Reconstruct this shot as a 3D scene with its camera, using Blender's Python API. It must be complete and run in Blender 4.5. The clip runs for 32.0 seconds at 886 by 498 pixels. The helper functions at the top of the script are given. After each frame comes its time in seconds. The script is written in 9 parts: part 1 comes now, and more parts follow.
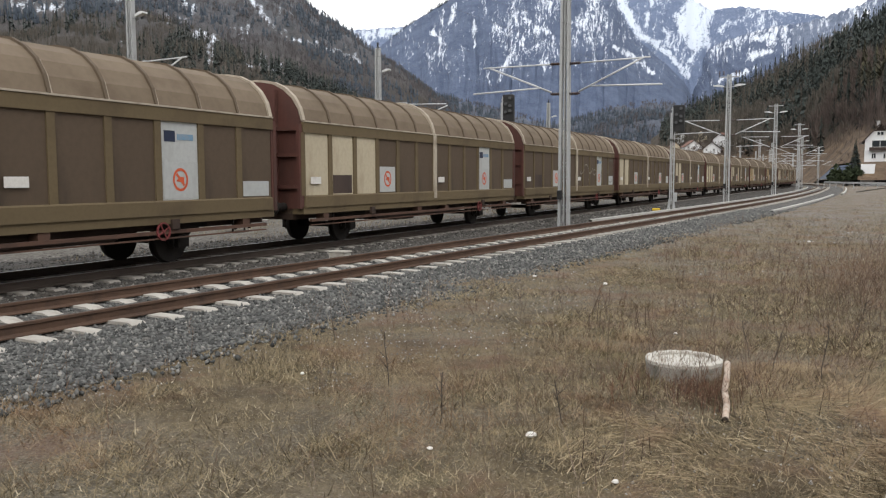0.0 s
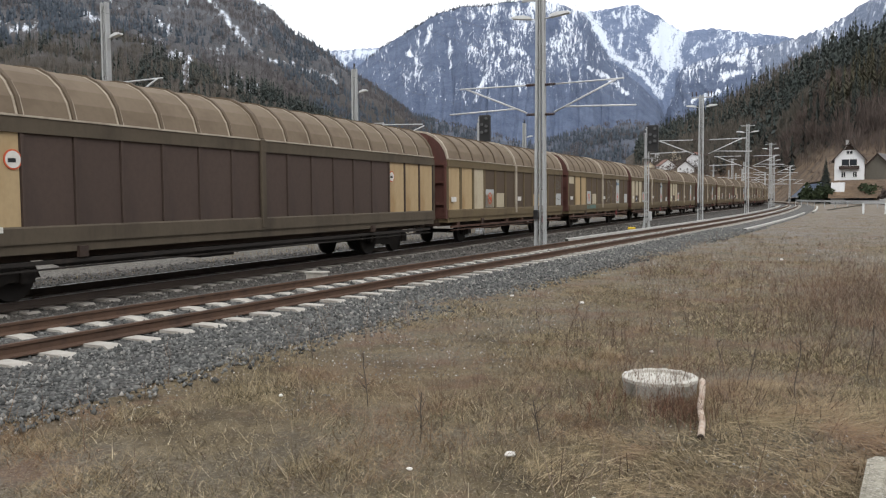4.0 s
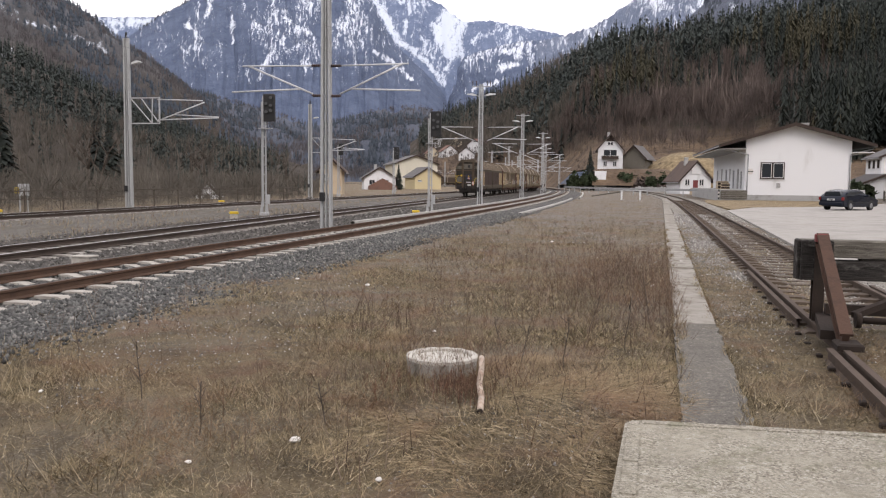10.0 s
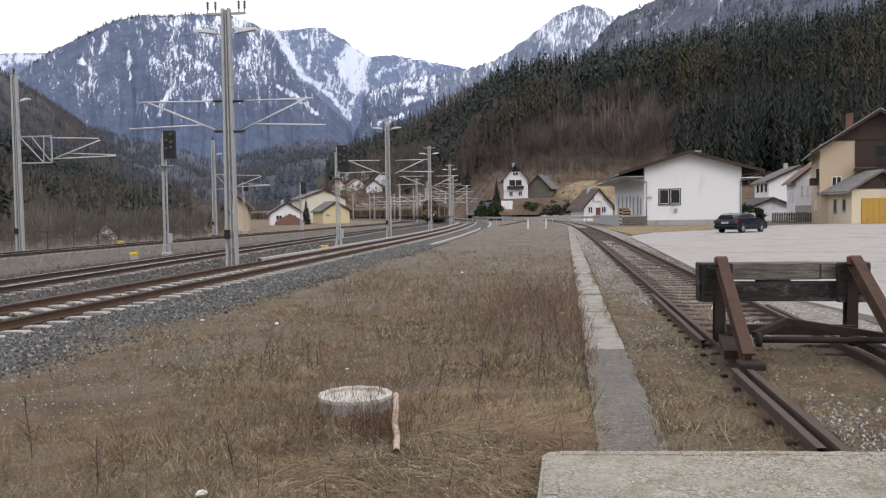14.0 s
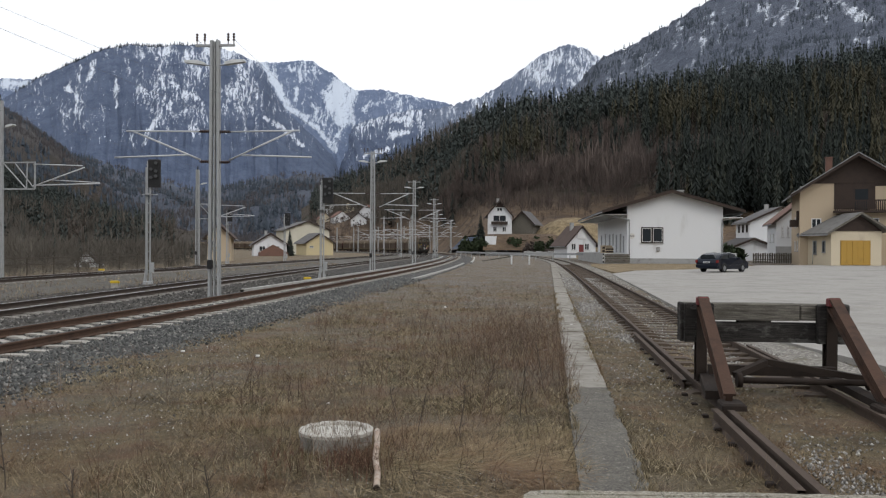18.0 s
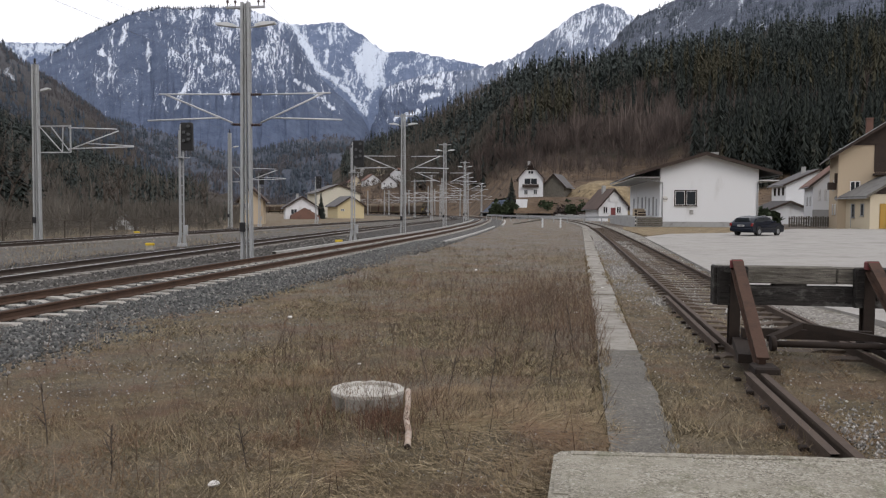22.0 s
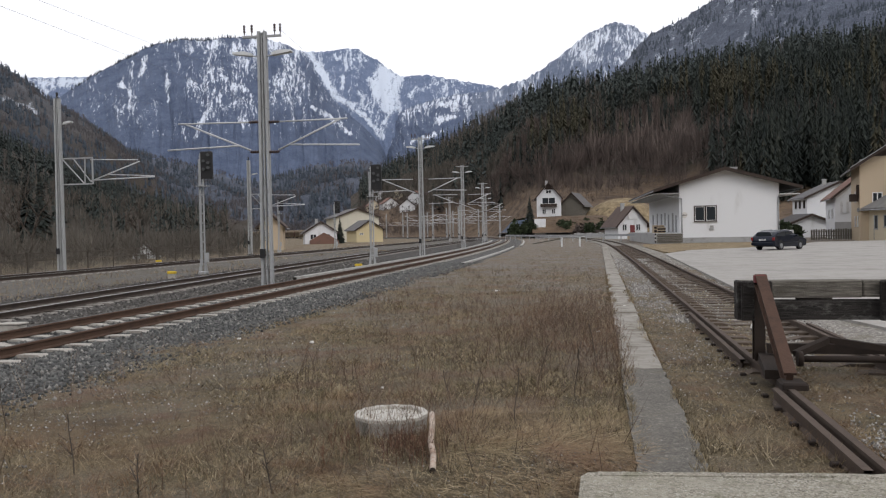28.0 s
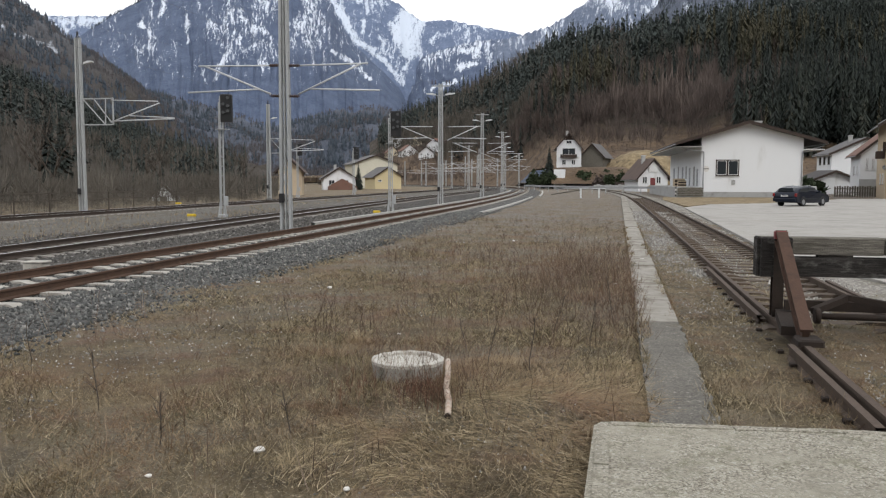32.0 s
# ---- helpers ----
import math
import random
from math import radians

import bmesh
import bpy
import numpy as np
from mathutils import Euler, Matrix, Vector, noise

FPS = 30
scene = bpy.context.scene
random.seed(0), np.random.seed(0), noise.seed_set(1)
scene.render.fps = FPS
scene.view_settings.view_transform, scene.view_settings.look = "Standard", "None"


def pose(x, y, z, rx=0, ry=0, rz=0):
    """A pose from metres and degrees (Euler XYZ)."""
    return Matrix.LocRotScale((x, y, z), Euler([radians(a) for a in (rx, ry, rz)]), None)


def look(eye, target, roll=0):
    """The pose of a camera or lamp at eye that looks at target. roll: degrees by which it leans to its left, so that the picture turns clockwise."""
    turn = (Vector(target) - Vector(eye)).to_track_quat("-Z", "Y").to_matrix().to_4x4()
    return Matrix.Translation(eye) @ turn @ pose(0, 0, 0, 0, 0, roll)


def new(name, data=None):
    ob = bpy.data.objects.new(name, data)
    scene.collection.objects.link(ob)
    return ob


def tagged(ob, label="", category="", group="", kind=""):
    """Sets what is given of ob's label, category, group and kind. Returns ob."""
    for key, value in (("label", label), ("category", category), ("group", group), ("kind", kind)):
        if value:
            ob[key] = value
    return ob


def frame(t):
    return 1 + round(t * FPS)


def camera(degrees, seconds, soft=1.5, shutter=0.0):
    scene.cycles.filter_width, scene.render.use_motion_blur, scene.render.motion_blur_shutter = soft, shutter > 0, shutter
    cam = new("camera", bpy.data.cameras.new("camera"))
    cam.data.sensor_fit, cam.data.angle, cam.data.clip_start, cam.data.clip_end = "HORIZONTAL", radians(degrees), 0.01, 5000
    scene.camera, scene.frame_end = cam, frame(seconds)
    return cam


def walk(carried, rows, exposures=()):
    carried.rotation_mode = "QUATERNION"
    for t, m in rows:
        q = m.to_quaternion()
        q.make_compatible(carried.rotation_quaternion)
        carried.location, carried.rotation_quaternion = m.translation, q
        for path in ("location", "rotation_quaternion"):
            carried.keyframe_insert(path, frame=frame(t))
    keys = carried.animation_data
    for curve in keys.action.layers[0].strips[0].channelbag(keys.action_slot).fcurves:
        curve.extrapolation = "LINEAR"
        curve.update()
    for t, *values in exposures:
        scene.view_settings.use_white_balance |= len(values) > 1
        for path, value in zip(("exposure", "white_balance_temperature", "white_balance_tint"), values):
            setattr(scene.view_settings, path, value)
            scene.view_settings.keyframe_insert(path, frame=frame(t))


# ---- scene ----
cam = camera(57.1, 32.0, soft=1.2)
# seconds, eye x, y, z, yaw, pitch, roll (degrees)
PATH = [
    (0, 0.012, -0.082, 1.676, 23.84, -4.95, -0.20),
    (0.5, 0.008, -0.080, 1.682, 23.11, -5.12, -0.21),
    (1, 0.018, -0.092, 1.687, 22.47, -4.97, -0.53),
    (1.5, 0.015, -0.093, 1.687, 22.43, -4.61, -0.53),
    (2, 0.006, -0.071, 1.679, 22.89, -4.65, -0.30),
    (2.5, 0.017, -0.092, 1.681, 22.77, -4.49, -0.50),
    (4.5, 0.032, -0.137, 1.692, 21.55, -3.22, -0.39),
    (5, 0.039, -0.104, 1.685, 17.25, -3.28, -0.37),
    (5.5, 0.032, -0.100, 1.688, 14.48, -3.44, -0.41),
    (6, 0.032, -0.105, 1.686, 13.01, -3.68, -0.17),
    (6.5, 0.033, -0.098, 1.687, 11.25, -4.10, 0.08),
    (7, 0.040, -0.088, 1.687, 9.44, -4.42, -0.01),
    (7.5, 0.038, -0.084, 1.688, 8.01, -4.39, 0.16),
    (8, 0.033, -0.079, 1.685, 7.65, -4.71, 0.24),
    (8.5, 0.031, -0.089, 1.691, 7.38, -4.74, 0.35),
    (9, 0.025, -0.093, 1.688, 7.29, -4.55, 0.48),
    (9.5, 0.023, -0.088, 1.686, 7.26, -4.63, 0.54),
    (10, 0.021, -0.092, 1.686, 7.23, -4.78, 0.62),
    (10.5, 0.025, -0.094, 1.688, 7.15, -4.74, 0.65),
    (11, 0.025, -0.096, 1.686, 7.20, -5.16, 0.52),
    (11.5, 0.034, -0.091, 1.687, 5.64, -4.22, 1.21),
    (12, 0.086, -0.020, 1.704, 7.09, -3.26, 0.98),
    (12.5, 0.102, 0.013, 1.697, 6.86, -3.10, 0.24),
    (13, 0.053, 0.027, 1.687, 1.88, -3.63, -0.49),
    (13.5, 0.018, 0.020, 1.701, 1.36, -2.85, -0.62),
    (14, 0.014, 0.013, 1.698, 0.91, -2.52, -0.86),
    (14.5, 0.007, 0.001, 1.695, 0.23, -2.16, -0.71),
    (16.5, 0.001, -0.009, 1.712, -0.76, -0.25, 0.10),
    (17, 0.004, -0.010, 1.708, -0.06, -0.25, -0.02),
    (17.5, 0.002, -0.003, 1.707, -0.19, -0.16, 0.24),
    (18, 0.003, -0.015, 1.714, -0.27, -0.13, 0.24),
    (18.5, 0.004, -0.008, 1.708, -0.47, -0.07, 0.03),
    (19, -0.000, 0.000, 1.700, 0.00, -0.71, -0.00),
    (19.5, -0.004, 0.007, 1.695, 0.84, -1.61, 0.19),
    (20, -0.009, 0.015, 1.699, 1.59, -2.52, 0.40),
    (20.5, -0.014, 0.008, 1.699, 2.24, -2.66, 0.61),
    (21, -0.011, 0.017, 1.698, 2.23, -2.43, 0.66),
    (21.5, -0.006, 0.016, 1.698, 2.12, -2.66, 0.37),
    (22, 0.002, 0.005, 1.700, 1.87, -2.73, 0.27),
    (22.5, -0.006, 0.004, 1.700, 1.85, -2.69, 0.34),
    (23, -0.006, 0.002, 1.702, 2.15, -2.75, 0.49),
    (23.5, -0.005, 0.002, 1.699, 2.32, -2.37, 0.58),
    (24, -0.013, -0.000, 1.699, 2.44, -2.32, 0.73),
    (24.5, -0.009, -0.002, 1.704, 2.38, -2.10, 0.80),
    (25, -0.008, 0.006, 1.702, 2.35, -1.95, 0.83),
    (25.5, -0.014, -0.009, 1.703, 2.40, -1.88, 0.83),
    (27.5, -0.007, -0.008, 1.712, 2.49, -1.37, 0.53),
    (28, -0.007, 0.006, 1.701, 3.21, -1.19, -1.13),
    (28.5, -0.009, 0.006, 1.701, 2.91, -1.55, -0.77),
    (29, -0.008, 0.010, 1.701, 2.94, -2.73, -0.51),
    (29.5, -0.023, -0.009, 1.704, 3.37, -2.38, 0.15),
    (30, -0.022, -0.019, 1.706, 5.02, -3.98, 0.08),
    (30.5, -0.017, -0.020, 1.709, 4.99, -4.12, -0.07),
    (31, -0.021, -0.011, 1.703, 4.79, -4.39, 0.01),
    (31.5, -0.022, -0.019, 1.707, 4.49, -4.31, 0.21),
    (32, -0.022, -0.010, 1.703, 4.47, -4.80, 0.13),
]


def carried_pose(x, y, z, yaw, pitch, roll):
    a, b = radians(yaw), radians(pitch)
    way = Vector((-math.sin(a) * math.cos(b), math.cos(a) * math.cos(b), math.sin(b)))
    return look((x, y, z), Vector((x, y, z)) + way, roll)


walk(cam, [(t, carried_pose(x, y, z, a, b, c)) for t, x, y, z, a, b, c in PATH],
     exposures=[(0, 0.72, 6620, 10), (1, 0.91, 6550, 10), (2.5, 0.86, 6550, 10), (5, 0.67, 6500, 10), (7, 0.66, 6500, 11), (9, 0.68, 6680, 16), (11, 0.66, 6720, 18), (12.5, 0.62, 6480, 15), (14, 0.58, 6450, 16),
                (16.5, 0.23, 6420, 10), (19, 0.13, 6400, 10), (20.5, 0.22, 6480, 14), (25.5, 0.24, 6450, 14), (28, 0.2, 6450, 13), (29, 0.15, 6480, 15), (30, 0.2, 6590, 17), (31, 0.33, 6480, 11), (32, 0.46, 6500, 10)])

# ---- light: a bright overcast winter sky ----
world = bpy.data.worlds.new("world")
scene.world = world
world.use_nodes = True
wn, wl = world.node_tree.nodes, world.node_tree.links
sky = wn.new("ShaderNodeTexSky")
sky.sky_type, sky.sun_disc = "NISHITA", False
sky.sun_elevation, sky.sun_rotation = radians(38), radians(150)
dim = wn.new("ShaderNodeVectorMath")
dim.operation = "SCALE"
dim.inputs["Scale"].default_value = 0.1
cloud = wn.new("ShaderNodeMix")
cloud.data_type = "RGBA"
cloud.inputs[0].default_value = 0.88
cloud.inputs[7].default_value = (0.97, 0.98, 1.0, 1)
wl.new(sky.outputs[0], dim.inputs[0])
wl.new(dim.outputs[0], cloud.inputs[6])
wl.new(cloud.outputs[2], wn["Background"].inputs[0])
wn["Background"].inputs[1].default_value = 1.06
sun = new("sun", bpy.data.lights.new("sun", "SUN"))
sun.data.energy, sun.data.angle, sun.data.color = 0.7, radians(25), (1.0, 0.96, 0.9)
sun.matrix_world = look((40, -70, 62), (0, 0, 0))


# ---- materials ----
class Nodes:
    """A short way to write node materials."""

    def __init__(self, name, rough=0.8, metal=0.0):
        self.mat = bpy.data.materials.new(name)
        self.mat.use_nodes = True
        self.n, self.l = self.mat.node_tree.nodes, self.mat.node_tree.links
        self.bsdf = self.n["Principled BSDF"]
        self.bsdf.inputs["Roughness"].default_value = rough
        self.bsdf.inputs["Metallic"].default_value = metal
        self.bsdf.inputs["Specular IOR Level"].default_value = 0.3
        self.geo = self.n.new("ShaderNodeNewGeometry")
        self.obj = self.n.new("ShaderNodeObjectInfo")
        self.tex = self.n.new("ShaderNodeTexCoord")

    def link(self, a, b):
        self.l.new(a, b)

    def pos(self, sx=1, sy=1, sz=1, space="world"):
        m = self.n.new("ShaderNodeVectorMath")
        m.operation = "MULTIPLY"
        m.inputs[1].default_value = (sx, sy, sz)
        self.link(self.geo.outputs["Position"] if space == "world" else self.tex.outputs["Object"], m.inputs[0])
        return m.outputs[0]

    def noise(self, vec, scale, detail=3.0, rough=0.6):
        t = self.n.new("ShaderNodeTexNoise")
        t.inputs["Scale"].default_value, t.inputs["Detail"].default_value = scale, detail
        t.inputs["Roughness"].default_value = rough
        self.link(vec, t.inputs["Vector"])
        return t.outputs["Fac"]

    def cells(self, vec, scale):
        t = self.n.new("ShaderNodeTexVoronoi")
        t.inputs["Scale"].default_value = scale
        self.link(vec, t.inputs["Vector"])
        return t

    def ramp(self, fac, stops):
        r = self.n.new("ShaderNodeValToRGB")
        while len(r.color_ramp.elements) < len(stops):
            r.color_ramp.elements.new(0.5)
        for e, (p, c) in zip(r.color_ramp.elements, stops):
            e.position = p
            e.color = (*c, 1) if len(c) == 3 else c
        self.link(fac, r.inputs[0])
        return r.outputs[0]

    def step(self, fac, a, b):
        m = self.n.new("ShaderNodeMapRange")
        m.interpolation_type = "SMOOTHSTEP"
        m.inputs[1].default_value, m.inputs[2].default_value = a, b
        self.link(fac, m.inputs[0])
        return m.outputs[0]

    def math(self, op, a, b=None):
        m = self.n.new("ShaderNodeMath")
        m.operation = op
        for k, v in enumerate((a, b)):
            if v is None:
                continue
            if isinstance(v, (int, float)):
                m.inputs[k].default_value = v
            else:
                self.link(v, m.inputs[k])
        return m.outputs[0]

    def mix(self, fac, a, b, blend="MIX"):
        m = self.n.new("ShaderNodeMix")
        m.data_type, m.blend_type = "RGBA", blend
        for k, v in ((0, fac), (6, a), (7, b)):
            if isinstance(v, (int, float)):
                m.inputs[k].default_value = v
            elif isinstance(v, tuple):
                m.inputs[k].default_value = (*v, 1)
            else:
                self.link(v, m.inputs[k])
        return m.outputs[2]

    def axis(self, k, space="world"):
        s = self.n.new("ShaderNodeSeparateXYZ")
        self.link(self.geo.outputs["Position"] if space == "world" else self.tex.outputs["Object"], s.inputs[0])
        return s.outputs[k]

    def bump(self, height, strength=0.4, dist=0.02):
        b = self.n.new("ShaderNodeBump")
        b.inputs["Strength"].default_value, b.inputs["Distance"].default_value = strength, dist
        self.link(height, b.inputs["Height"])
        self.link(b.outputs[0], self.bsdf.inputs["Normal"])

    def done(self, colour):
        if isinstance(colour, tuple):
            self.bsdf.inputs["Base Color"].default_value = (*colour, 1)
        else:
            self.link(colour, self.bsdf.inputs["Base Color"])
        return self.mat


def weathered(name, colour, dirt, rough=0.7, metal=0.0, amount=0.5, scale=2.0, grain=30.0, relief=0.2, space="object", streak=1.0):
    """A painted or bare surface with grain, stains and a little relief, of the thing's own space."""
    m = Nodes(name, rough, metal)
    v = m.pos(1, 1, 1 / streak, space)
    stain = m.step(m.noise(v, scale, 5, 0.65), 0.62 - amount * 0.4, 0.9 - amount * 0.25)
    fine = m.noise(m.pos(1, 1, 1, space), grain, 2)
    c = m.mix(stain, colour, dirt)
    c = m.mix(m.math("MULTIPLY", m.step(fine, 0.35, 0.75), 0.35), c, tuple(x * 0.72 for x in colour))
    c = m.mix(m.math("MULTIPLY", m.obj.outputs["Random"], 0.22), c, tuple(x * 0.6 for x in colour))
    m.bump(fine, relief, 0.01)
    return m.done(c)


def make_materials():
    g = {}
    g["sleeper"] = weathered("sleeper_concrete", (0.40, 0.38, 0.34), (0.20, 0.175, 0.15), 0.9, amount=0.4, scale=3, grain=60)
    g["old_sleeper"] = weathered("old_sleeper", (0.27, 0.25, 0.225), (0.10, 0.085, 0.07), 0.9, amount=0.5, scale=2, grain=40)
    g["wood_sleeper"] = weathered("wooden_sleeper", (0.10, 0.075, 0.055), (0.045, 0.035, 0.03), 0.9, amount=0.5, scale=3, grain=50)
    g["rust"] = weathered("rusty_rail", (0.092, 0.055, 0.037), (0.047, 0.032, 0.025), 0.9, 0.0, 0.45, 2.5, 40, 0.4)
    g["old_rail"] = weathered("dull_old_rail", (0.088, 0.064, 0.049), (0.045, 0.034, 0.027), 0.9, 0.0, 0.5, 2.5, 40, 0.4)
    g["dark_rail"] = weathered("dark_rail", (0.060, 0.045, 0.036), (0.03, 0.024, 0.02), 0.85, 0.0, 0.4, 1.5, 40)
    g["shine"] = weathered("rolled_rail_head", (0.55, 0.54, 0.53), (0.3, 0.27, 0.25), 0.3, 0.9, 0.3, 2, 60, 0.05)
    g["mast"] = weathered("galvanised_steel", (0.40, 0.41, 0.41), (0.26, 0.26, 0.25), 0.6, 0.25, 0.35, 1.2, 25, 0.1)
    g["alloy"] = weathered("pale_alloy_tube", (0.56, 0.57, 0.58), (0.40, 0.40, 0.40), 0.5, 0.2, 0.2, 2, 30, 0.05)
    g["walk"] = weathered("worn_walkway_concrete", (0.31, 0.29, 0.255), (0.125, 0.108, 0.08), 0.95, amount=0.62, scale=3.2, grain=40, relief=0.6, space="world")
    g["dark_metal"] = weathered("black_metal", (0.022, 0.022, 0.023), (0.05, 0.045, 0.04), 0.6, 0.1, 0.3)
    g["wire"] = weathered("wire", (0.10, 0.10, 0.10), (0.05, 0.05, 0.05), 0.6, 0.5)
    g["insulator"] = weathered("brown_insulator", (0.06, 0.035, 0.03), (0.03, 0.02, 0.02), 0.3)
    g["lens"] = weathered("signal_lens", (0.09, 0.092, 0.095), (0.06, 0.06, 0.06), 0.2)
    g["white"] = weathered("white_render", (0.72, 0.73, 0.74), (0.50, 0.49, 0.47), 0.9, amount=0.15, scale=0.5, grain=12, streak=4)
    g["plinth"] = weathered("grey_plinth", (0.38, 0.38, 0.37), (0.2, 0.19, 0.18), 0.9, amount=0.4, scale=1.2)
    g["cream"] = weathered("cream_render", (0.62, 0.54, 0.40), (0.42, 0.35, 0.26), 0.9, amount=0.2, scale=0.5, grain=12, streak=4)
    g["pale_cream"] = weathered("pale_cream_render", (0.60, 0.57, 0.47), (0.42, 0.39, 0.32), 0.9, amount=0.25, scale=0.5, grain=12, streak=4)
    g["tan"] = weathered("tan_render", (0.52, 0.42, 0.30), (0.36, 0.29, 0.21), 0.9, amount=0.2, scale=0.5, grain=12, streak=4)
    g["yellow"] = weathered("yellow_render", (0.64, 0.54, 0.33), (0.5, 0.42, 0.26), 0.9, amount=0.2, scale=0.4, grain=10, streak=4)
    g["roof_grey"] = weathered("grey_roof", (0.115, 0.11, 0.11), (0.18, 0.17, 0.16), 0.85, amount=0.45, scale=0.8)
    g["roof_slate"] = weathered("grey_slate_roof", (0.20, 0.195, 0.185), (0.11, 0.105, 0.10), 0.9, amount=0.5, scale=1.5, grain=9, relief=0.6)
    g["roof_dark"] = weathered("dark_roof", (0.06, 0.055, 0.055), (0.10, 0.09, 0.085), 0.85, amount=0.45, scale=0.8)
    g["roof_red"] = weathered("red_roof", (0.19, 0.105, 0.08), (0.12, 0.08, 0.066), 0.85, amount=0.45, scale=0.8)
    g["roof_brown"] = weathered("brown_roof", (0.10, 0.07, 0.058), (0.06, 0.045, 0.04), 0.85, amount=0.45, scale=0.8)
    g["brown_wood"] = weathered("dark_brown_timber", (0.05, 0.035, 0.028), (0.025, 0.02, 0.018), 0.8, amount=0.4, scale=1.5)
    def timber(name, pale, dark, knots):
        m = Nodes(name, 0.95)
        v = m.pos(0.06, 1, 1, "object")
        grain = m.noise(v, 42, 5, 0.75)
        c = m.ramp(grain, [(0.34, dark), (0.5, tuple((a + b) / 2 for a, b in zip(pale, dark))), (0.62, pale)])
        c = m.mix(m.math("MULTIPLY", m.step(m.noise(m.pos(0.5, 1, 1, "object"), 5, 5, 0.7), 0.5, 0.64), 0.7), c, knots)
        m.bump(grain, 1.0, 0.02)
        return m.done(c)

    g["grey_wood"] = timber("split_grey_timber", (0.21, 0.195, 0.165), (0.06, 0.053, 0.045), (0.085, 0.078, 0.062))
    g["black_wood"] = timber("charred_timber", (0.045, 0.040, 0.036), (0.012, 0.011, 0.010), (0.13, 0.125, 0.115))
    g["garage"] = weathered("ochre_door", (0.46, 0.28, 0.06), (0.35, 0.22, 0.06), 0.7, amount=0.3, scale=1)
    g["glass"] = weathered("dark_window_glass", (0.03, 0.035, 0.04), (0.05, 0.055, 0.06), 0.08, amount=0.2, relief=0.0)
    g["frame_white"] = weathered("white_frame", (0.7, 0.7, 0.69), (0.5, 0.5, 0.48), 0.6, amount=0.2)
    g["gutter"] = weathered("zinc_gutter", (0.33, 0.34, 0.35), (0.2, 0.2, 0.2), 0.5, 0.4)
    g["red_rust"] = weathered("red_rust_steel", (0.080, 0.045, 0.031), (0.036, 0.024, 0.019), 0.9, 0.0, 0.5, 4, 40, 0.5)
    g["red_paint"] = weathered("worn_red_paint", (0.17, 0.04, 0.04), (0.09, 0.035, 0.03), 0.6, amount=0.4, scale=5)
    g["dark_rust"] = weathered("dark_rust_steel", (0.030, 0.021, 0.016), (0.018, 0.014, 0.012), 0.9, 0.0, 0.5, 4, 40, 0.5)
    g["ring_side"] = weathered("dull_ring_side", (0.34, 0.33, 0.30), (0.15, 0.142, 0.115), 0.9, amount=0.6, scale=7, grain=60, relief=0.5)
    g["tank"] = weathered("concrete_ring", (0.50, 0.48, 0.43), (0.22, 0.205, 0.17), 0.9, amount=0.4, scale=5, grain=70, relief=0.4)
    g["kerb"] = weathered("concrete_kerb", (0.46, 0.45, 0.42), (0.28, 0.26, 0.24), 0.9, amount=0.4, scale=1.5, grain=50, relief=0.4, space="world")
    g["birch"] = weathered("pale_bark", (0.48, 0.40, 0.33), (0.22, 0.11, 0.06), 0.9, amount=0.45, scale=9, grain=60)
    g["yellow_paint"] = weathered("yellow_paint", (0.62, 0.43, 0.03), (0.35, 0.25, 0.05), 0.6, amount=0.3, scale=5)
    # wagons
    g["w_roof"] = weathered("dusty_brown_roof", (0.172, 0.132, 0.092), (0.115, 0.084, 0.057), 0.85, amount=0.5, scale=0.7, grain=8, streak=0.6)
    g["w_rib"] = weathered("roof_rib", (0.11, 0.082, 0.056), (0.19, 0.155, 0.12), 0.85, amount=0.4, scale=1.2)
    g["w_line"] = weathered("pale_worn_edge", (0.40, 0.35, 0.28), (0.16, 0.12, 0.085), 0.8, amount=0.5, scale=2.5)
    g["w_olive"] = weathered("olive_brown_steel", (0.128, 0.095, 0.052), (0.08, 0.057, 0.034), 0.8, amount=0.5, scale=1.0, grain=14)
    g["w_brown"] = weathered("dusty_brown_panel", (0.090, 0.064, 0.043), (0.052, 0.038, 0.027), 0.8, amount=0.5, scale=1.1, grain=10, streak=3)
    g["w_dark"] = weathered("dark_brown_panel", (0.068, 0.047, 0.038), (0.046, 0.033, 0.028), 0.75, amount=0.5, scale=1.1, grain=10, streak=3)
    g["w_cream"] = weathered("cream_panel", (0.46, 0.40, 0.29), (0.30, 0.24, 0.16), 0.7, amount=0.35, scale=1.4, grain=10, streak=3)
    g["w_beige"] = weathered("beige_panel", (0.43, 0.32, 0.18), (0.27, 0.165, 0.07), 0.7, amount=0.5, scale=1.2, grain=10, streak=3)
    g["w_grey"] = weathered("pale_grey_panel", (0.42, 0.43, 0.42), (0.28, 0.28, 0.26), 0.7, amount=0.3, scale=1.4, grain=10, streak=3)
    g["w_red"] = weathered("red_brown_end_wall", (0.100, 0.040, 0.031), (0.048, 0.029, 0.024), 0.75, amount=0.6, scale=1.2, grain=12, streak=3)
    g["w_soot"] = weathered("sooty_end_wall", (0.038, 0.033, 0.026), (0.018, 0.015, 0.012), 0.85, amount=0.55, scale=1.4, grain=12, streak=3)
    g["w_end"] = weathered("grimy_side_belt", (0.088, 0.070, 0.049), (0.045, 0.035, 0.025), 0.8, amount=0.5, scale=1.2, grain=12, streak=3)
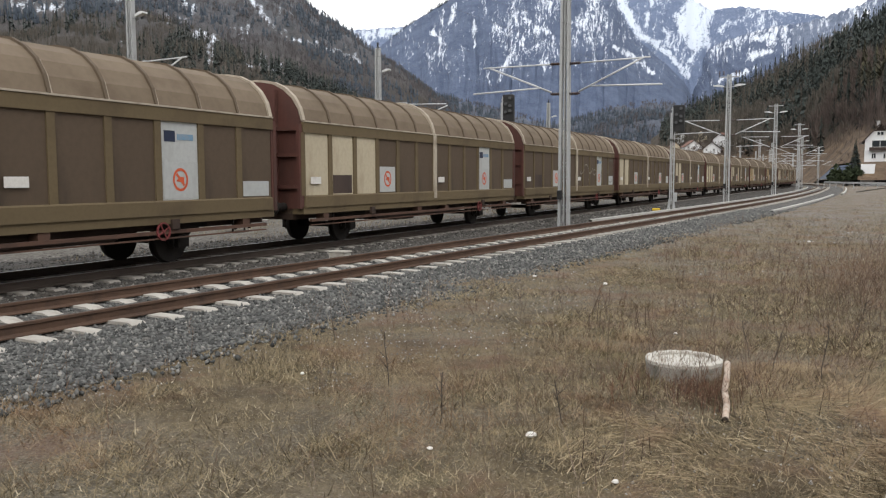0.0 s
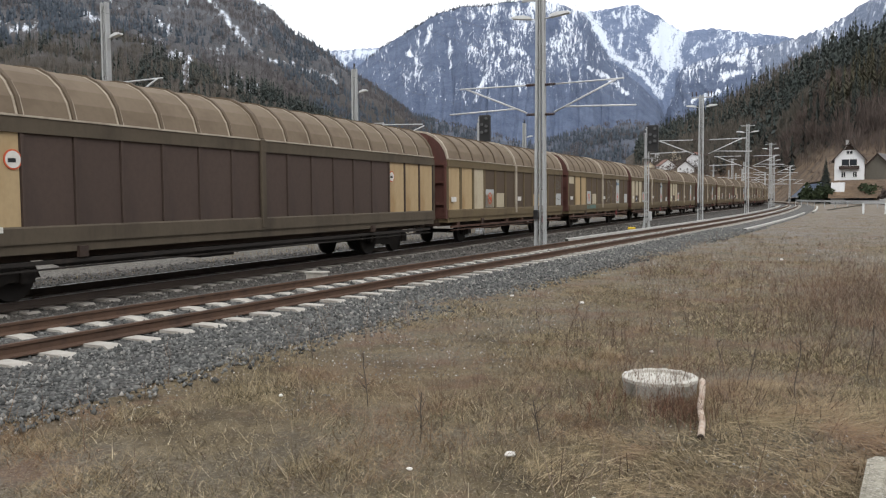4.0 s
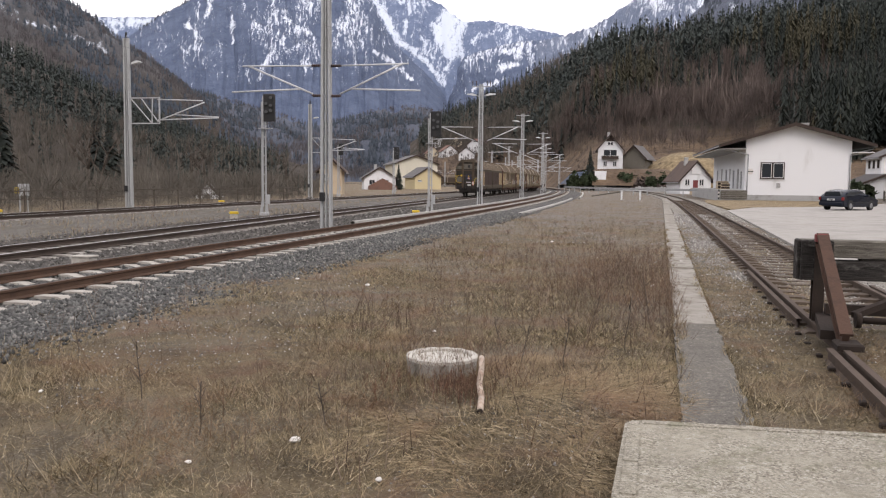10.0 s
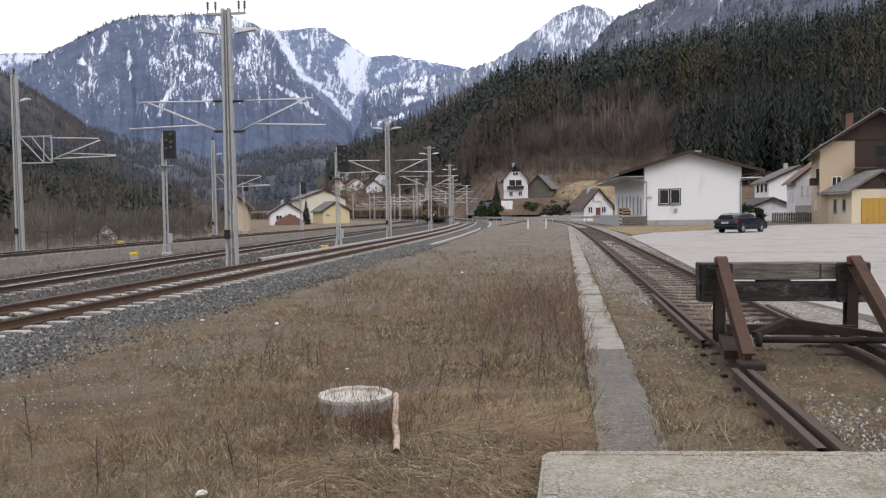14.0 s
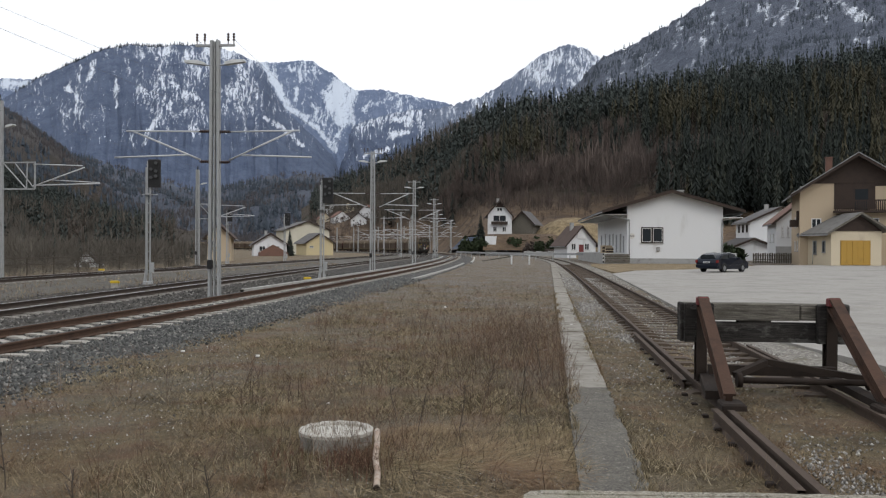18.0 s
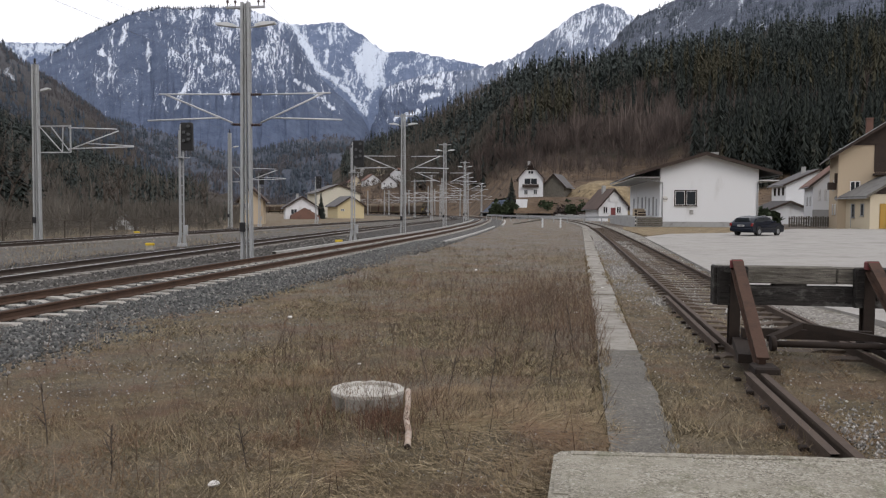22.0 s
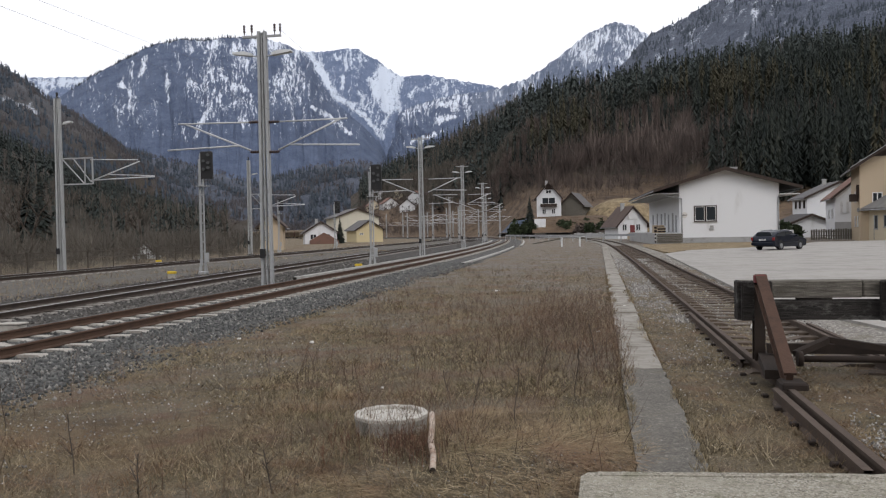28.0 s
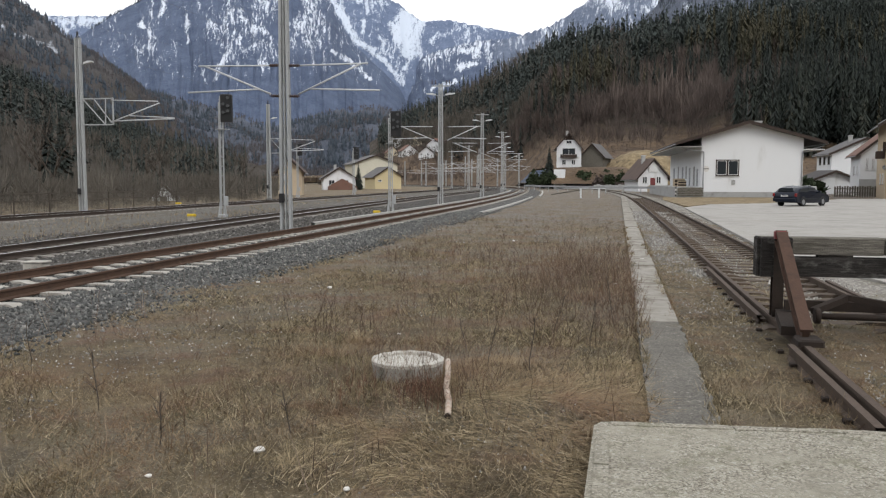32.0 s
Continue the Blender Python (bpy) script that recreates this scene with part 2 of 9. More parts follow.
    g["w_guard"] = weathered("pale_grimy_panel", (0.13, 0.12, 0.098), (0.042, 0.036, 0.028), 0.85, amount=0.5, scale=2, grain=12, streak=3)
    g["w_print"] = weathered("faded_dark_print", (0.20, 0.14, 0.075), (0.32, 0.22, 0.11), 0.8, amount=0.6, scale=6)
    g["w_scrawl"] = weathered("thin_pale_spray", (0.26, 0.235, 0.195), (0.13, 0.105, 0.075), 0.8, amount=0.6, scale=3)
    g["w_frame"] = weathered("grimy_olive_frame", (0.078, 0.056, 0.036), (0.033, 0.024, 0.018), 0.8, amount=0.5, scale=1.5)
    g["w_black"] = weathered("grimy_running_gear", (0.018, 0.015, 0.013), (0.045, 0.034, 0.026), 0.8, amount=0.4, scale=2)
    g["w_under"] = weathered("rusty_underframe", (0.05, 0.032, 0.024), (0.022, 0.018, 0.016), 0.8, amount=0.5, scale=2)
    g["w_guide"] = weathered("rusty_guide_rail", (0.095, 0.052, 0.036), (0.05, 0.032, 0.025), 0.8, amount=0.5, scale=1.5)
    g["sign_red"] = weathered("orange_red_print", (0.55, 0.10, 0.04), (0.4, 0.1, 0.05), 0.6, amount=0.2)
    g["sign_white"] = weathered("white_print", (0.66, 0.64, 0.60), (0.4, 0.37, 0.33), 0.6, amount=0.3, scale=4)
    g["teal"] = weathered("faded_teal_paint", (0.10, 0.17, 0.15), (0.09, 0.085, 0.06), 0.8, amount=0.6, scale=3)
    g["sky_print"] = weathered("pale_blue_print", (0.16, 0.27, 0.38), (0.25, 0.28, 0.30), 0.7, amount=0.4, scale=4)
    g["sign_blue"] = weathered("blue_print", (0.02, 0.028, 0.058), (0.018, 0.021, 0.032), 0.6, amount=0.3, scale=4)
    # car
    g["car"] = weathered("dark_blue_car_paint", (0.012, 0.016, 0.026), (0.02, 0.022, 0.028), 0.22, 0.2, 0.2, 2, 20, 0.0)
    g["tyre"] = weathered("tyre_rubber", (0.02, 0.02, 0.02), (0.03, 0.03, 0.03), 0.9)
    g["rim"] = weathered("alloy_rim", (0.35, 0.36, 0.37), (0.2, 0.2, 0.2), 0.4, 0.7)
    g["lamp_red"] = weathered("red_tail_lamp", (0.22, 0.02, 0.02), (0.15, 0.02, 0.02), 0.25)
    g["plate"] = weathered("plate_white", (0.6, 0.6, 0.6), (0.4, 0.4, 0.4), 0.5)
    g["lamp_white"] = weathered("lamp_housing", (0.66, 0.68, 0.68), (0.5, 0.5, 0.5), 0.5)

    m = Nodes("dry_meadow", 0.95)
    v = m.pos()
    big = m.noise(v, 0.22, 4)
    mid = m.noise(v, 1.7, 5, 0.7)
    fine = m.noise(v, 28, 4, 0.75)
    # soil tones kept dark, to stand for the shade that the flat blades don't cast
    c = m.ramp(mid, [(0.28, (0.050, 0.040, 0.024)), (0.42, (0.105, 0.080, 0.046)), (0.58, (0.18, 0.137, 0.078)), (0.75, (0.115, 0.092, 0.062))])
    c = m.mix(m.step(big, 0.42, 0.62), c, m.ramp(fine, [(0.3, (0.085, 0.074, 0.056)), (0.55, (0.19, 0.165, 0.125)), (0.72, (0.36, 0.325, 0.265))]))
    c = m.mix(m.math("MULTIPLY", m.step(m.noise(v, 0.6, 4), 0.52, 0.7), 0.45), c, (0.105, 0.10, 0.045))
    c = m.mix(m.step(fine, 0.55, 0.8), c, (0.36, 0.31, 0.225))
    c = m.mix(m.math("MULTIPLY", m.step(m.noise(v, 75, 3, 0.8), 0.52, 0.68), 0.75), c, (0.055, 0.045, 0.034))
    c = m.mix(m.math("MULTIPLY", m.step(m.noise(v, 0.35, 5, 0.65), 0.52, 0.68), 0.5), c, (0.17, 0.105, 0.062))
    grit = m.ramp(m.noise(v, 14, 5, 0.8), [(0.36, (0.07, 0.064, 0.058)), (0.5, (0.16, 0.148, 0.135)), (0.64, (0.33, 0.315, 0.29))])
    bare = m.math("MULTIPLY", m.math("MULTIPLY", m.step(m.axis(1), 16.0, 42.0), m.step(m.axis(0), -14.0, -7.0)), m.step(m.noise(v, 0.5, 4, 0.7), 0.36, 0.6))
    c = m.mix(m.math("MULTIPLY", bare, 0.8), c, grit)
    c = m.mix(m.math("MULTIPLY", m.step(m.noise(v, 0.9, 5, 0.7), 0.5, 0.66), 0.55), c, (0.16, 0.088, 0.056))
    c = m.mix(m.math("MULTIPLY", m.step(m.noise(v, 45, 4, 0.8), 0.58, 0.68), 0.8), c, (0.40, 0.36, 0.28))
    c = m.mix(m.math("MULTIPLY", m.step(m.noise(m.pos(1.3, 1.3, 1), 3.4, 5, 0.75), 0.55, 0.67), 0.45), c, (0.075, 0.056, 0.036))
    m.bump(fine, 1.0, 0.06)
    g["meadow"] = m.done(c)

    m = Nodes("straw_grass", 0.95)
    v = m.pos()
    c = m.ramp(m.noise(v, 0.9, 6, 0.75), [(0.34, (0.105, 0.082, 0.05)), (0.5, (0.215, 0.163, 0.095)), (0.64, (0.30, 0.237, 0.145))])
    m.bump(m.noise(v, 6, 5, 0.8), 1.0, 0.1)
    g["straw"] = m.done(c)

    m = Nodes("grey_ballast", 0.95)
    v = m.pos()
    cell = m.cells(v, 17)
    tone = m.ramp(cell.outputs["Color"], [(0.0, (0.056, 0.057, 0.055)), (0.5, (0.122, 0.122, 0.117)), (1.0, (0.22, 0.217, 0.205))])
    c = m.mix(m.math("MULTIPLY", m.step(cell.outputs["Distance"], 0.25, 0.6), 0.75), tone, (0.03, 0.03, 0.03))
    c = m.mix(m.math("MULTIPLY", m.step(m.noise(v, 0.5, 4), 0.45, 0.65), 0.5), c, (0.12, 0.10, 0.08))
    c = m.mix(m.math("MULTIPLY", m.step(m.noise(v, 5.0, 5, 0.8), 0.5, 0.62), 0.65), c, (0.05, 0.046, 0.042))
    c = m.mix(m.math("MULTIPLY", m.step(m.noise(v, 9.0, 4, 0.8), 0.56, 0.66), 0.6), c, (0.26, 0.25, 0.235))
    m.bump(m.math("SUBTRACT", 1.0, cell.outputs["Distance"]), 1.0, 0.04)
    g["ballast"] = m.done(c)

    m = Nodes("grimy_ballast", 0.95)
    v = m.pos()
    cell = m.cells(v, 17)
    tone = m.ramp(cell.outputs["Color"], [(0.0, (0.035, 0.032, 0.029)), (0.5, (0.082, 0.077, 0.069)), (1.0, (0.17, 0.16, 0.145))])
    c = m.mix(m.math("MULTIPLY", m.step(cell.outputs["Distance"], 0.25, 0.6), 0.75), tone, (0.02, 0.019, 0.018))
    c = m.mix(m.math("MULTIPLY", m.step(m.noise(v, 0.7, 5, 0.7), 0.45, 0.65), 0.5), c, (0.085, 0.07, 0.055))
    m.bump(m.math("SUBTRACT", 1.0, cell.outputs["Distance"]), 1.0, 0.04)
    g["grimy_ballast"] = m.done(c)

    m = Nodes("old_brown_ballast", 0.95)
    v = m.pos()
    cell = m.cells(v, 14)
    tone = m.ramp(cell.outputs["Color"], [(0.0, (0.055, 0.05, 0.044)), (0.5, (0.115, 0.106, 0.093)), (1.0, (0.21, 0.197, 0.176))])
    c = m.mix(m.math("MULTIPLY", m.step(m.noise(m.pos(1, 0.35, 1), 0.9, 5, 0.7), 0.48, 0.62), 0.6), tone, (0.10, 0.084, 0.058))
    c = m.mix(m.math("MULTIPLY", m.step(m.noise(v, 3.0, 5, 0.8), 0.54, 0.64), 0.6), c, (0.05, 0.044, 0.036))
    m.bump(m.math("SUBTRACT", 1.0, cell.outputs["Distance"]), 1.0, 0.05)
    g["old_ballast"] = m.done(c)

    m = Nodes("ballast_stone", 0.9)
    t = m.ramp(m.geo.outputs["Random Per Island"], [(0.0, (0.036, 0.037, 0.036)), (0.5, (0.092, 0.094, 0.090)), (0.9, (0.165, 0.165, 0.156)), (1.0, (0.30, 0.285, 0.26))])
    m.bump(m.noise(m.pos(), 60, 3), 0.4, 0.01)
    g["stone"] = m.done(t)

    m = Nodes("grimy_track_stone", 0.9)
    t = m.ramp(m.geo.outputs["Random Per Island"], [(0.0, (0.028, 0.026, 0.024)), (0.5, (0.070, 0.066, 0.060)), (0.9, (0.13, 0.124, 0.112)), (1.0, (0.25, 0.24, 0.22))])
    g["grimy_stone"] = m.done(t)

    m = Nodes("pale_gravel_stone", 0.9)
    t = m.ramp(m.geo.outputs["Random Per Island"], [(0.0, (0.09, 0.085, 0.078)), (0.5, (0.20, 0.19, 0.172)), (0.85, (0.34, 0.325, 0.30)), (1.0, (0.55, 0.53, 0.49))])
    m.bump(m.noise(m.pos(), 60, 3), 0.4, 0.01)
    g["pale_stone"] = m.done(t)

    m = Nodes("old_gravel", 0.95)
    v = m.pos()
    cell = m.cells(v, 22)
    tone = m.ramp(cell.outputs["Color"], [(0.0, (0.12, 0.112, 0.10)), (0.6, (0.235, 0.218, 0.192)), (1.0, (0.42, 0.40, 0.36))])
    c = m.mix(m.math("MULTIPLY", m.step(m.noise(v, 1.1, 5), 0.46, 0.62), 0.7), tone, (0.115, 0.102, 0.068))
    m.bump(m.math("SUBTRACT", 1.0, cell.outputs["Distance"]), 0.8, 0.03)
    g["gravel"] = m.done(c)

    m = Nodes("worn_asphalt", 0.9)
    v = m.pos()
    c = m.ramp(m.noise(v, 0.35, 6, 0.65), [(0.3, (0.22, 0.208, 0.188)), (0.5, (0.335, 0.32, 0.295)), (0.7, (0.26, 0.248, 0.225))])
    c = m.mix(m.math("MULTIPLY", m.step(m.noise(m.pos(1, 0.6, 1), 0.35, 5, 0.7), 0.56, 0.72), 0.5), c, (0.17, 0.16, 0.14))
    c = m.mix(m.math("MULTIPLY", m.step(m.noise(v, 45, 2), 0.5, 0.75), 0.4), c, (0.17, 0.16, 0.15))
    c = m.mix(m.math("MULTIPLY", m.step(m.noise(m.pos(1.0, 1.0, 1), 0.5, 6, 0.75), 0.52, 0.66), 0.3), c, (0.19, 0.165, 0.13))
    c = m.mix(m.math("MULTIPLY", m.step(m.noise(v, 6, 5, 0.8), 0.56, 0.66), 0.5), c, (0.17, 0.158, 0.135))
    m.bump(m.noise(v, 45, 2), 0.3, 0.01)
    g["yard"] = m.done(c)

    m = Nodes("broken_concrete", 0.95)
    v = m.pos()
    grit = m.cells(v, 55)
    c = m.ramp(m.noise(v, 3.5, 6, 0.7), [(0.3, (0.23, 0.21, 0.165)), (0.5, (0.35, 0.325, 0.26)), (0.7, (0.43, 0.40, 0.33))])
    c = m.mix(m.math("MULTIPLY", m.step(m.noise(v, 1.2, 5), 0.5, 0.66), 0.5), c, (0.23, 0.215, 0.175))
    pebble = m.ramp(m.cells(v, 75).outputs["Color"], [(0.1, (0.11, 0.098, 0.074)), (0.4, (0.29, 0.266, 0.212)), (0.7, (0.42, 0.39, 0.32)), (0.95, (0.54, 0.51, 0.44))])
    c = m.mix(m.math("MULTIPLY", m.step(m.noise(v, 2.0, 5, 0.7), 0.36, 0.58), 0.85), c, pebble)
    c = m.mix(m.math("MULTIPLY", m.step(m.noise(v, 60, 4, 0.75), 0.54, 0.66), 0.45), c, (0.15, 0.14, 0.11))
    c = m.mix(m.math("MULTIPLY", m.step(m.noise(v, 2.6, 6, 0.75), 0.54, 0.64), 0.55), c, (0.17, 0.17, 0.105))
    c = m.mix(m.math("MULTIPLY", m.step(m.noise(v, 90, 3, 0.7), 0.62, 0.74), 0.5), c, (0.58, 0.56, 0.51))
    c = m.mix(m.math("MULTIPLY", m.step(m.noise(v, 22, 4, 0.8), 0.54, 0.62), 0.6), c, (0.17, 0.155, 0.125))
    c = m.mix(m.math("MULTIPLY", m.step(m.noise(v, 30, 3, 0.8), 0.58, 0.66), 0.6), c, (0.56, 0.54, 0.49))
    m.bump(m.noise(v, 60, 4, 0.7), 1.0, 0.02)
    g["slab"] = m.done(c)

    m = Nodes("asphalt_path", 0.95)
    v = m.pos()
    c = m.ramp(m.noise(v, 2.2, 6, 0.7), [(0.3, (0.08, 0.073, 0.062)), (0.5, (0.13, 0.12, 0.104)), (0.7, (0.20, 0.185, 0.16))])
    pebble = m.ramp(m.cells(v, 60).outputs["Color"], [(0.1, (0.045, 0.042, 0.036)), (0.5, (0.12, 0.112, 0.098)), (0.8, (0.19, 0.175, 0.148)), (0.97, (0.34, 0.315, 0.27))])
    c = m.mix(0.4, c, pebble)
    c = m.mix(m.math("MULTIPLY", m.step(m.noise(v, 1.1, 5, 0.7), 0.54, 0.66), 0.6), c, (0.085, 0.072, 0.045))
    c = m.mix(m.math("MULTIPLY", m.step(m.noise(v, 50, 3, 0.7), 0.58, 0.7), 0.6), c, (0.05, 0.045, 0.04))
    c = m.mix(m.math("MULTIPLY", m.step(m.noise(v, 14, 4, 0.8), 0.58, 0.66), 0.7), c, (0.30, 0.285, 0.25))
    m.bump(m.noise(v, 70, 3), 0.8, 0.01)
    g["path"] = m.done(c)

    def blades(name, stops, straw, rough=0.9):
        m = Nodes(name, rough)
        c = m.ramp(m.geo.outputs["Random Per Island"], stops)
        c = m.mix(m.math("MULTIPLY", m.step(m.noise(m.pos(), 0.7, 4), 0.48, 0.7), 0.38), c, (0.125, 0.108, 0.046))
        c = m.mix(m.math("MULTIPLY", m.step(m.noise(m.pos(), 0.45, 5, 0.7), 0.45, 0.62), 0.6), c, (0.21, 0.122, 0.072))
        c = m.mix(m.math("MULTIPLY", m.step(m.noise(m.pos(), 2.6, 5, 0.75), 0.52, 0.62), 0.55), c, straw)
        c = m.mix(m.math("MULTIPLY", m.step(m.noise(m.pos(1.3, 1.3, 1), 3.4, 5, 0.75), 0.54, 0.66), 0.5), c, (0.070, 0.052, 0.034))
        return m.done(c)

    g["grass"] = blades("dry_grass", [(0.0, (0.032, 0.025, 0.014)), (0.3, (0.10, 0.080, 0.048)), (0.7, (0.235, 0.187, 0.113)), (0.9, (0.40, 0.33, 0.21)), (1.0, (0.56, 0.49, 0.35))], (0.40, 0.325, 0.20))
    g["hay"] = blades("matted_hay", [(0.0, (0.06, 0.043, 0.024)), (0.4, (0.165, 0.122, 0.068)), (0.8, (0.30, 0.23, 0.135)), (1.0, (0.46, 0.38, 0.25))], (0.28, 0.215, 0.125))
    g["red_weeds"] = blades("red_brown_weeds", [(0.0, (0.05, 0.025, 0.018)), (0.6, (0.12, 0.058, 0.038)), (1.0, (0.25, 0.15, 0.10))], (0.13, 0.07, 0.048))
    g["weeds"] = blades("dead_weeds", [(0.0, (0.045, 0.030, 0.024)), (0.6, (0.13, 0.090, 0.068)), (1.0, (0.33, 0.27, 0.21))], (0.12, 0.09, 0.07))

    def foliage(name, stops):
        m = Nodes(name, 0.9)
        tree = m.step(m.noise(m.pos(1, 1, 0.25), 0.16, 3, 0.7), 0.3, 0.7)
        c = m.ramp(m.math("ADD", m.math("MULTIPLY", m.geo.outputs["Random Per Island"], 0.4), m.math("MULTIPLY", tree, 0.6)), stops)
        c = m.mix(m.math("MULTIPLY", m.step(m.noise(m.pos(), 0.35, 3), 0.4, 0.7), 0.3), c, tuple(x * 0.6 for x in stops[0][1]))
        return m.done(c)

    g["needles"] = foliage("conifer_needles", [(0.0, (0.014, 0.020, 0.019)), (0.5, (0.027, 0.034, 0.029)), (0.85, (0.043, 0.050, 0.038)), (1.0, (0.07, 0.066, 0.05))])
    g["pine"] = foliage("pine_and_larch", [(0.0, (0.030, 0.030, 0.018)), (0.6, (0.062, 0.057, 0.034)), (1.0, (0.11, 0.095, 0.062))])
    # paler copy of the conifer needles, with haze put into its colour
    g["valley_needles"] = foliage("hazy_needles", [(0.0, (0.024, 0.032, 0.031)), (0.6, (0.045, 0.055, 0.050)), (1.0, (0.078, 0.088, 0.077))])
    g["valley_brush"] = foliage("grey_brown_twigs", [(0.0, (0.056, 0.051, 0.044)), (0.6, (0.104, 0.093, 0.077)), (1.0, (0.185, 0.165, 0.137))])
    g["pale_bark"] = weathered("pale_stem_bark", (0.17, 0.135, 0.115), (0.09, 0.075, 0.065), 0.9)
    g["brush"] = foliage("bare_twigs", [(0.0, (0.055, 0.043, 0.038)), (0.6, (0.10, 0.078, 0.068)), (1.0, (0.18, 0.147, 0.126))])
    # bluer copies of needles and twigs; their tint is painted distance haze
    g["far_needles"] = foliage("haze_tinted_needles", [(0.0, (0.034, 0.045, 0.061)), (0.55, (0.056, 0.070, 0.088)), (1.0, (0.090, 0.102, 0.118))])
    g["far_brush"] = foliage("haze_tinted_twigs", [(0.0, (0.060, 0.056, 0.060)), (0.6, (0.102, 0.094, 0.096)), (1.0, (0.16, 0.148, 0.146))])
    g["bark"] = weathered("grey_brown_bark", (0.085, 0.07, 0.058), (0.045, 0.037, 0.03), 0.95, amount=0.5, scale=4)
    g["hedge"] = foliage("evergreen_hedge", [(0.0, (0.018, 0.028, 0.014)), (1.0, (0.045, 0.058, 0.026))])

    # slopes: dry grass low down, bare woods, dark conifers
    m = Nodes("wooded_slope", 0.95)
    v = m.pos()
    woods = m.ramp(m.noise(v, 0.05, 6, 0.7), [(0.32, (0.022, 0.026, 0.016)), (0.5, (0.055, 0.045, 0.034)), (0.7, (0.085, 0.068, 0.052))])
    meadow = m.ramp(m.noise(v, 0.09, 6, 0.75), [(0.3, (0.060, 0.045, 0.032)), (0.48, (0.112, 0.078, 0.052)), (0.62, (0.165, 0.115, 0.072)), (0.75, (0.21, 0.155, 0.095))])
    c = m.mix(m.step(m.math("ADD", m.axis(2), m.math("MULTIPLY", m.noise(v, 0.03, 3), 22.0)), 24.0, 36.0), meadow, woods)
    m.bump(m.noise(v, 0.2, 5), 1.0, 3.0)
    g["slope"] = m.done(c)

    # dark and light woods tones; far slopes get them with the haze mixed in
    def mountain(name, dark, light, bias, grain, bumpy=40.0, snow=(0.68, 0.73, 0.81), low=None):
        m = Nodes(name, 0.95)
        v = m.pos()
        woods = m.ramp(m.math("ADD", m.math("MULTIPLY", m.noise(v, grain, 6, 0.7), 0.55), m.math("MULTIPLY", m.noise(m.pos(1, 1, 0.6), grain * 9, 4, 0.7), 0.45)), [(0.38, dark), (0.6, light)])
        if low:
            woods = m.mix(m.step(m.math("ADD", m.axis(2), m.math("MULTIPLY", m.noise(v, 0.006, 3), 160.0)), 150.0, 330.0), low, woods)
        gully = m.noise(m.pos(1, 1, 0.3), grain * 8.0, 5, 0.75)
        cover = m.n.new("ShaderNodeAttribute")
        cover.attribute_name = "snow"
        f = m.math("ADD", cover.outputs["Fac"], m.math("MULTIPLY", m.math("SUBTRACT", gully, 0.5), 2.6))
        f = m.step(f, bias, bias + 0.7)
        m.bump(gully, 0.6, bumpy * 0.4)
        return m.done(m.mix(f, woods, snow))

    # the blue of these base colours is the distance haze, put into the colour
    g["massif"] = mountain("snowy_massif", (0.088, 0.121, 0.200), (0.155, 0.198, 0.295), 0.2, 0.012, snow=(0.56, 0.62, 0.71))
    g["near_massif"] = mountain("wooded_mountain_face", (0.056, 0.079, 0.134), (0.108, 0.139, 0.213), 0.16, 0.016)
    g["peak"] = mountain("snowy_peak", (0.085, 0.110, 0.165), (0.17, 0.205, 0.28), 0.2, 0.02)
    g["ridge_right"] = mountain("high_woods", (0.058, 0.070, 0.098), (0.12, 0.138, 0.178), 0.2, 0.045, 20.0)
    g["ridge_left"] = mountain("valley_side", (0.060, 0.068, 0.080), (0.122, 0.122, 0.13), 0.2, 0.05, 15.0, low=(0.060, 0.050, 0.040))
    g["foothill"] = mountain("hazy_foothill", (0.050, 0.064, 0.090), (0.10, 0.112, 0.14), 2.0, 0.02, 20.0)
    return g


G = make_materials()


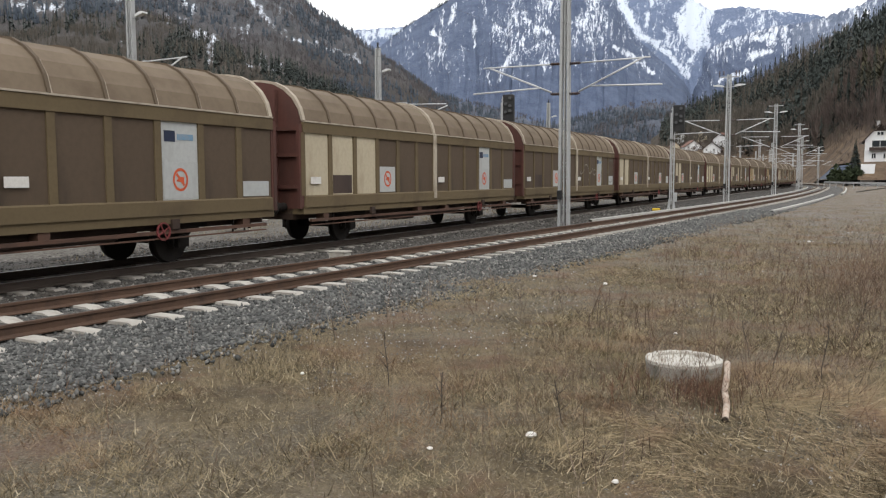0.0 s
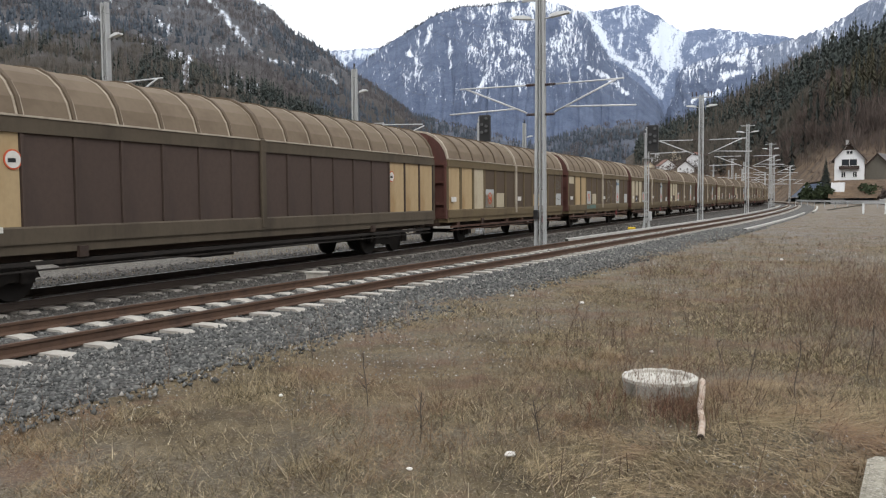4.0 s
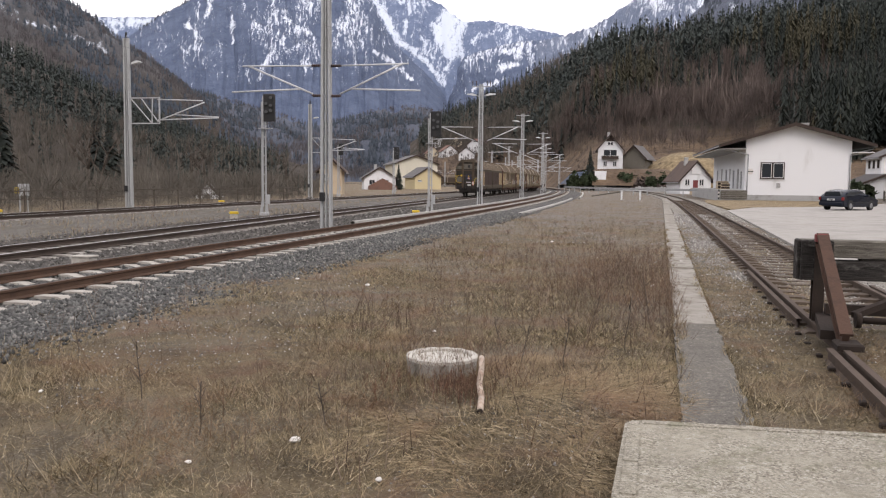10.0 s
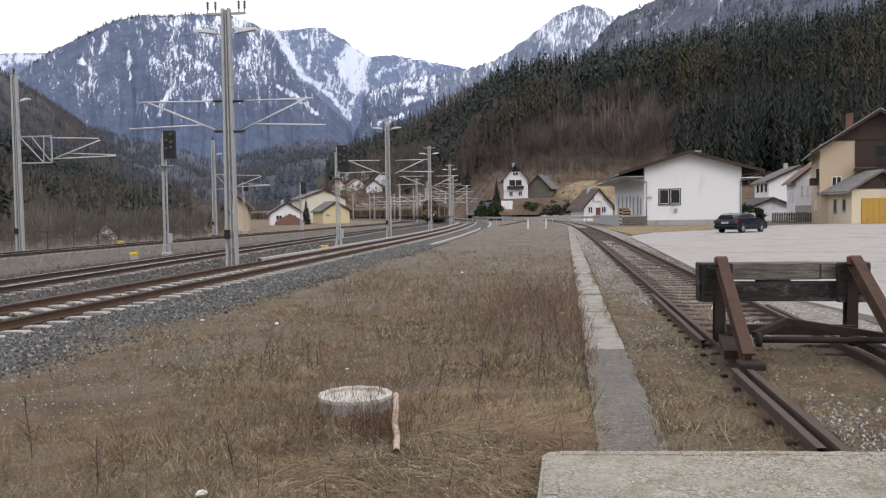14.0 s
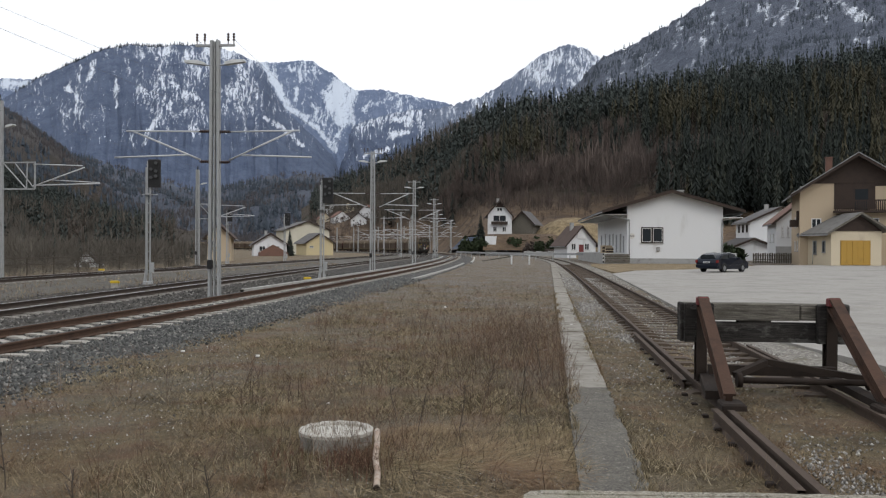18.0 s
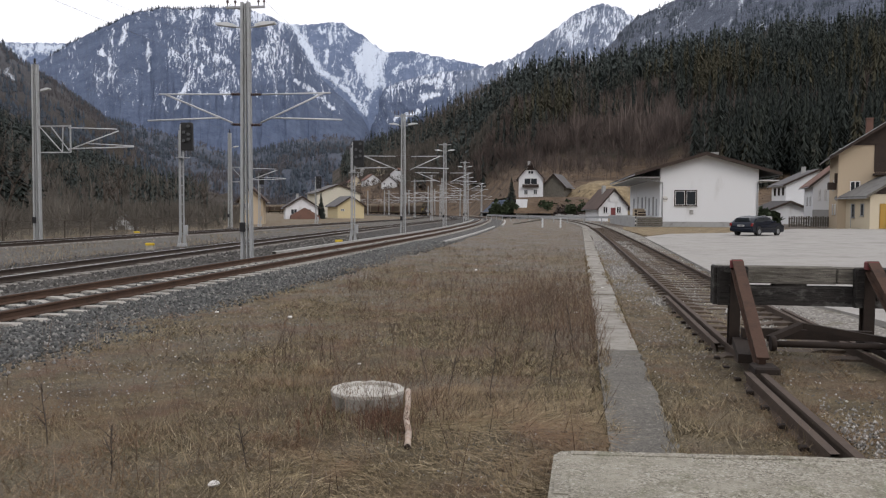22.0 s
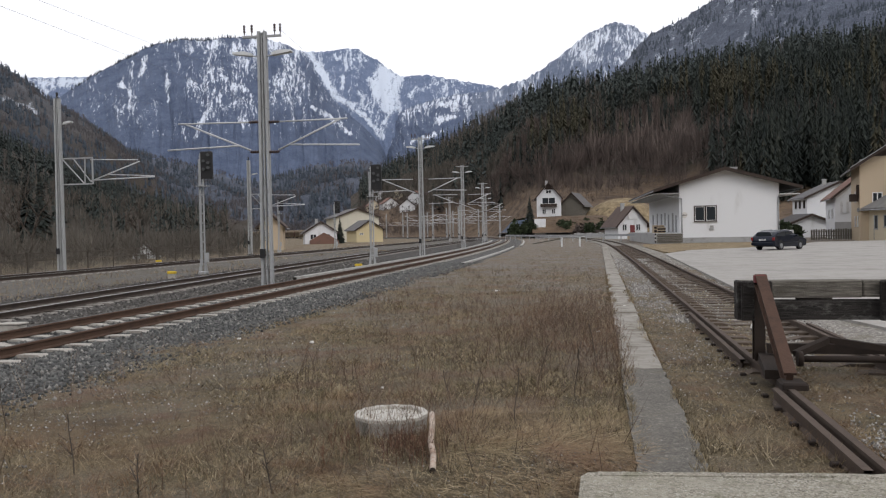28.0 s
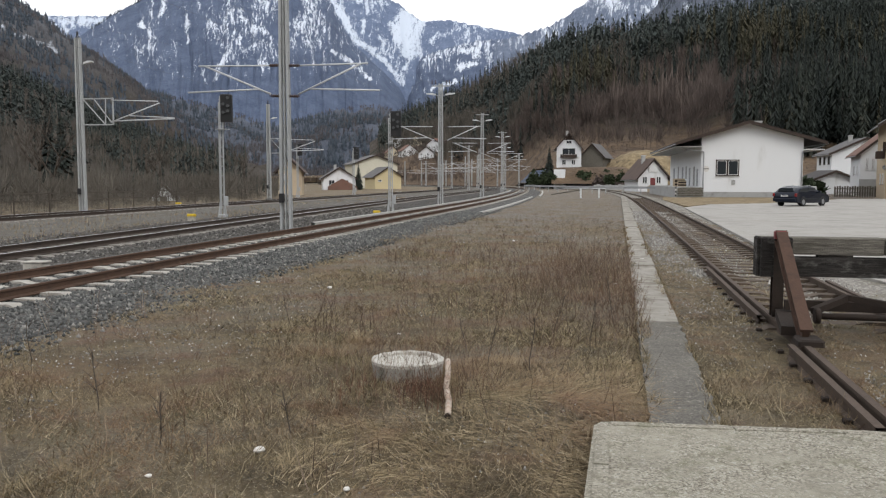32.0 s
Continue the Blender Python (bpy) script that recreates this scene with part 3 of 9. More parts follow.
# ---- shapes ----
class M:
    """Gathers plain faces into one mesh."""

    def __init__(self):
        self.v, self.f, self.s = [], [], []

    def add(self, verts, faces, smooth=False):
        k = len(self.v)
        self.v += [tuple(p) for p in verts]
        self.f += [tuple(i + k for i in f) for f in faces]
        self.s += [smooth] * len(faces)
        return self

    def box(self, x0, y0, z0, x1, y1, z1, c=0.0):
        """A box between two corners, its upright and upper edges cut by c."""
        if c <= 0:
            v = [(x, y, z) for z in (z0, z1) for x, y in ((x0, y0), (x1, y0), (x1, y1), (x0, y1))]
            return self.add(v, [(3, 2, 1, 0), (4, 5, 6, 7), (0, 1, 5, 4), (1, 2, 6, 5), (2, 3, 7, 6), (3, 0, 4, 7)])
        ring = [(x0 + c, y0), (x1 - c, y0), (x1, y0 + c), (x1, y1 - c), (x1 - c, y1), (x0 + c, y1), (x0, y1 - c), (x0, y0 + c)]
        mx, my = (x0 + x1) / 2, (y0 + y1) / 2
        top = [(mx + (x - mx) * (1 - 2 * c / abs(x1 - x0)), my + (y - my) * (1 - 2 * c / abs(y1 - y0))) for x, y in ring]
        v = [(x, y, z0) for x, y in ring] + [(x, y, z1 - c) for x, y in ring] + [(x, y, z1) for x, y in top]
        f = [tuple(range(7, -1, -1)), tuple(range(16, 24))]
        f += [(a + i, a + (i + 1) % 8, a + 8 + (i + 1) % 8, a + 8 + i) for a in (0, 8) for i in range(8)]
        return self.add(v, f)

    def rod(self, p, q, r, r2=None, n=8, smooth=True):
        """A round bar from p to q."""
        p, q = Vector(p), Vector(q)
        r2 = r if r2 is None else r2
        m = (q - p).to_track_quat("Z", "Y").to_matrix()
        ring = [m @ Vector((math.cos(6.28318 * i / n), math.sin(6.28318 * i / n), 0)) for i in range(n)]
        k = len(self.v)
        self.v += [tuple(p + a * r) for a in ring] + [tuple(q + a * r2) for a in ring]
        self.f += [(k + i, k + (i + 1) % n, k + n + (i + 1) % n, k + n + i) for i in range(n)]
        self.f += [tuple(k + i for i in range(n - 1, -1, -1)), tuple(k + n + i for i in range(n))]
        self.s += [smooth] * n + [False] * 2
        return self

    def bar(self, p, q, w, h):
        """A square bar from p to q, w wide and h high."""
        p, q = Vector(p), Vector(q)
        d = (q - p).normalized()
        side = d.cross(Vector((0, 0, 1)))
        side = side.normalized() if side.length > 1e-4 else Vector((1, 0, 0))
        up = side.cross(d)
        v = [e + side * (a * w / 2) + up * (b * h / 2) for e in (p, q) for a, b in ((-1, -1), (1, -1), (1, 1), (-1, 1))]
        return self.add(v, [(3, 2, 1, 0), (4, 5, 6, 7), (0, 1, 5, 4), (1, 2, 6, 5), (2, 3, 7, 6), (3, 0, 4, 7)])

    def tube(self, pts, r, n=4):
        """A thin round wire through points, in one piece."""
        k = len(self.v)
        for i, p in enumerate(pts):
            d = (Vector(pts[min(i + 1, len(pts) - 1)]) - Vector(pts[max(i - 1, 0)])).normalized()
            side = d.cross(Vector((0, 0, 1))).normalized()
            up = side.cross(d)
            self.v += [tuple(Vector(p) + (side * math.cos(6.28318 * j / n) + up * math.sin(6.28318 * j / n)) * r) for j in range(n)]
        for i in range(len(pts) - 1):
            self.f += [(k + i * n + j, k + i * n + (j + 1) % n, k + (i + 1) * n + (j + 1) % n, k + (i + 1) * n + j) for j in range(n)]
        self.s += [True] * ((len(pts) - 1) * n)
        return self

    def prism(self, loop, a, b, axis=1, smooth=False):
        """A flat outline drawn out along an axis from a to b."""
        n = len(loop)

        def at(u, w, t):
            return ((t, u, w), (u, t, w), (u, w, t))[axis]

        v = [at(u, w, a) for u, w in loop] + [at(u, w, b) for u, w in loop]
        f = [(i, (i + 1) % n, n + (i + 1) % n, n + i) for i in range(n)]
        self.add(v, f, smooth)
        return self.add(v, [tuple(range(n - 1, -1, -1)), tuple(range(n, 2 * n))])

    def sheet(self, pts):
        return self.add(pts, [tuple(range(len(pts)))])

    def mesh(self, name, mat):
        me = bpy.data.meshes.new(name)
        me.from_pydata(self.v, [], self.f)
        me.polygons.foreach_set("use_smooth", self.s)
        me.materials.append(mat)
        bm = bmesh.new()
        bm.from_mesh(me)
        bmesh.ops.recalc_face_normals(bm, faces=bm.faces)
        bm.to_mesh(me)
        bm.free()
        return me


def big_mesh(name, verts, faces, mat):
    """One mesh out of arrays, for what is too many to count."""
    me = bpy.data.meshes.new(name)
    v, f = np.asarray(verts, np.float32).reshape(-1, 3), np.asarray(faces, np.int32)
    me.vertices.add(len(v))
    me.vertices.foreach_set("co", v.ravel())
    n = f.shape[1]
    me.loops.add(f.size)
    me.loops.foreach_set("vertex_index", f.ravel())
    me.polygons.add(len(f))
    me.polygons.foreach_set("loop_start", np.arange(len(f), dtype=np.int32) * n)
    me.polygons.foreach_set("loop_total", np.full(len(f), n, np.int32))
    me.update(calc_edges=True)
    me.materials.append(mat)
    return me


def part(name, m, mat, parent, label="", at=None):
    """One mesh object under a thing or a part. m: an M, or a mesh to share."""
    ob = new(name, m.mesh(name, mat) if isinstance(m, M) else m)
    ob.parent = parent
    if at is not None:
        ob.matrix_local = at
    return tagged(ob, label)


def thing(name, at, label, category, group=""):
    ob = new(name)
    ob.empty_display_size = 0.2
    ob.matrix_world = at
    return tagged(ob, label, category, group)


def stuff(name, me, label, category):
    return tagged(new(name, me), label, category, kind="stuff")


def structure(name, m, mat, label="", category=""):
    return tagged(new(name, m.mesh(name, mat) if isinstance(m, M) else m), label, category, kind="structure")


# ---- the lines of the tracks: heading to the right of +y, curvature to the left at stations along the way ----
STATIONS = [-90, 0, 30, 60, 90, 120, 150, 180, 220, 330, 360, 900]


class Line:
    def __init__(self, x0, h, bends):
        self.s = np.arange(-90, 900, 0.5)
        k = np.interp(self.s, STATIONS, [bends[0], *bends, bends[-1], 0, 0])
        turn = -np.cumsum(k) * 0.5
        o = np.searchsorted(self.s, 0)
        self.h = turn - turn[o] + h
        x, y = np.cumsum(np.sin(self.h)) * 0.5, np.cumsum(np.cos(self.h)) * 0.5
        self.x, self.y = x - x[o] + x0, y - y[o]

    def at(self, s, off=0.0):
        """Place and heading at a station, off metres to the right."""
        h = float(np.interp(s, self.s, self.h))
        return float(np.interp(s, self.s, self.x)) + off * math.cos(h), float(np.interp(s, self.s, self.y)) - off * math.sin(h), h

    def spot(self, s, z=0.0, off=0.0):
        x, y, h = self.at(s, off)
        return pose(x, y, z, 0, 0, -math.degrees(h))


RAIL = 0.08
LINE1 = Line(-9.41, 0.0990, [-0.0009, -0.00014, 0.00101, 0.00097, 0.00041, 0.00115, 0.00243, 0.00342])
RAIL2 = -0.07
LINE2 = Line(-13.32, 0.0169, [-0.00108, -0.00059, -0.00012, -0.00057, -0.00044, 0.00081, 0.00261, 0.00381])
LINE3 = Line(-25.34, 0.0891, [-0.00007, -0.00007, -0.00005, 0.00002, 0.00011, 0.00106, 0.0024, 0.00342])
SIDING = Line(2.75, 0.1293, [0, 0, 0.0003, 0.0009, 0.0012, 0.001, 0.001, 0.001])


def swept(line, s0, s1, step, outline):
    """A bar with the given outline (to the right, up) along a track."""
    m, n = M(), len(outline)
    ss = np.arange(s0, s1 + step / 2, step)
    for s in ss:
        x, y, h = line.at(float(s))
        c, d = math.cos(h), math.sin(h)
        m.v += [(x + u * c, y - u * d, w) for u, w in outline]
    for a in range(len(ss) - 1):
        for i in range(n):
            j = (i + 1) % n
            m.f.append((a * n + i, a * n + j, a * n + n + j, a * n + n + i))
            m.s.append(False)
    return m


def rail_outline(off, top):
    prof = [(-0.07, -0.16), (0.07, -0.16), (0.07, -0.145), (0.011, -0.12), (0.011, -0.045), (0.034, -0.035), (0.034, -0.004), (-0.034, -0.004), (-0.034, -0.035), (-0.011, -0.045), (-0.011, -0.12), (-0.07, -0.145)]
    return [(off + u, top + w) for u, w in prof]


def head_outline(off, top):
    return [(off - 0.028, top - 0.003), (off + 0.028, top - 0.003), (off + 0.024, top), (off - 0.024, top)]


# ---- the ground ----
def ground_height(x, y):
    drop = 0.4 * min(max((float(np.interp(y, LINE1.y, LINE1.x)) - 2.2 - x) / 1.2, 0), 1)
    return -0.14 - drop + 0.05 * noise.noise((x * 0.25, y * 0.25, 0)) + 0.03 * noise.noise((x * 1.1, y * 1.1, 3))


def build_ground():
    xs = np.r_[-4000, -900, -300, -120, -60, np.arange(-30, 12.01, 0.5), 25, 60, 140, 400, 1000, 4000]
    ys = np.r_[-4000, -600, -120, -40, -12, np.arange(-4, 46.01, 0.5), 60, 90, 140, 220, 400, 900, 4000]
    v = [(x, y, ground_height(x, y) if -40 < x < 20 and -20 < y < 60 else (-0.5 if x < 0 else -0.2)) for y in ys for x in xs]
    n = len(xs)
    f = [(j * n + i, j * n + i + 1, (j + 1) * n + i + 1, (j + 1) * n + i) for j in range(len(ys) - 1) for i in range(n - 1)]
    structure("ground", big_mesh("ground", v, f, G["meadow"]), "dry winter meadow with moss and gravel", "ground")

    # ballast beds
    structure("ballast_bed", swept(LINE1, -40, 330, 2, [(-3.6, -0.6), (3.4, -0.6), (3.4, -0.26), (2.95, -0.125), (1.75, RAIL - 0.185), (-1.6, RAIL - 0.185), (-3.2, -0.28)]), G["ballast"], "grey crushed stone ballast under the near track", "ballast")
    structure("ballast_bed_2", swept(LINE2, -60, 420, 2, [(-5.2, -0.7), (5.0, -0.7), (4.6, -0.31), (1.6, RAIL2 - 0.19), (-1.6, RAIL2 - 0.19), (-5.2, -0.31)]), G["grimy_ballast"], "grimy dark ballast under the train's track", "ballast")
    structure("ballast_bed_3", swept(LINE3, -60, 330, 3, [(-2.8, -0.5), (7.5, -0.7), (7.5, -0.33), (1.7, RAIL - 0.20), (-1.7, RAIL - 0.20), (-2.6, -0.22)]), G["old_ballast"], "grey-brown weedy ballast under the far track", "ballast")
    structure("siding_bed", swept(SIDING, 9.4, 190, 2, [(-1.7, -0.5), (2.1, -0.5), (2.0, -0.10), (1.2, -0.145), (-1.2, -0.145), (-1.6, -0.14)]), G["gravel"], "weedy gravel bed of the siding", "gravel")

    m = M()
    loop = [(6.8, 9.5), (6.75, 12.5), (6.6, 15.6), (6.5, 20.2), (8.3, 32), (11.9, 56), (15.5, 64), (21, 68), (27, 76), (34, 86), (48, 90), (90, 92), (90, -20), (9.5, -20)]
    m.prism(loop, -0.4, -0.06, axis=2)
    structure("yard", m, G["yard"], "pale worn asphalt station yard with stains and patches", "yard")

    m = M()
    m.prism([(12.9, 59.5), (15.3, 65), (20.8, 69), (26.8, 77), (33.6, 87), (33.5, 93), (24, 94.4), (17.2, 92), (15, 80)], -0.4, -0.09, axis=2)
    structure("grass_strip", m, G["straw"], "strip of tan dry grass before the goods shed", "grass")

    m = M()
    rag = random.Random(14)
    rim = [(0.70 + 0.09 * k, 5.575 - 0.045 * 0.09 * k + rag.uniform(-0.016, 0.012) - (0.03 if rag.random() < 0.08 else 0)) for k in range(1, 96)]
    side = [(-1.2 + 1.6 * k / 60 + rag.uniform(-0.012, 0.012), -4 + 8.16 * k / 60) for k in range(61)]
    m.prism(side + [(0.58, 5.46), (0.64, 5.55)] + rim + [(9.4, -4)], -0.4, 0.05, axis=2)
    slab = structure("loading_slab", m, G["slab"], "broken weathered concrete slab with gritty patches", "slab")
    a, b = Vector((0.43, 4.16, 0)), Vector((0.60, 5.46, 0))
    for k in range(5):
        p, q = a + (b - a) * (k / 5 + 0.006), a + (b - a) * ((k + 1) / 5 - 0.006)
        part("edge_stone", M().prism([(p.x, p.y), (q.x, q.y), (q.x + 0.085, q.y - 0.01), (p.x + 0.085, p.y - 0.012)], -0.2, 0.058 + rag.uniform(-0.004, 0.004), axis=2), G["slab"], slab)
    p = Vector((0.70, 5.49, 0))
    while p.x < 6.5:
        n = rag.uniform(0.5, 1.1)
        part("rim_stone", M().prism([(p.x, p.y - rag.uniform(0, 0.03)), (p.x + n - 0.012, p.y - 0.045 * n - rag.uniform(0, 0.03)), (p.x + n - 0.012, p.y - 0.045 * n + 0.055), (p.x, p.y + 0.055)], -0.2, 0.056 + rag.uniform(-0.004, 0.004), axis=2), G["slab"], slab)
        p += Vector((n, -0.045 * n, 0))


def strip_centre(y):
    return 0.51 + 0.1345 * y, y


def build_path_strip():
    """The narrow walkway beside the siding: old asphalt near the slab, then concrete slabs."""
    base = thing("walkway", pose(0, 0, 0), "narrow walkway of worn concrete slabs and asphalt beside the siding", "walkway")
    m = M()
    a, b = strip_centre(5.7), strip_centre(10.4)
    rag = random.Random(6)
    left = [(a[0] + (b[0] - a[0]) * k / 50 - 0.265 + 0.025 * noise.noise((k * 0.5, 1, 0)) + rag.uniform(-0.004, 0.004), a[1] + (b[1] - a[1]) * k / 50) for k in range(51)]
    right = [(x + 0.52 + 0.03 * noise.noise((k * 0.4, 5, 0)), y) for k, (x, y) in enumerate(left)]
    m.prism(left + right[::-1], -0.3, -0.075, axis=2)
    part("asphalt_strip", m, G["path"], base, "cracked grey asphalt")
    y, k = 10.42, 0
    one = M().box(-0.25, 0, -0.2, 0.25, 0.98, 0, 0.012).mesh("concrete_slab", G["walk"])
    while y < 100:
        x, _ = strip_centre(y)
        part("concrete_slab", one, None, base, "", pose(x, y, -0.08 + random.uniform(-0.012, 0.012), random.uniform(-0.7, 0.7), random.uniform(-0.9, 0.9), -7.66 + random.uniform(-0.7, 0.7)))
        y += 1.0
        k += 1


build_ground()
build_path_strip()


# ---- tracks ----
def build_track(name, line, s0, s1, rail_mat, shine, label, top=RAIL):
    track = thing(name, pose(0, 0, 0), label, "railway track", "railway tracks")
    step = 2.0
    for off in (-0.7535, 0.7535):
        part("rail", swept(line, s0, s1, step, rail_outline(off, top)), rail_mat, track)
        if shine:
            part("rail_head", swept(line, s0, s1, step, head_outline(off, top + 0.001)), shine, track, "polished running surface")
    return track


def sleeper_mesh(name, mat, half=1.25, wide=0.13, high=0.2, worn=0.03):
    m = M()
    prof = [(-half, -high), (half, -high), (half, -0.03), (half - 0.06, 0.0), (0.45, 0.0), (0.3, -0.035), (-0.3, -0.035), (-0.45, 0.0), (-half + 0.06, 0.0), (-half, -0.03)]
    m.prism(prof, -wide, wide, axis=1)
    return m.mesh(name, mat)


def build_tracks():
    t1 = build_track("near_track", LINE1, -40, 330, G["rust"], None, "rust-brown rails on pale concrete sleepers")
    t2 = build_track("train_track", LINE2, -70, 560, G["dark_rail"], G["shine"], "dark rails with polished heads on grey sleepers", RAIL2)
    t3 = build_track("far_track", LINE3, -60, 330, G["dark_rail"], G["shine"], "dark rails on grey sleepers by the valley edge")
    t4 = build_track("siding_track", SIDING, 5.6, 190, G["old_rail"], None, "rusty siding rails on old wooden sleepers", 0.0)
    return t1, t2, t3, t4


TRACK1, TRACK2, TRACK3, TRACK4 = build_tracks()


# ---- the valley: slopes and mountains, azimuth to the right of +y and height over the horizon in degrees ----
EYE = 1.7


def field(x, y, seed, octaves=4, gain=0.55):
    """Smooth fractal noise about 0 over a plane, for arrays."""
    table = np.random.default_rng(seed).uniform(-1, 1, (256, 256))
    x, y = np.asarray(x, float), np.asarray(y, float)
    total, amp, out = 0.0, 1.0, 0.0
    for k in range(octaves):
        px, py = x * 2**k + 17.3 * k, y * 2**k + 31.7 * k
        i, j = np.floor(px).astype(int), np.floor(py).astype(int)
        u, v = px - i, py - j
        u, v = u * u * (3 - 2 * u), v * v * (3 - 2 * v)
        a, b, c, d = table[i % 256, j % 256], table[(i + 1) % 256, j % 256], table[i % 256, (j + 1) % 256], table[(i + 1) % 256, (j + 1) % 256]
        out = out + amp * ((a * (1 - u) + b * u) * (1 - v) + (c * (1 - u) + d * u) * v)
        total += amp
        amp *= gain
    return out / total * 1.6


def slope_point(ridge, r0, r1, az, u, z0, power, rough):
    el = np.interp(az, [a for a, _ in ridge], [e for _, e in ridge])
    if ridge is RIGHT_WOODS:
        r0, r1 = float(np.interp(az, [-9.6, -1, 1.5, 3], [410, 350, 250, r0])), float(np.interp(az, [-9.6, 0, 6], [850, 720, r1]))
    r = r0 + (r1 - r0) * u
    top = EYE + math.tan(radians(el)) * r1
    x, y = r * math.sin(radians(az)), r * math.cos(radians(az))
    z = z0 + (top - z0) * u**power
    if ridge is RIGHT_WOODS and 0.5 < az < 12:
        # the terrace on which the hillside house stands
        k = min(max((r - 180) / 14, 0), 1)
        z = max(z, -0.5 + 5.4 * k * k * (3 - 2 * k) * min(1, (az - 0.5) / 1.2, (12 - az) / 4))
    k = 6.0 / r1
    z += rough * r1 * math.sin(3.14159 * min(u, 1)) * noise.fractal((x * k, y * k, 1.7), 0.8, 2.0, 5)
    return x, y, z


def build_slope(name, ridge, r0, r1, mat, label, z0=-0.5, power=1.3, rough=0.03, cols=160, rows=30, jag=0.0, over=True, snow=None):
    a0, a1 = ridge[0][0], ridge[-1][0]
    v = []
    us = [k / rows for k in range(rows + 1)]
    for j, u in enumerate(us):
        for i in range(cols + 1):
            az = a0 + (a1 - a0) * i / cols
            x, y, z = slope_point(ridge, r0, r1, az, u, z0, power, rough)
            if u > 0.9:
                z += jag * r1 * noise.fractal((az * 3.1, u * 5, 4.2), 0.9, 2.0, 4) * (u - 0.9) * 10
            v.append((x, y, z))
    if over:
        for i in range(cols + 1):
            x, y, z = v[rows * (cols + 1) + i]
            v.append((x * 1.12, y * 1.12, z * 0.55))
        rows += 1
    n = cols + 1
    f = [(j * n + i, j * n + i + 1, (j + 1) * n + i + 1, (j + 1) * n + i) for j in range(rows) for i in range(cols)]
    me = big_mesh(name, v, f, mat)
    me.polygons.foreach_set("use_smooth", [True] * len(f))
    if snow:
        cover = me.attributes.new("snow", "FLOAT", "POINT")
        cover.data.foreach_set("value", snow_at(np.array(v), *snow).astype(np.float32))
    return structure(name, me, mat, label, "mountain")


def build_massif(name, ridge, r0, r1, mat, label, snow, cols, rows, spurs=0.7, depth=0.012, lean=0.0, jag=0.0012):
    """A steep mountain face with spurs and gullies that run down from its crest."""
    a0, a1 = ridge[0][0], ridge[-1][0]
    az, u = np.meshgrid(np.linspace(a0, a1, cols + 1), np.linspace(0, 1, rows + 1))
    el = np.interp(az, [a for a, _ in ridge], [e for _, e in ridge]) + jag * 57 * field(az * 5, u * 3, 3) * u**8
    run = az + lean * (1 - u) + 0.5 * field(az * 0.5, u * 2.0, 4)
    edge = 1 - np.abs(field(run * spurs, u * 0.8, 11, 2)) * 1.6
    fine = 1 - np.abs(field(run * spurs * 3.6, u * 2.6, 12, 3)) * 1.6
    r = r0 + (r1 - r0) * u - r1 * depth * np.sin(3.14159 * u) ** 0.7 * (edge + 0.35 * fine)
    z = -0.5 + (EYE + np.tan(np.radians(el)) * r1 + 0.5) * u**1.1
    v = np.stack([r * np.sin(np.radians(az)), r * np.cos(np.radians(az)), z], -1).reshape(-1, 3)
    n = cols + 1
    back = v[-n:] * [1.12, 1.12, 0.55]
    v = np.vstack([v, back])
    i, j = np.meshgrid(np.arange(cols), np.arange(rows + 1))
    k = (j * n + i).ravel()
    f = np.stack([k, k + 1, k + n + 1, k + n], 1)
    me = big_mesh(name, v, f, mat)
    me.polygons.foreach_set("use_smooth", [True] * len(f))
    cover = me.attributes.new("snow", "FLOAT", "POINT")
    cover.data.foreach_set("value", snow_at(v, *snow).astype(np.float32))
    return structure(name, me, mat, label, "mountain")


def snow_at(v, low, high, base, strokes):
    """How much snow lies at places: thin streaks down the slope that thicken with height, and the great chutes
    (azimuth, height, azimuth, height, width in degrees, share of snow)."""
    az, el = np.degrees(np.arctan2(v[:, 0], v[:, 1])), np.degrees(np.arctan2(v[:, 2] - EYE, np.hypot(v[:, 0], v[:, 1])))
    up = np.clip((el - low) / (high - low), 0, 1)
    wa, we = az + 0.12 * field(az * 2.2, el * 2.2, 21), el + 0.12 * field(az * 2.2, el * 2.2, 22)
    streak = 0.6 * field(wa * 6.5, we * 1.3, 23, 3, 0.6) + 0.75 * field(wa * 19, we * 4.0, 26, 2, 0.7)
    patch = field(az * 0.75, el * 0.6, 24, 3)
    s = base + 0.6 * up + 0.75 * streak + 0.5 * patch * (0.4 + up)
    s = np.where(el > low, s, s - (low - el) * 0.6)
    speck = 0.5 * field(wa * 5, we * 4, 25, 3, 0.7) + 0.7 * streak
    for a0, e0, a1, e1, w, share in strokes:
        d0, d1 = a1 - a0, e1 - e0
        t = np.clip(((wa - a0) * d0 + (we - e0) * d1) / (d0 * d0 + d1 * d1 + 1e-6), 0, 1)
        d = np.hypot(wa - a0 - t * d0, we - e0 - t * d1)
        hit = share - 0.7 * (d / w) ** 2 + (1.1 - 0.4 * min(share, 1.2)) * speck
        s = np.where(d < 1.6 * w, np.maximum(s, hit), s)
    return s


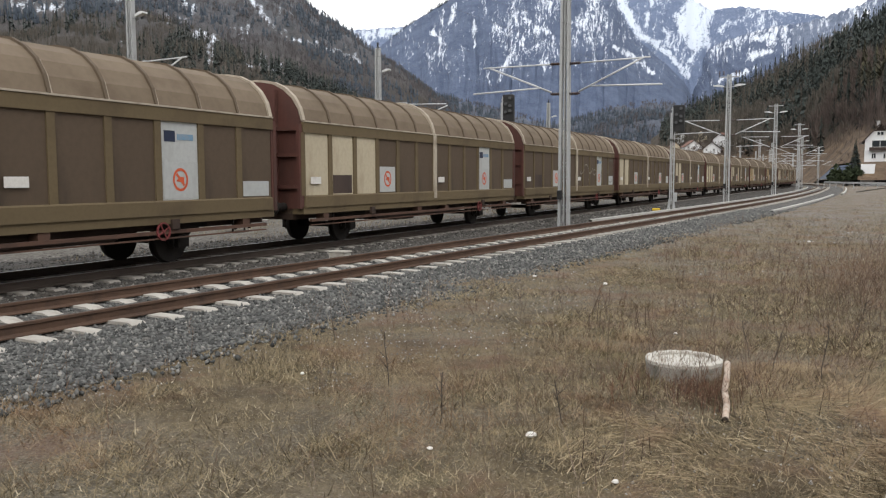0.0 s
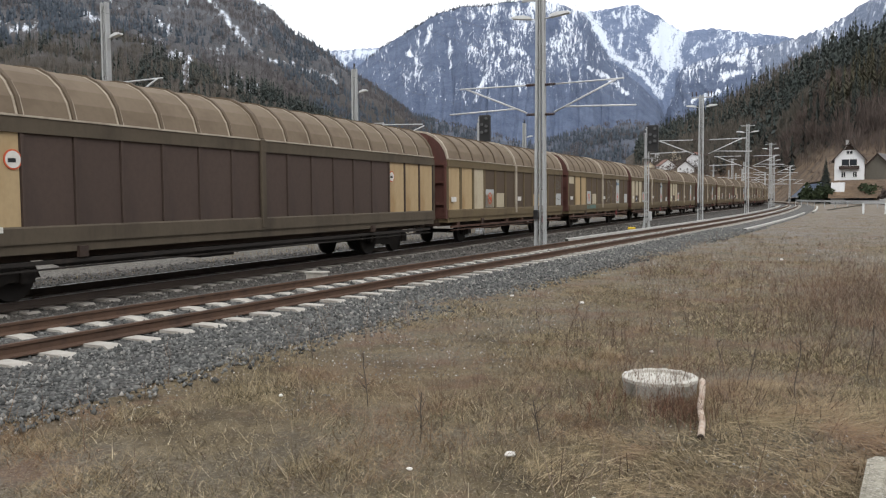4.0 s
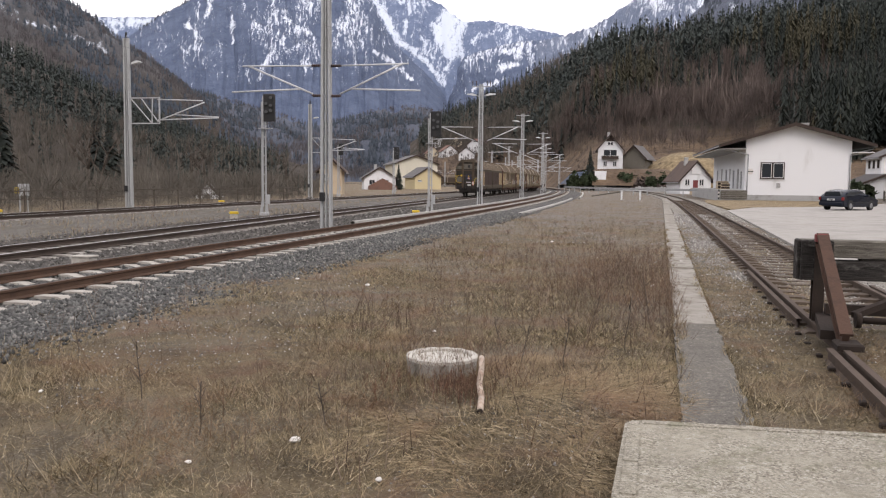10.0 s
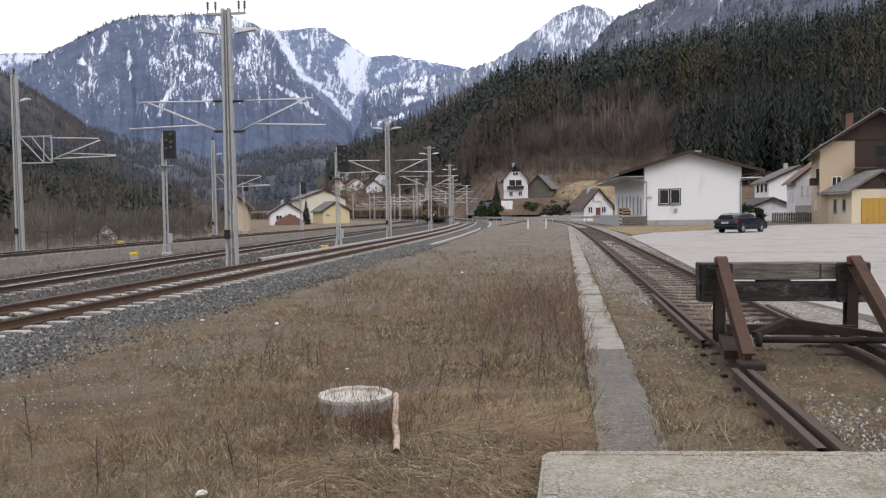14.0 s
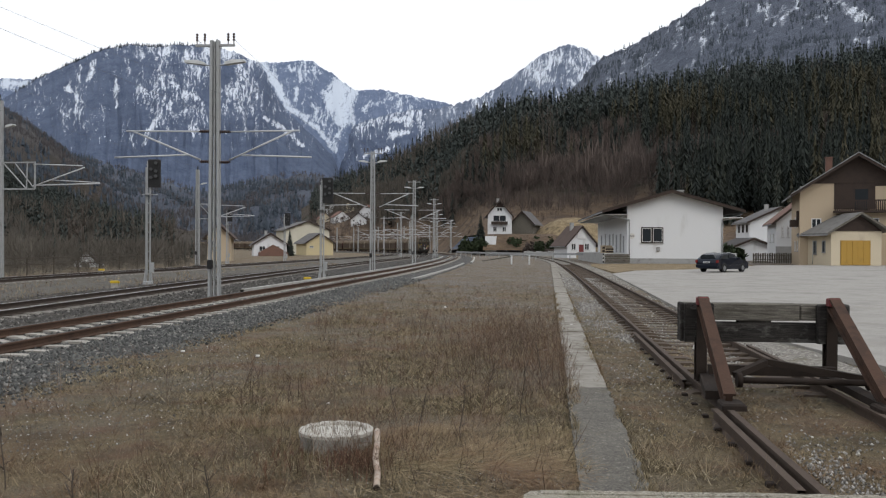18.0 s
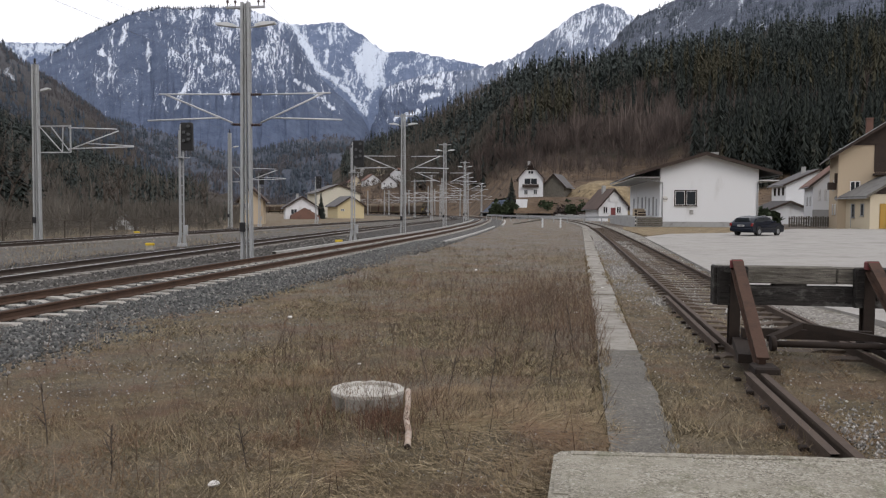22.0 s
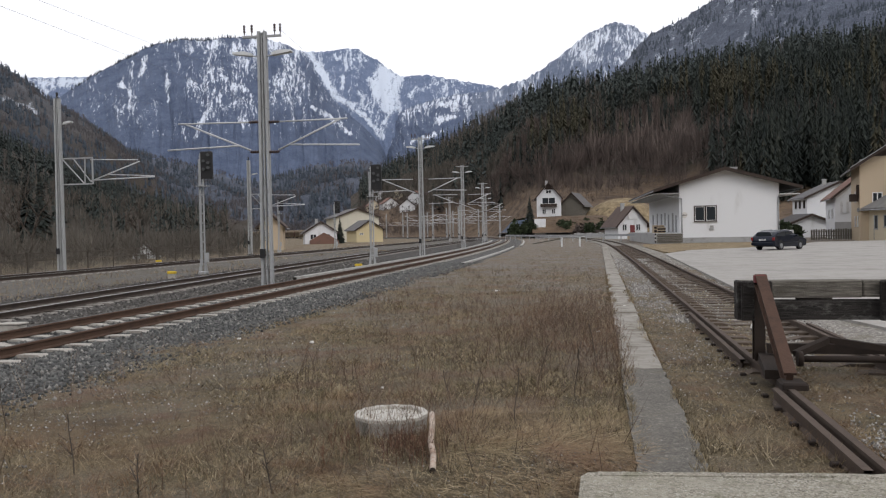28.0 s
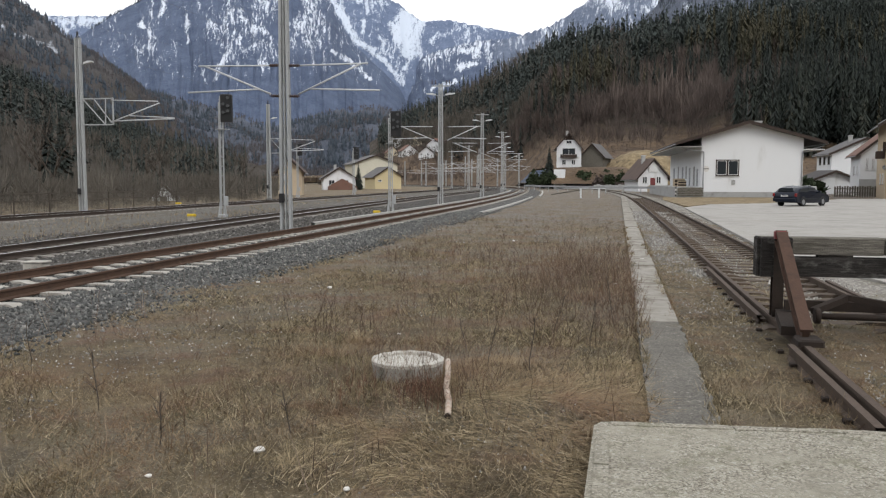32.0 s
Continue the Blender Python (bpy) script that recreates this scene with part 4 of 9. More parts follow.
FRONT_SNOW = [(-24.5, 10.0, -24.0, 9.5, 0.24, 0.9), (-24.0, 9.5, -24.1, 8.5, 0.2, 1), (-22.85, 11.8, -23.3, 10.5, 0.2, 0.8), (-20.5, 12.8, -20.1, 12.3, 0.32, 0.85),
              (-21.7, 10.6, -21.5, 9.0, 0.16, 0.8), (-17.2, 12.5, -17.1, 11.95, 0.28, 0.8), (-20.0, 6.6, -19.15, 8.4, 0.2, 0.9), (-19.15, 8.4, -18.8, 8.8, 0.16, 0.7),
              (-20.8, 7.3, -20.6, 6.5, 0.12, 0.7), (-17.2, 9.0, -16.6, 7.7, 0.48, 0.5), (-18.7, 11.1, -17.8, 10.4, 0.2, 0.8), (-17.8, 10.4, -16.5, 9.8, 0.2, 0.7),
              (-13.85, 12.0, -13.7, 11.0, 0.36, 0.65), (-12.1, 8.7, -10.8, 8.0, 0.2, 0.8), (-10.8, 8.0, -9.6, 7.0, 0.2, 0.6), (-18.3, 9.7, -18.15, 9.0, 0.12, 0.8),
              (-23.8, 11.3, -23.8, 10.4, 0.16, 0.7), (-16.3, 13.0, -14.6, 12.9, 0.36, 0.7), (-16.6, 10.1, -16.1, 9.4, 0.24, 0.5)]
BACK_SNOW = [(-12.3, 12.5, -11.6, 11.5, 0.36, 1), (-11.6, 11.5, -11.1, 10.55, 0.28, 1), (-11.1, 10.55, -10.45, 9.6, 0.28, 1), (-10.45, 9.6, -9.3, 8.8, 0.28, 1),
             (-9.3, 8.8, -8.3, 7.95, 0.24, 1), (-8.3, 7.95, -7.3, 6.8, 0.24, 1), (-7.0, 10.85, -7.35, 9.9, 0.7, 1.3), (-7.35, 9.9, -6.7, 8.9, 0.6, 1.3),
             (-8.05, 10.6, -7.1, 8.7, 0.36, 1), (-6.0, 10.7, -6.7, 8.75, 0.48, 1), (-6.8, 8.75, -7.4, 6.9, 0.44, 0.55), (-10.8, 12.1, -8.5, 11.9, 0.28, 0.6),
             (-10.05, 10.8, -10.0, 10.1, 0.24, 0.9), (-5.4, 9.55, -2.8, 10.7, 0.36, 0.55), (-9.1, 10.0, -7.9, 8.3, 0.56, 0.45), (-3.0, 10.6, -1.2, 10.3, 0.24, 0.5),
             (-33.0, 10.2, -29.0, 9.6, 0.7, 0.8), (-29.0, 9.9, -26.0, 9.9, 0.5, 0.85)]
SPUR_SNOW = [(-3.2, 8.9, -2.2, 8.85, 0.2, 0.9), (-3.35, 7.7, -2.4, 8.0, 0.28, 0.8), (-5.2, 6.35, -3.6, 6.8, 0.24, 0.6), (-6.9, 7.0, -6.6, 6.9, 0.16, 0.8),
             (-5.0, 8.75, -3.4, 9.1, 0.2, 0.5), (-5.8, 8.2, -4.6, 8.6, 0.16, 0.5)]
SIDE_SNOW = [(-37.9, 13.1, -37.2, 12.5, 0.24, 1), (-37.2, 12.5, -36.4, 11.5, 0.24, 1), (-36.4, 11.5, -35.7, 10.7, 0.24, 1), (-35.7, 10.7, -34.8, 9.8, 0.24, 1),
             (-34.8, 9.8, -34.1, 9.4, 0.24, 0.9), (-34.1, 9.4, -32.1, 9.0, 0.28, 0.6), (-32.1, 9.0, -30.6, 8.5, 0.28, 0.65), (-30.6, 8.5, -29.4, 7.9, 0.24, 0.7),
             (-42.3, 10.5, -40.8, 10.2, 0.36, 0.75), (-40.3, 9.5, -39.0, 9.2, 0.44, 0.75), (-39.5, 9.0, -39.5, 7.8, 0.44, 0.65), (-38.2, 10.1, -37.0, 9.7, 0.32, 0.5),
             (-37.3, 7.6, -34.7, 7.7, 0.36, 0.45), (-35.7, 7.4, -34.9, 7.2, 0.32, 0.55), (-33.7, 6.4, -33.5, 6.3, 0.24, 0.6), (-37.5, 8.6, -35.7, 8.3, 0.32, 0.4),
             (-41.5, 11.8, -40.7, 11.2, 0.4, 0.7), (-46.1, 11.75, -44.6, 11.3, 0.4, 0.7), (-51.0, 10.5, -48.5, 10.6, 0.6, 0.6)]
SIDE = (6.0, 18.0, -0.75, [(*k[:5], k[5] * 0.62) for k in SIDE_SNOW])

FRONT = [(-31, 6.2), (-29.46, 7.8), (-28.24, 8.9), (-27.31, 9.6), (-26.36, 10.3), (-24.99, 11.1), (-22.67, 12.45), (-20.79, 12.99), (-19.57, 12.95), (-17.43, 13.25), (-15.3, 13.2), (-14.13, 13.02), (-13.28, 12.7), (-12.53, 12.4), (-12.04, 11.75), (-11.59, 10.8), (-11.14, 10.0), (-10.61, 9.2), (-9.61, 8.3), (-8.53, 7.4), (-7.56, 6.4), (-6.98, 5.4), (-6.2, 4.3)]
BACK = [(-42, 14.5), (-36.5, 14.1), (-34.6, 13.0), (-33.5, 12.4), (-32.87, 11.7), (-32.6, 11.0), (-32.1, 10.2), (-30.28, 10.05), (-28.47, 10.17), (-26.6, 10.34), (-22, 10.6), (-16, 11.8), (-12.5, 12.45), (-10.8, 12.5), (-9.39, 12.69), (-8.9, 12.7), (-8.4, 12.35), (-7.5, 11.9), (-6.88, 11.4), (-5.89, 10.83), (-4.2, 10.9), (-3.33, 10.75), (-0.95, 10.31), (0.83, 9.93), (3.01, 9.15), (6.16, 7.57)]
SPUR = [(-7.96, 5.4), (-7.29, 6.7), (-6.66, 7.85), (-6.11, 8.4), (-5.0, 8.85), (-3.42, 9.25), (-1.83, 9.6), (0.15, 9.65), (2.14, 9.4), (4.12, 8.6), (6.2, 7.4)]
PEAK = [(-0.95, 9.35), (0.83, 9.89), (2.61, 10.38), (3.8, 10.94), (5.17, 11.87), (6.15, 12.6), (7.52, 13.42), (8.68, 13.86), (10.03, 13.59), (11.18, 12.88), (13.45, 11.89), (16.05, 10.29)]
RIGHT_HIGH = [(8.5, 10.2), (11.18, 12.88), (13.45, 13.72), (15.3, 14.68), (17.48, 15.75), (20.66, 17.0), (24.69, 17.84), (28.42, 18.24), (45, 17.94), (80, 15)]
RIGHT_WOODS = [(-9.6, 2.6), (-7.27, 4.2), (-5.31, 5.0), (-3.33, 6.0), (-0.95, 7.2), (1.82, 8.4), (4.59, 9.2), (8.5, 9.4), (12.33, 9.8), (16.05, 10.3), (19.63, 11.0), (23.07, 10.9), (26.33, 11.3), (28.45, 11.5), (35.07, 11.6), (80, 9)]
LEFT_SIDE = [(-100, 12), (-70, 15), (-51.56, 15.53), (-41.85, 14.6), (-34.66, 12.95), (-33.65, 12.55), (-32.58, 11.24), (-31.27, 10.62), (-30.22, 10.04), (-28.8, 8.76), (-27.0, 7.54), (-25.52, 6.64), (-23.66, 5.16), (-21.76, 3.65), (-19.45, 1.91), (-16.32, 0.73)]
FOOTHILL = [(-40, 6.4), (-30, 6.2), (-26, 6.0), (-22, 5.2), (-19, 4.4), (-16.5, 3.6), (-14.5, 3.9), (-12, 4.7), (-9.5, 5.0), (-7, 4.6), (-4.5, 5.3), (-2, 5.8), (2, 5.0)]

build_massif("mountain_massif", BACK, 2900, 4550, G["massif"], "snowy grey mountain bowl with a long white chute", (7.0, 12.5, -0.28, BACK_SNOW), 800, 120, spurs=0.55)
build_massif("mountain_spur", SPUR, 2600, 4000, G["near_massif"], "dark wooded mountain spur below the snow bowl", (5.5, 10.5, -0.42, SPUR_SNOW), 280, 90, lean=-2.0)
build_massif("mountain_face", FRONT, 2000, 3600, G["near_massif"], "dark wooded mountain face tinted blue for haze, with thin snow streaks", (6.5, 12.5, -0.42, [(*k[:5], k[5] * 0.78) for k in FRONT_SNOW]), 640, 150)
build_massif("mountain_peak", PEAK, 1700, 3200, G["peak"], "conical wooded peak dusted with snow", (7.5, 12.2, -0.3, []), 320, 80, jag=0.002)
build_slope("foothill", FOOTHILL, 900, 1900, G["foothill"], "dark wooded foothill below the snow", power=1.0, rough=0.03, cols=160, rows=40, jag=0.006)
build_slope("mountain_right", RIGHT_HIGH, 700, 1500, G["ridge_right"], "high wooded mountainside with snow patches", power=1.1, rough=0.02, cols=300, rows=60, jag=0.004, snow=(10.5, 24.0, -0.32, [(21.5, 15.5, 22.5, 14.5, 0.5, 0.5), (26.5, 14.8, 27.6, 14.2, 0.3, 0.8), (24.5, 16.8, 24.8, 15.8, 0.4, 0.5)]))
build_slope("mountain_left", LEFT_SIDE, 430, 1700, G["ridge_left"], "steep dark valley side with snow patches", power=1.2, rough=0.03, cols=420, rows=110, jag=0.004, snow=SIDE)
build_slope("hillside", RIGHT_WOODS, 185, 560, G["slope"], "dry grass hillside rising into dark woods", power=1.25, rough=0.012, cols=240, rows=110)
# the valley closes behind
build_slope("mountain_behind", [(78, 9), (120, 13), (180, 9), (230, 12), (262, 12)], 300, 1200, G["ridge_left"], "wooded valley side behind the station", cols=60, rows=10)


def cone_trees(name, places, mat, label, tiers=4, sides=8, slim=0.15):
    """Many far conifers in one mesh: stacked ragged cones."""
    rng = np.random.default_rng(5)
    verts, faces, k = [], [], 0
    for x, y, z, h in places:
        r = h * slim * rng.uniform(0.8, 1.2)
        for t in range(tiers):
            lo = h * (0.08 + 0.76 * t / tiers)
            hi = h * min(1.0, 0.5 + 0.62 * (t + 0.4) / tiers)
            rr = r * (1 - 0.75 * t / tiers)
            a = np.arange(sides) * 6.28318 / sides + rng.uniform(0, 6)
            jit = np.where(np.arange(sides) % 2, rng.uniform(0.3, 0.6, sides), rng.uniform(0.9, 1.45, sides))
            ring = np.stack([x + np.cos(a) * rr * jit, y + np.sin(a) * rr * jit, z + lo + rng.uniform(-0.07, 0.07, sides) * h], 1)
            verts.append(np.vstack([ring, [[x + rng.uniform(-0.02, 0.02) * h, y, z + hi]]]))
            faces += [(k + i, k + (i + 1) % sides, k + sides) for i in range(sides)]
            k += sides + 1
    return stuff(name, big_mesh(name, np.vstack(verts), faces, mat), label, "woods")


def bough_trees(name, places, mat, label, boughs=84, slim=0.15, seed=5):
    """Many conifers in one mesh: drooping ragged boughs round a stem, denser towards the foot."""
    rng = np.random.default_rng(seed)
    p = np.asarray(places)
    n, h = len(p), p[:, 3]
    girth, bend = slim * rng.uniform(0.7, 1.3, n), rng.uniform(0.7, 1.5, n)
    quads = []
    for k in range(boughs):
        t = 0.05 + 0.93 * ((k + rng.uniform(0, 1, n)) / boughs) ** 1.15
        a = rng.uniform(0, 6.283, n)
        r = h * girth * (1 - t) ** (1 / bend) * rng.uniform(0.55, 1.2, n) + 0.012 * h
        c, s = np.cos(a), np.sin(a)
        z = p[:, 2] + h * t
        inn = np.stack([p[:, 0] - c * r * 0.25, p[:, 1] - s * r * 0.25, z + 0.07 * h + 0.1 * r], 1)
        tip = np.stack([p[:, 0] + c * r, p[:, 1] + s * r, z - r * rng.uniform(0.2, 0.6, n)], 1)
        w = (9.5 * r + 0.6 * h) / (boughs + 10) * rng.uniform(0.7, 1.2, n)
        side = np.stack([-s * w, c * w, rng.uniform(-0.2, 0.2, n) * w], 1)
        mid = inn * 0.4 + tip * 0.6
        quads.append(np.stack([inn, mid + side, tip, mid - side], 1))
    v = np.concatenate(quads).reshape(-1, 3)
    return stuff(name, big_mesh(name, v, np.arange(len(v)).reshape(-1, 4), mat), label, "woods")


def crown_trees(name, places, mat, label, twigs=30, thick=1.0, seed=7, spread=1.0):
    """Many bare broad-leaved trees in one mesh: a slim trunk and a rounded crown of fine twigs."""
    rng = np.random.default_rng(seed)
    p = np.asarray(places)
    n, h = len(p), p[:, 3]
    wide, tall = rng.uniform(0.18, 0.34, n) * spread, rng.uniform(0.32, 0.44, n)
    parts = []
    for t in range(twigs + 1):
        b = rng.uniform(0, 6.283, n)
        if t == 0:
            base, tip = p[:, :3], p[:, :3] + np.stack([0.03 * h * np.cos(b), 0.03 * h * np.sin(b), h * 0.9], 1)
            w = h * 0.012 * thick
        else:
            d = rng.normal(size=(n, 3))
            d /= np.linalg.norm(d, axis=1)[:, None]
            d[:, 2] = np.where(d[:, 2] < -0.3, -d[:, 2], d[:, 2])
            out = rng.uniform(0.5, 1.06, n)[:, None] * d * np.stack([wide * h, wide * h, tall * h], 1)
            tip = p[:, :3] + out + np.stack([0 * h, 0 * h, h * 0.57], 1)
            start = rng.uniform(0.1, 0.55, n)
            base = p[:, :3] + out * start[:, None] * 0.7 + np.stack([0 * h, 0 * h, h * (0.28 + 0.3 * start)], 1)
            w = h * rng.uniform(0.004, 0.010, n) * thick
        side = np.stack([np.cos(b) * w, np.sin(b) * w, rng.uniform(-0.5, 0.5, n) * w], 1)
        mid = base * 0.45 + tip * 0.55
        parts.append(np.stack([base, mid + side, tip, mid - side], 1))
    v = np.concatenate(parts).reshape(-1, 3)
    return stuff(name, big_mesh(name, v, np.arange(len(v)).reshape(-1, 4), mat), label, "woods")


def build_woods():
    rng = random.Random(3)
    dark, front, olive, haze, bare, dim, stems = [], [], [], [], [], [], []
    for _ in range(17000):
        az, u = rng.uniform(-9, 36), rng.uniform(0.02, 1.0) ** 0.75
        x, y, z = slope_point(RIGHT_WOODS, 185, 560, az, u, -0.5, 1.25, 0.012)
        edge = 0.17 + 0.10 * noise.noise((az * 0.2, 2.0, 0)) + (0.11 if 1 < az < 15 else 0.0) if az < 15 else 0.12 + 0.03 * noise.noise((az * 0.3, 2.0, 0))
        if u < edge or (-9.6 < az < -4.8 and u < 0.34) or rng.random() < 0.12:
            continue
        pick = 0.9 * noise.noise((x * 0.011, y * 0.011, 7.0)) + 0.5 * noise.noise((x * 0.05, y * 0.05, 1.0)) + (u - 0.45) * 0.5 + max(-0.1, min(az - 12, 6) * 0.05)
        if 7 < az < 14 and u < 0.62:
            pick -= 0.45
        if az < 3:
            pick -= 0.12
        pick += rng.uniform(-0.35, 0.35)
        if pick > 0.02:
            pale = noise.noise((x * 0.016, y * 0.016, 20.0)) + (0.25 if az > 15 and 0.45 < u < 0.9 else -0.1) + rng.uniform(-0.2, 0.2)
            (haze if y > 420 else olive if pale > 0.2 else front if y < 330 else dark).append((x, y, z - 0.5, rng.triangular(8, 25, 14) * (0.75 if u > 0.9 else 1)))
        else:
            (dim if y > 420 else bare).append((x, y, z - 0.5, rng.uniform(7, 16)))
            if 6 < az < 14 and rng.random() < 0.08:
                stems.append((x, y, z - 0.5, rng.uniform(14, 22)))
    bough_trees("conifer_wood", dark, G["needles"], "dense dark spruce wood on the hillside")
    bough_trees("conifer_wood", front, G["needles"], "tall dark spruces along the wood's lower edge", 120, 0.14, 8)
    # beyond 420 m paler materials take the place of haze in the air
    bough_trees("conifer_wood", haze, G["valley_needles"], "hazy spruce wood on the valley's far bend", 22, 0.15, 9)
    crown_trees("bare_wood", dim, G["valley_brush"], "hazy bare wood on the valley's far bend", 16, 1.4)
    bough_trees("pine_wood", olive, G["pine"], "olive-brown pines and larches among the spruces", 84, 0.2, 6)
    crown_trees("bare_wood", bare, G["brush"], "bare brown broad-leaved wood on the hillside", 34)
    crown_trees("tall_stems", stems, G["pale_bark"], "tall thin pale stems in the bare wood", 5, 1.1)
    con, near, low, bare = [], [], [], []
    spots = []
    for _ in range(19000):
        az, u = rng.uniform(-56, -18), rng.uniform(0.0, 1.0) ** 0.85
        spots.append((az, u, *slope_point(LEFT_SIDE, 430, 1700, az, u, -0.5, 1.2, 0.03)))
    white = snow_at(np.array([s[2:] for s in spots]), *SIDE)
    for (az, u, x, y, z), snow in zip(spots, white):
        if snow > 0.1:
            continue
        pick = 0.9 * noise.noise((x * 0.006, y * 0.006, 3.0)) + 0.5 * noise.noise((x * 0.03, y * 0.03, 5.0)) + rng.uniform(-0.3, 0.3) + (0.3 if -36 < az < -22 and 0.1 < u < 0.4 else -0.12)
        h = rng.uniform(9, 17) if u > 0.3 else rng.uniform(10, 19)
        (near if pick > 0.0 and u < 0.35 else con if pick > 0.05 else low if u < 0.35 else bare).append((x, y, z - 1, h))
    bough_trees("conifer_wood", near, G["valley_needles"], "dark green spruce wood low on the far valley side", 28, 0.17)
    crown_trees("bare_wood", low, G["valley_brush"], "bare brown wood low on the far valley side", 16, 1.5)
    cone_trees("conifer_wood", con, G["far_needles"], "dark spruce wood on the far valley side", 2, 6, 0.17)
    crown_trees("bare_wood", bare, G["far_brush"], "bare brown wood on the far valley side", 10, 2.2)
    # woods on the foothill and on the high slope, crests included
    con, bare = [], []
    for _ in range(9000):
        az, u = rng.uniform(-27, 1), rng.uniform(0.0, 1.0)
        x, y, z = slope_point(FOOTHILL, 900, 1900, az, u, -0.5, 1.0, 0.03)
        pick = noise.noise((x * 0.004, y * 0.004, 6.0)) + 0.5 * noise.noise((x * 0.02, y * 0.02, 5.0)) + rng.uniform(-0.3, 0.3) + (u - 0.5) * 0.5
        (con if pick > 0.05 else bare).append((x, y, z - 1, rng.uniform(10, 19)))
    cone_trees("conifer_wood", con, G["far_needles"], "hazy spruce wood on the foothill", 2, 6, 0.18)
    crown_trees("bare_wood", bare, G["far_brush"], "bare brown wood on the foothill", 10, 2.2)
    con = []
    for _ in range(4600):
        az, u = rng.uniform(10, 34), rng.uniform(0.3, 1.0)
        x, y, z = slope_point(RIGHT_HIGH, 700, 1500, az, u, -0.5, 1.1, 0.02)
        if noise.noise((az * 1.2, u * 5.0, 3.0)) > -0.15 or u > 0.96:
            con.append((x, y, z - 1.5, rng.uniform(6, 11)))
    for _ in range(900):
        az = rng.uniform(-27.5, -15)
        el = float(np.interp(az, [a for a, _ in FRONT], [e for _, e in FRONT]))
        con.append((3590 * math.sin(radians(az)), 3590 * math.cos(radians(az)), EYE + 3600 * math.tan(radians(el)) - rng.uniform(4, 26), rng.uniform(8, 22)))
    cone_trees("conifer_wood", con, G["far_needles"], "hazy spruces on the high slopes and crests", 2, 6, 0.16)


build_woods()


# ---- masts, signals and wires ----
def mast_mesh(h, w0=0.36, w1=0.24, name="pole"):
    m = M()
    a, b = w0 / 2, w1 / 2
    for sx in (-1, 1):
        m.prism([(sx * a - 0.05, -0.3), (sx * a + 0.05, -0.3), (sx * b + 0.05, h), (sx * b - 0.05, h)], -0.10, 0.10, axis=1)
    m.box(-0.02, -0.085, -0.3, 0.02, 0.085, h - 0.05)
    for k in range(int(h / 0.55)):
        z = 0.4 + k * 0.55
        w = a + (b - a) * z / h
        m.bar((-w, -0.09, z), (w, -0.09, z + 0.4), 0.05, 0.012)
        m.bar((-w, 0.09, z + 0.4), (w, 0.09, z), 0.05, 0.012)
    return m


def cantilever(mast, side, reach, z0, h, mats=True):
    """A hinged bracket with its insulators and registration arm."""
    s = side
    part("bracket_tube", M().rod((s * 0.55, 0, z0 - 1.05), (s * reach, 0, z0 + 0.05), 0.036), G["alloy"], mast)
    part("stay_tube", M().rod((s * 0.62, 0, z0 + 0.02), (s * (reach + 0.25), 0, z0 + 0.05), 0.030), G["alloy"], mast)
    part("registration_arm", M().rod((s * 1.0, 0, z0 - 0.86), (s * (reach + 0.7), 0, z0 - 0.95), 0.032), G["alloy"], mast)
    for z, x in ((z0 + 0.02, 0.4), (z0 - 1.12, 0.36)):
        m = M()
        for k in range(5):
            m.rod((s * (x - 0.2 + k * 0.08), 0, z), (s * (x - 0.16 + k * 0.08), 0, z), 0.06, n=8)
        m.rod((s * (x - 0.25), 0, z), (s * (x + 0.24), 0, z), 0.025)
        part("insulator", m, G["insulator"], mast, "ribbed brown insulator")


def lamp_arm(mast, side, z, reach=0.95):
    s = side
    part("lamp_arm", M().rod((0, 0, z), (s * 0.45, 0, z + 0.05), 0.025), G["mast"], mast)
    m = M()
    m.prism([(s * 0.4, z + 0.03), (s * (reach + 0.2), z + 0.13), (s * (reach + 0.2), z + 0.2), (s * 0.7, z + 0.22), (s * 0.4, z + 0.13)], -0.13, 0.13, axis=1)
    part("lamp_head", m, G["lamp_white"], mast, "pale grey lamp housing")


def build_mast(x, y, turn, h, label, both=True, lamps=True, crossarm=True, reach=3.0, arm_side=1):
    mast = thing("catenary_mast", pose(x, y, -0.1, 0, 0, turn), label, "mast", "catenary masts")
    part("pole", mast_mesh(h), G["mast"], mast)
    part("footing", M().box(-0.34, -0.28, -0.4, 0.34, 0.28, -0.09, 0.03), G["ballast"], mast, "footing sunk in the ballast")
    z0 = h - 3.45
    for s in (() if both is None else (-1, 1) if both else (arm_side,)):
        cantilever(mast, s, reach if s > 0 else reach + 0.2, z0 if s > 0 else z0 + 0.02, h)
    if lamps:
        for s in (-1, 1):
            lamp_arm(mast, s, h - 0.95)
    if crossarm:
        part("crossarm", M().box(-0.75, -0.05, h - 0.22, 0.75, 0.05, h - 0.14), G["mast"], mast)
        for u in (-0.7, -0.4, 0.5, 0.72):
            m = M().rod((u, 0, h - 0.14), (u, 0, h + 0.28), 0.02)
            for k in range(3):
                m.rod((u, 0, h + 0.0 + k * 0.1), (u, 0, h + 0.06 + k * 0.1), 0.05)
            part("insulator", m, G["insulator"], mast, "upright brown insulator")
    part("switch_box", M().box(-0.22, -0.22, 0.95, -0.02, -0.10, 1.3, 0.02), G["dark_metal"], mast, "black switch box")
    return mast


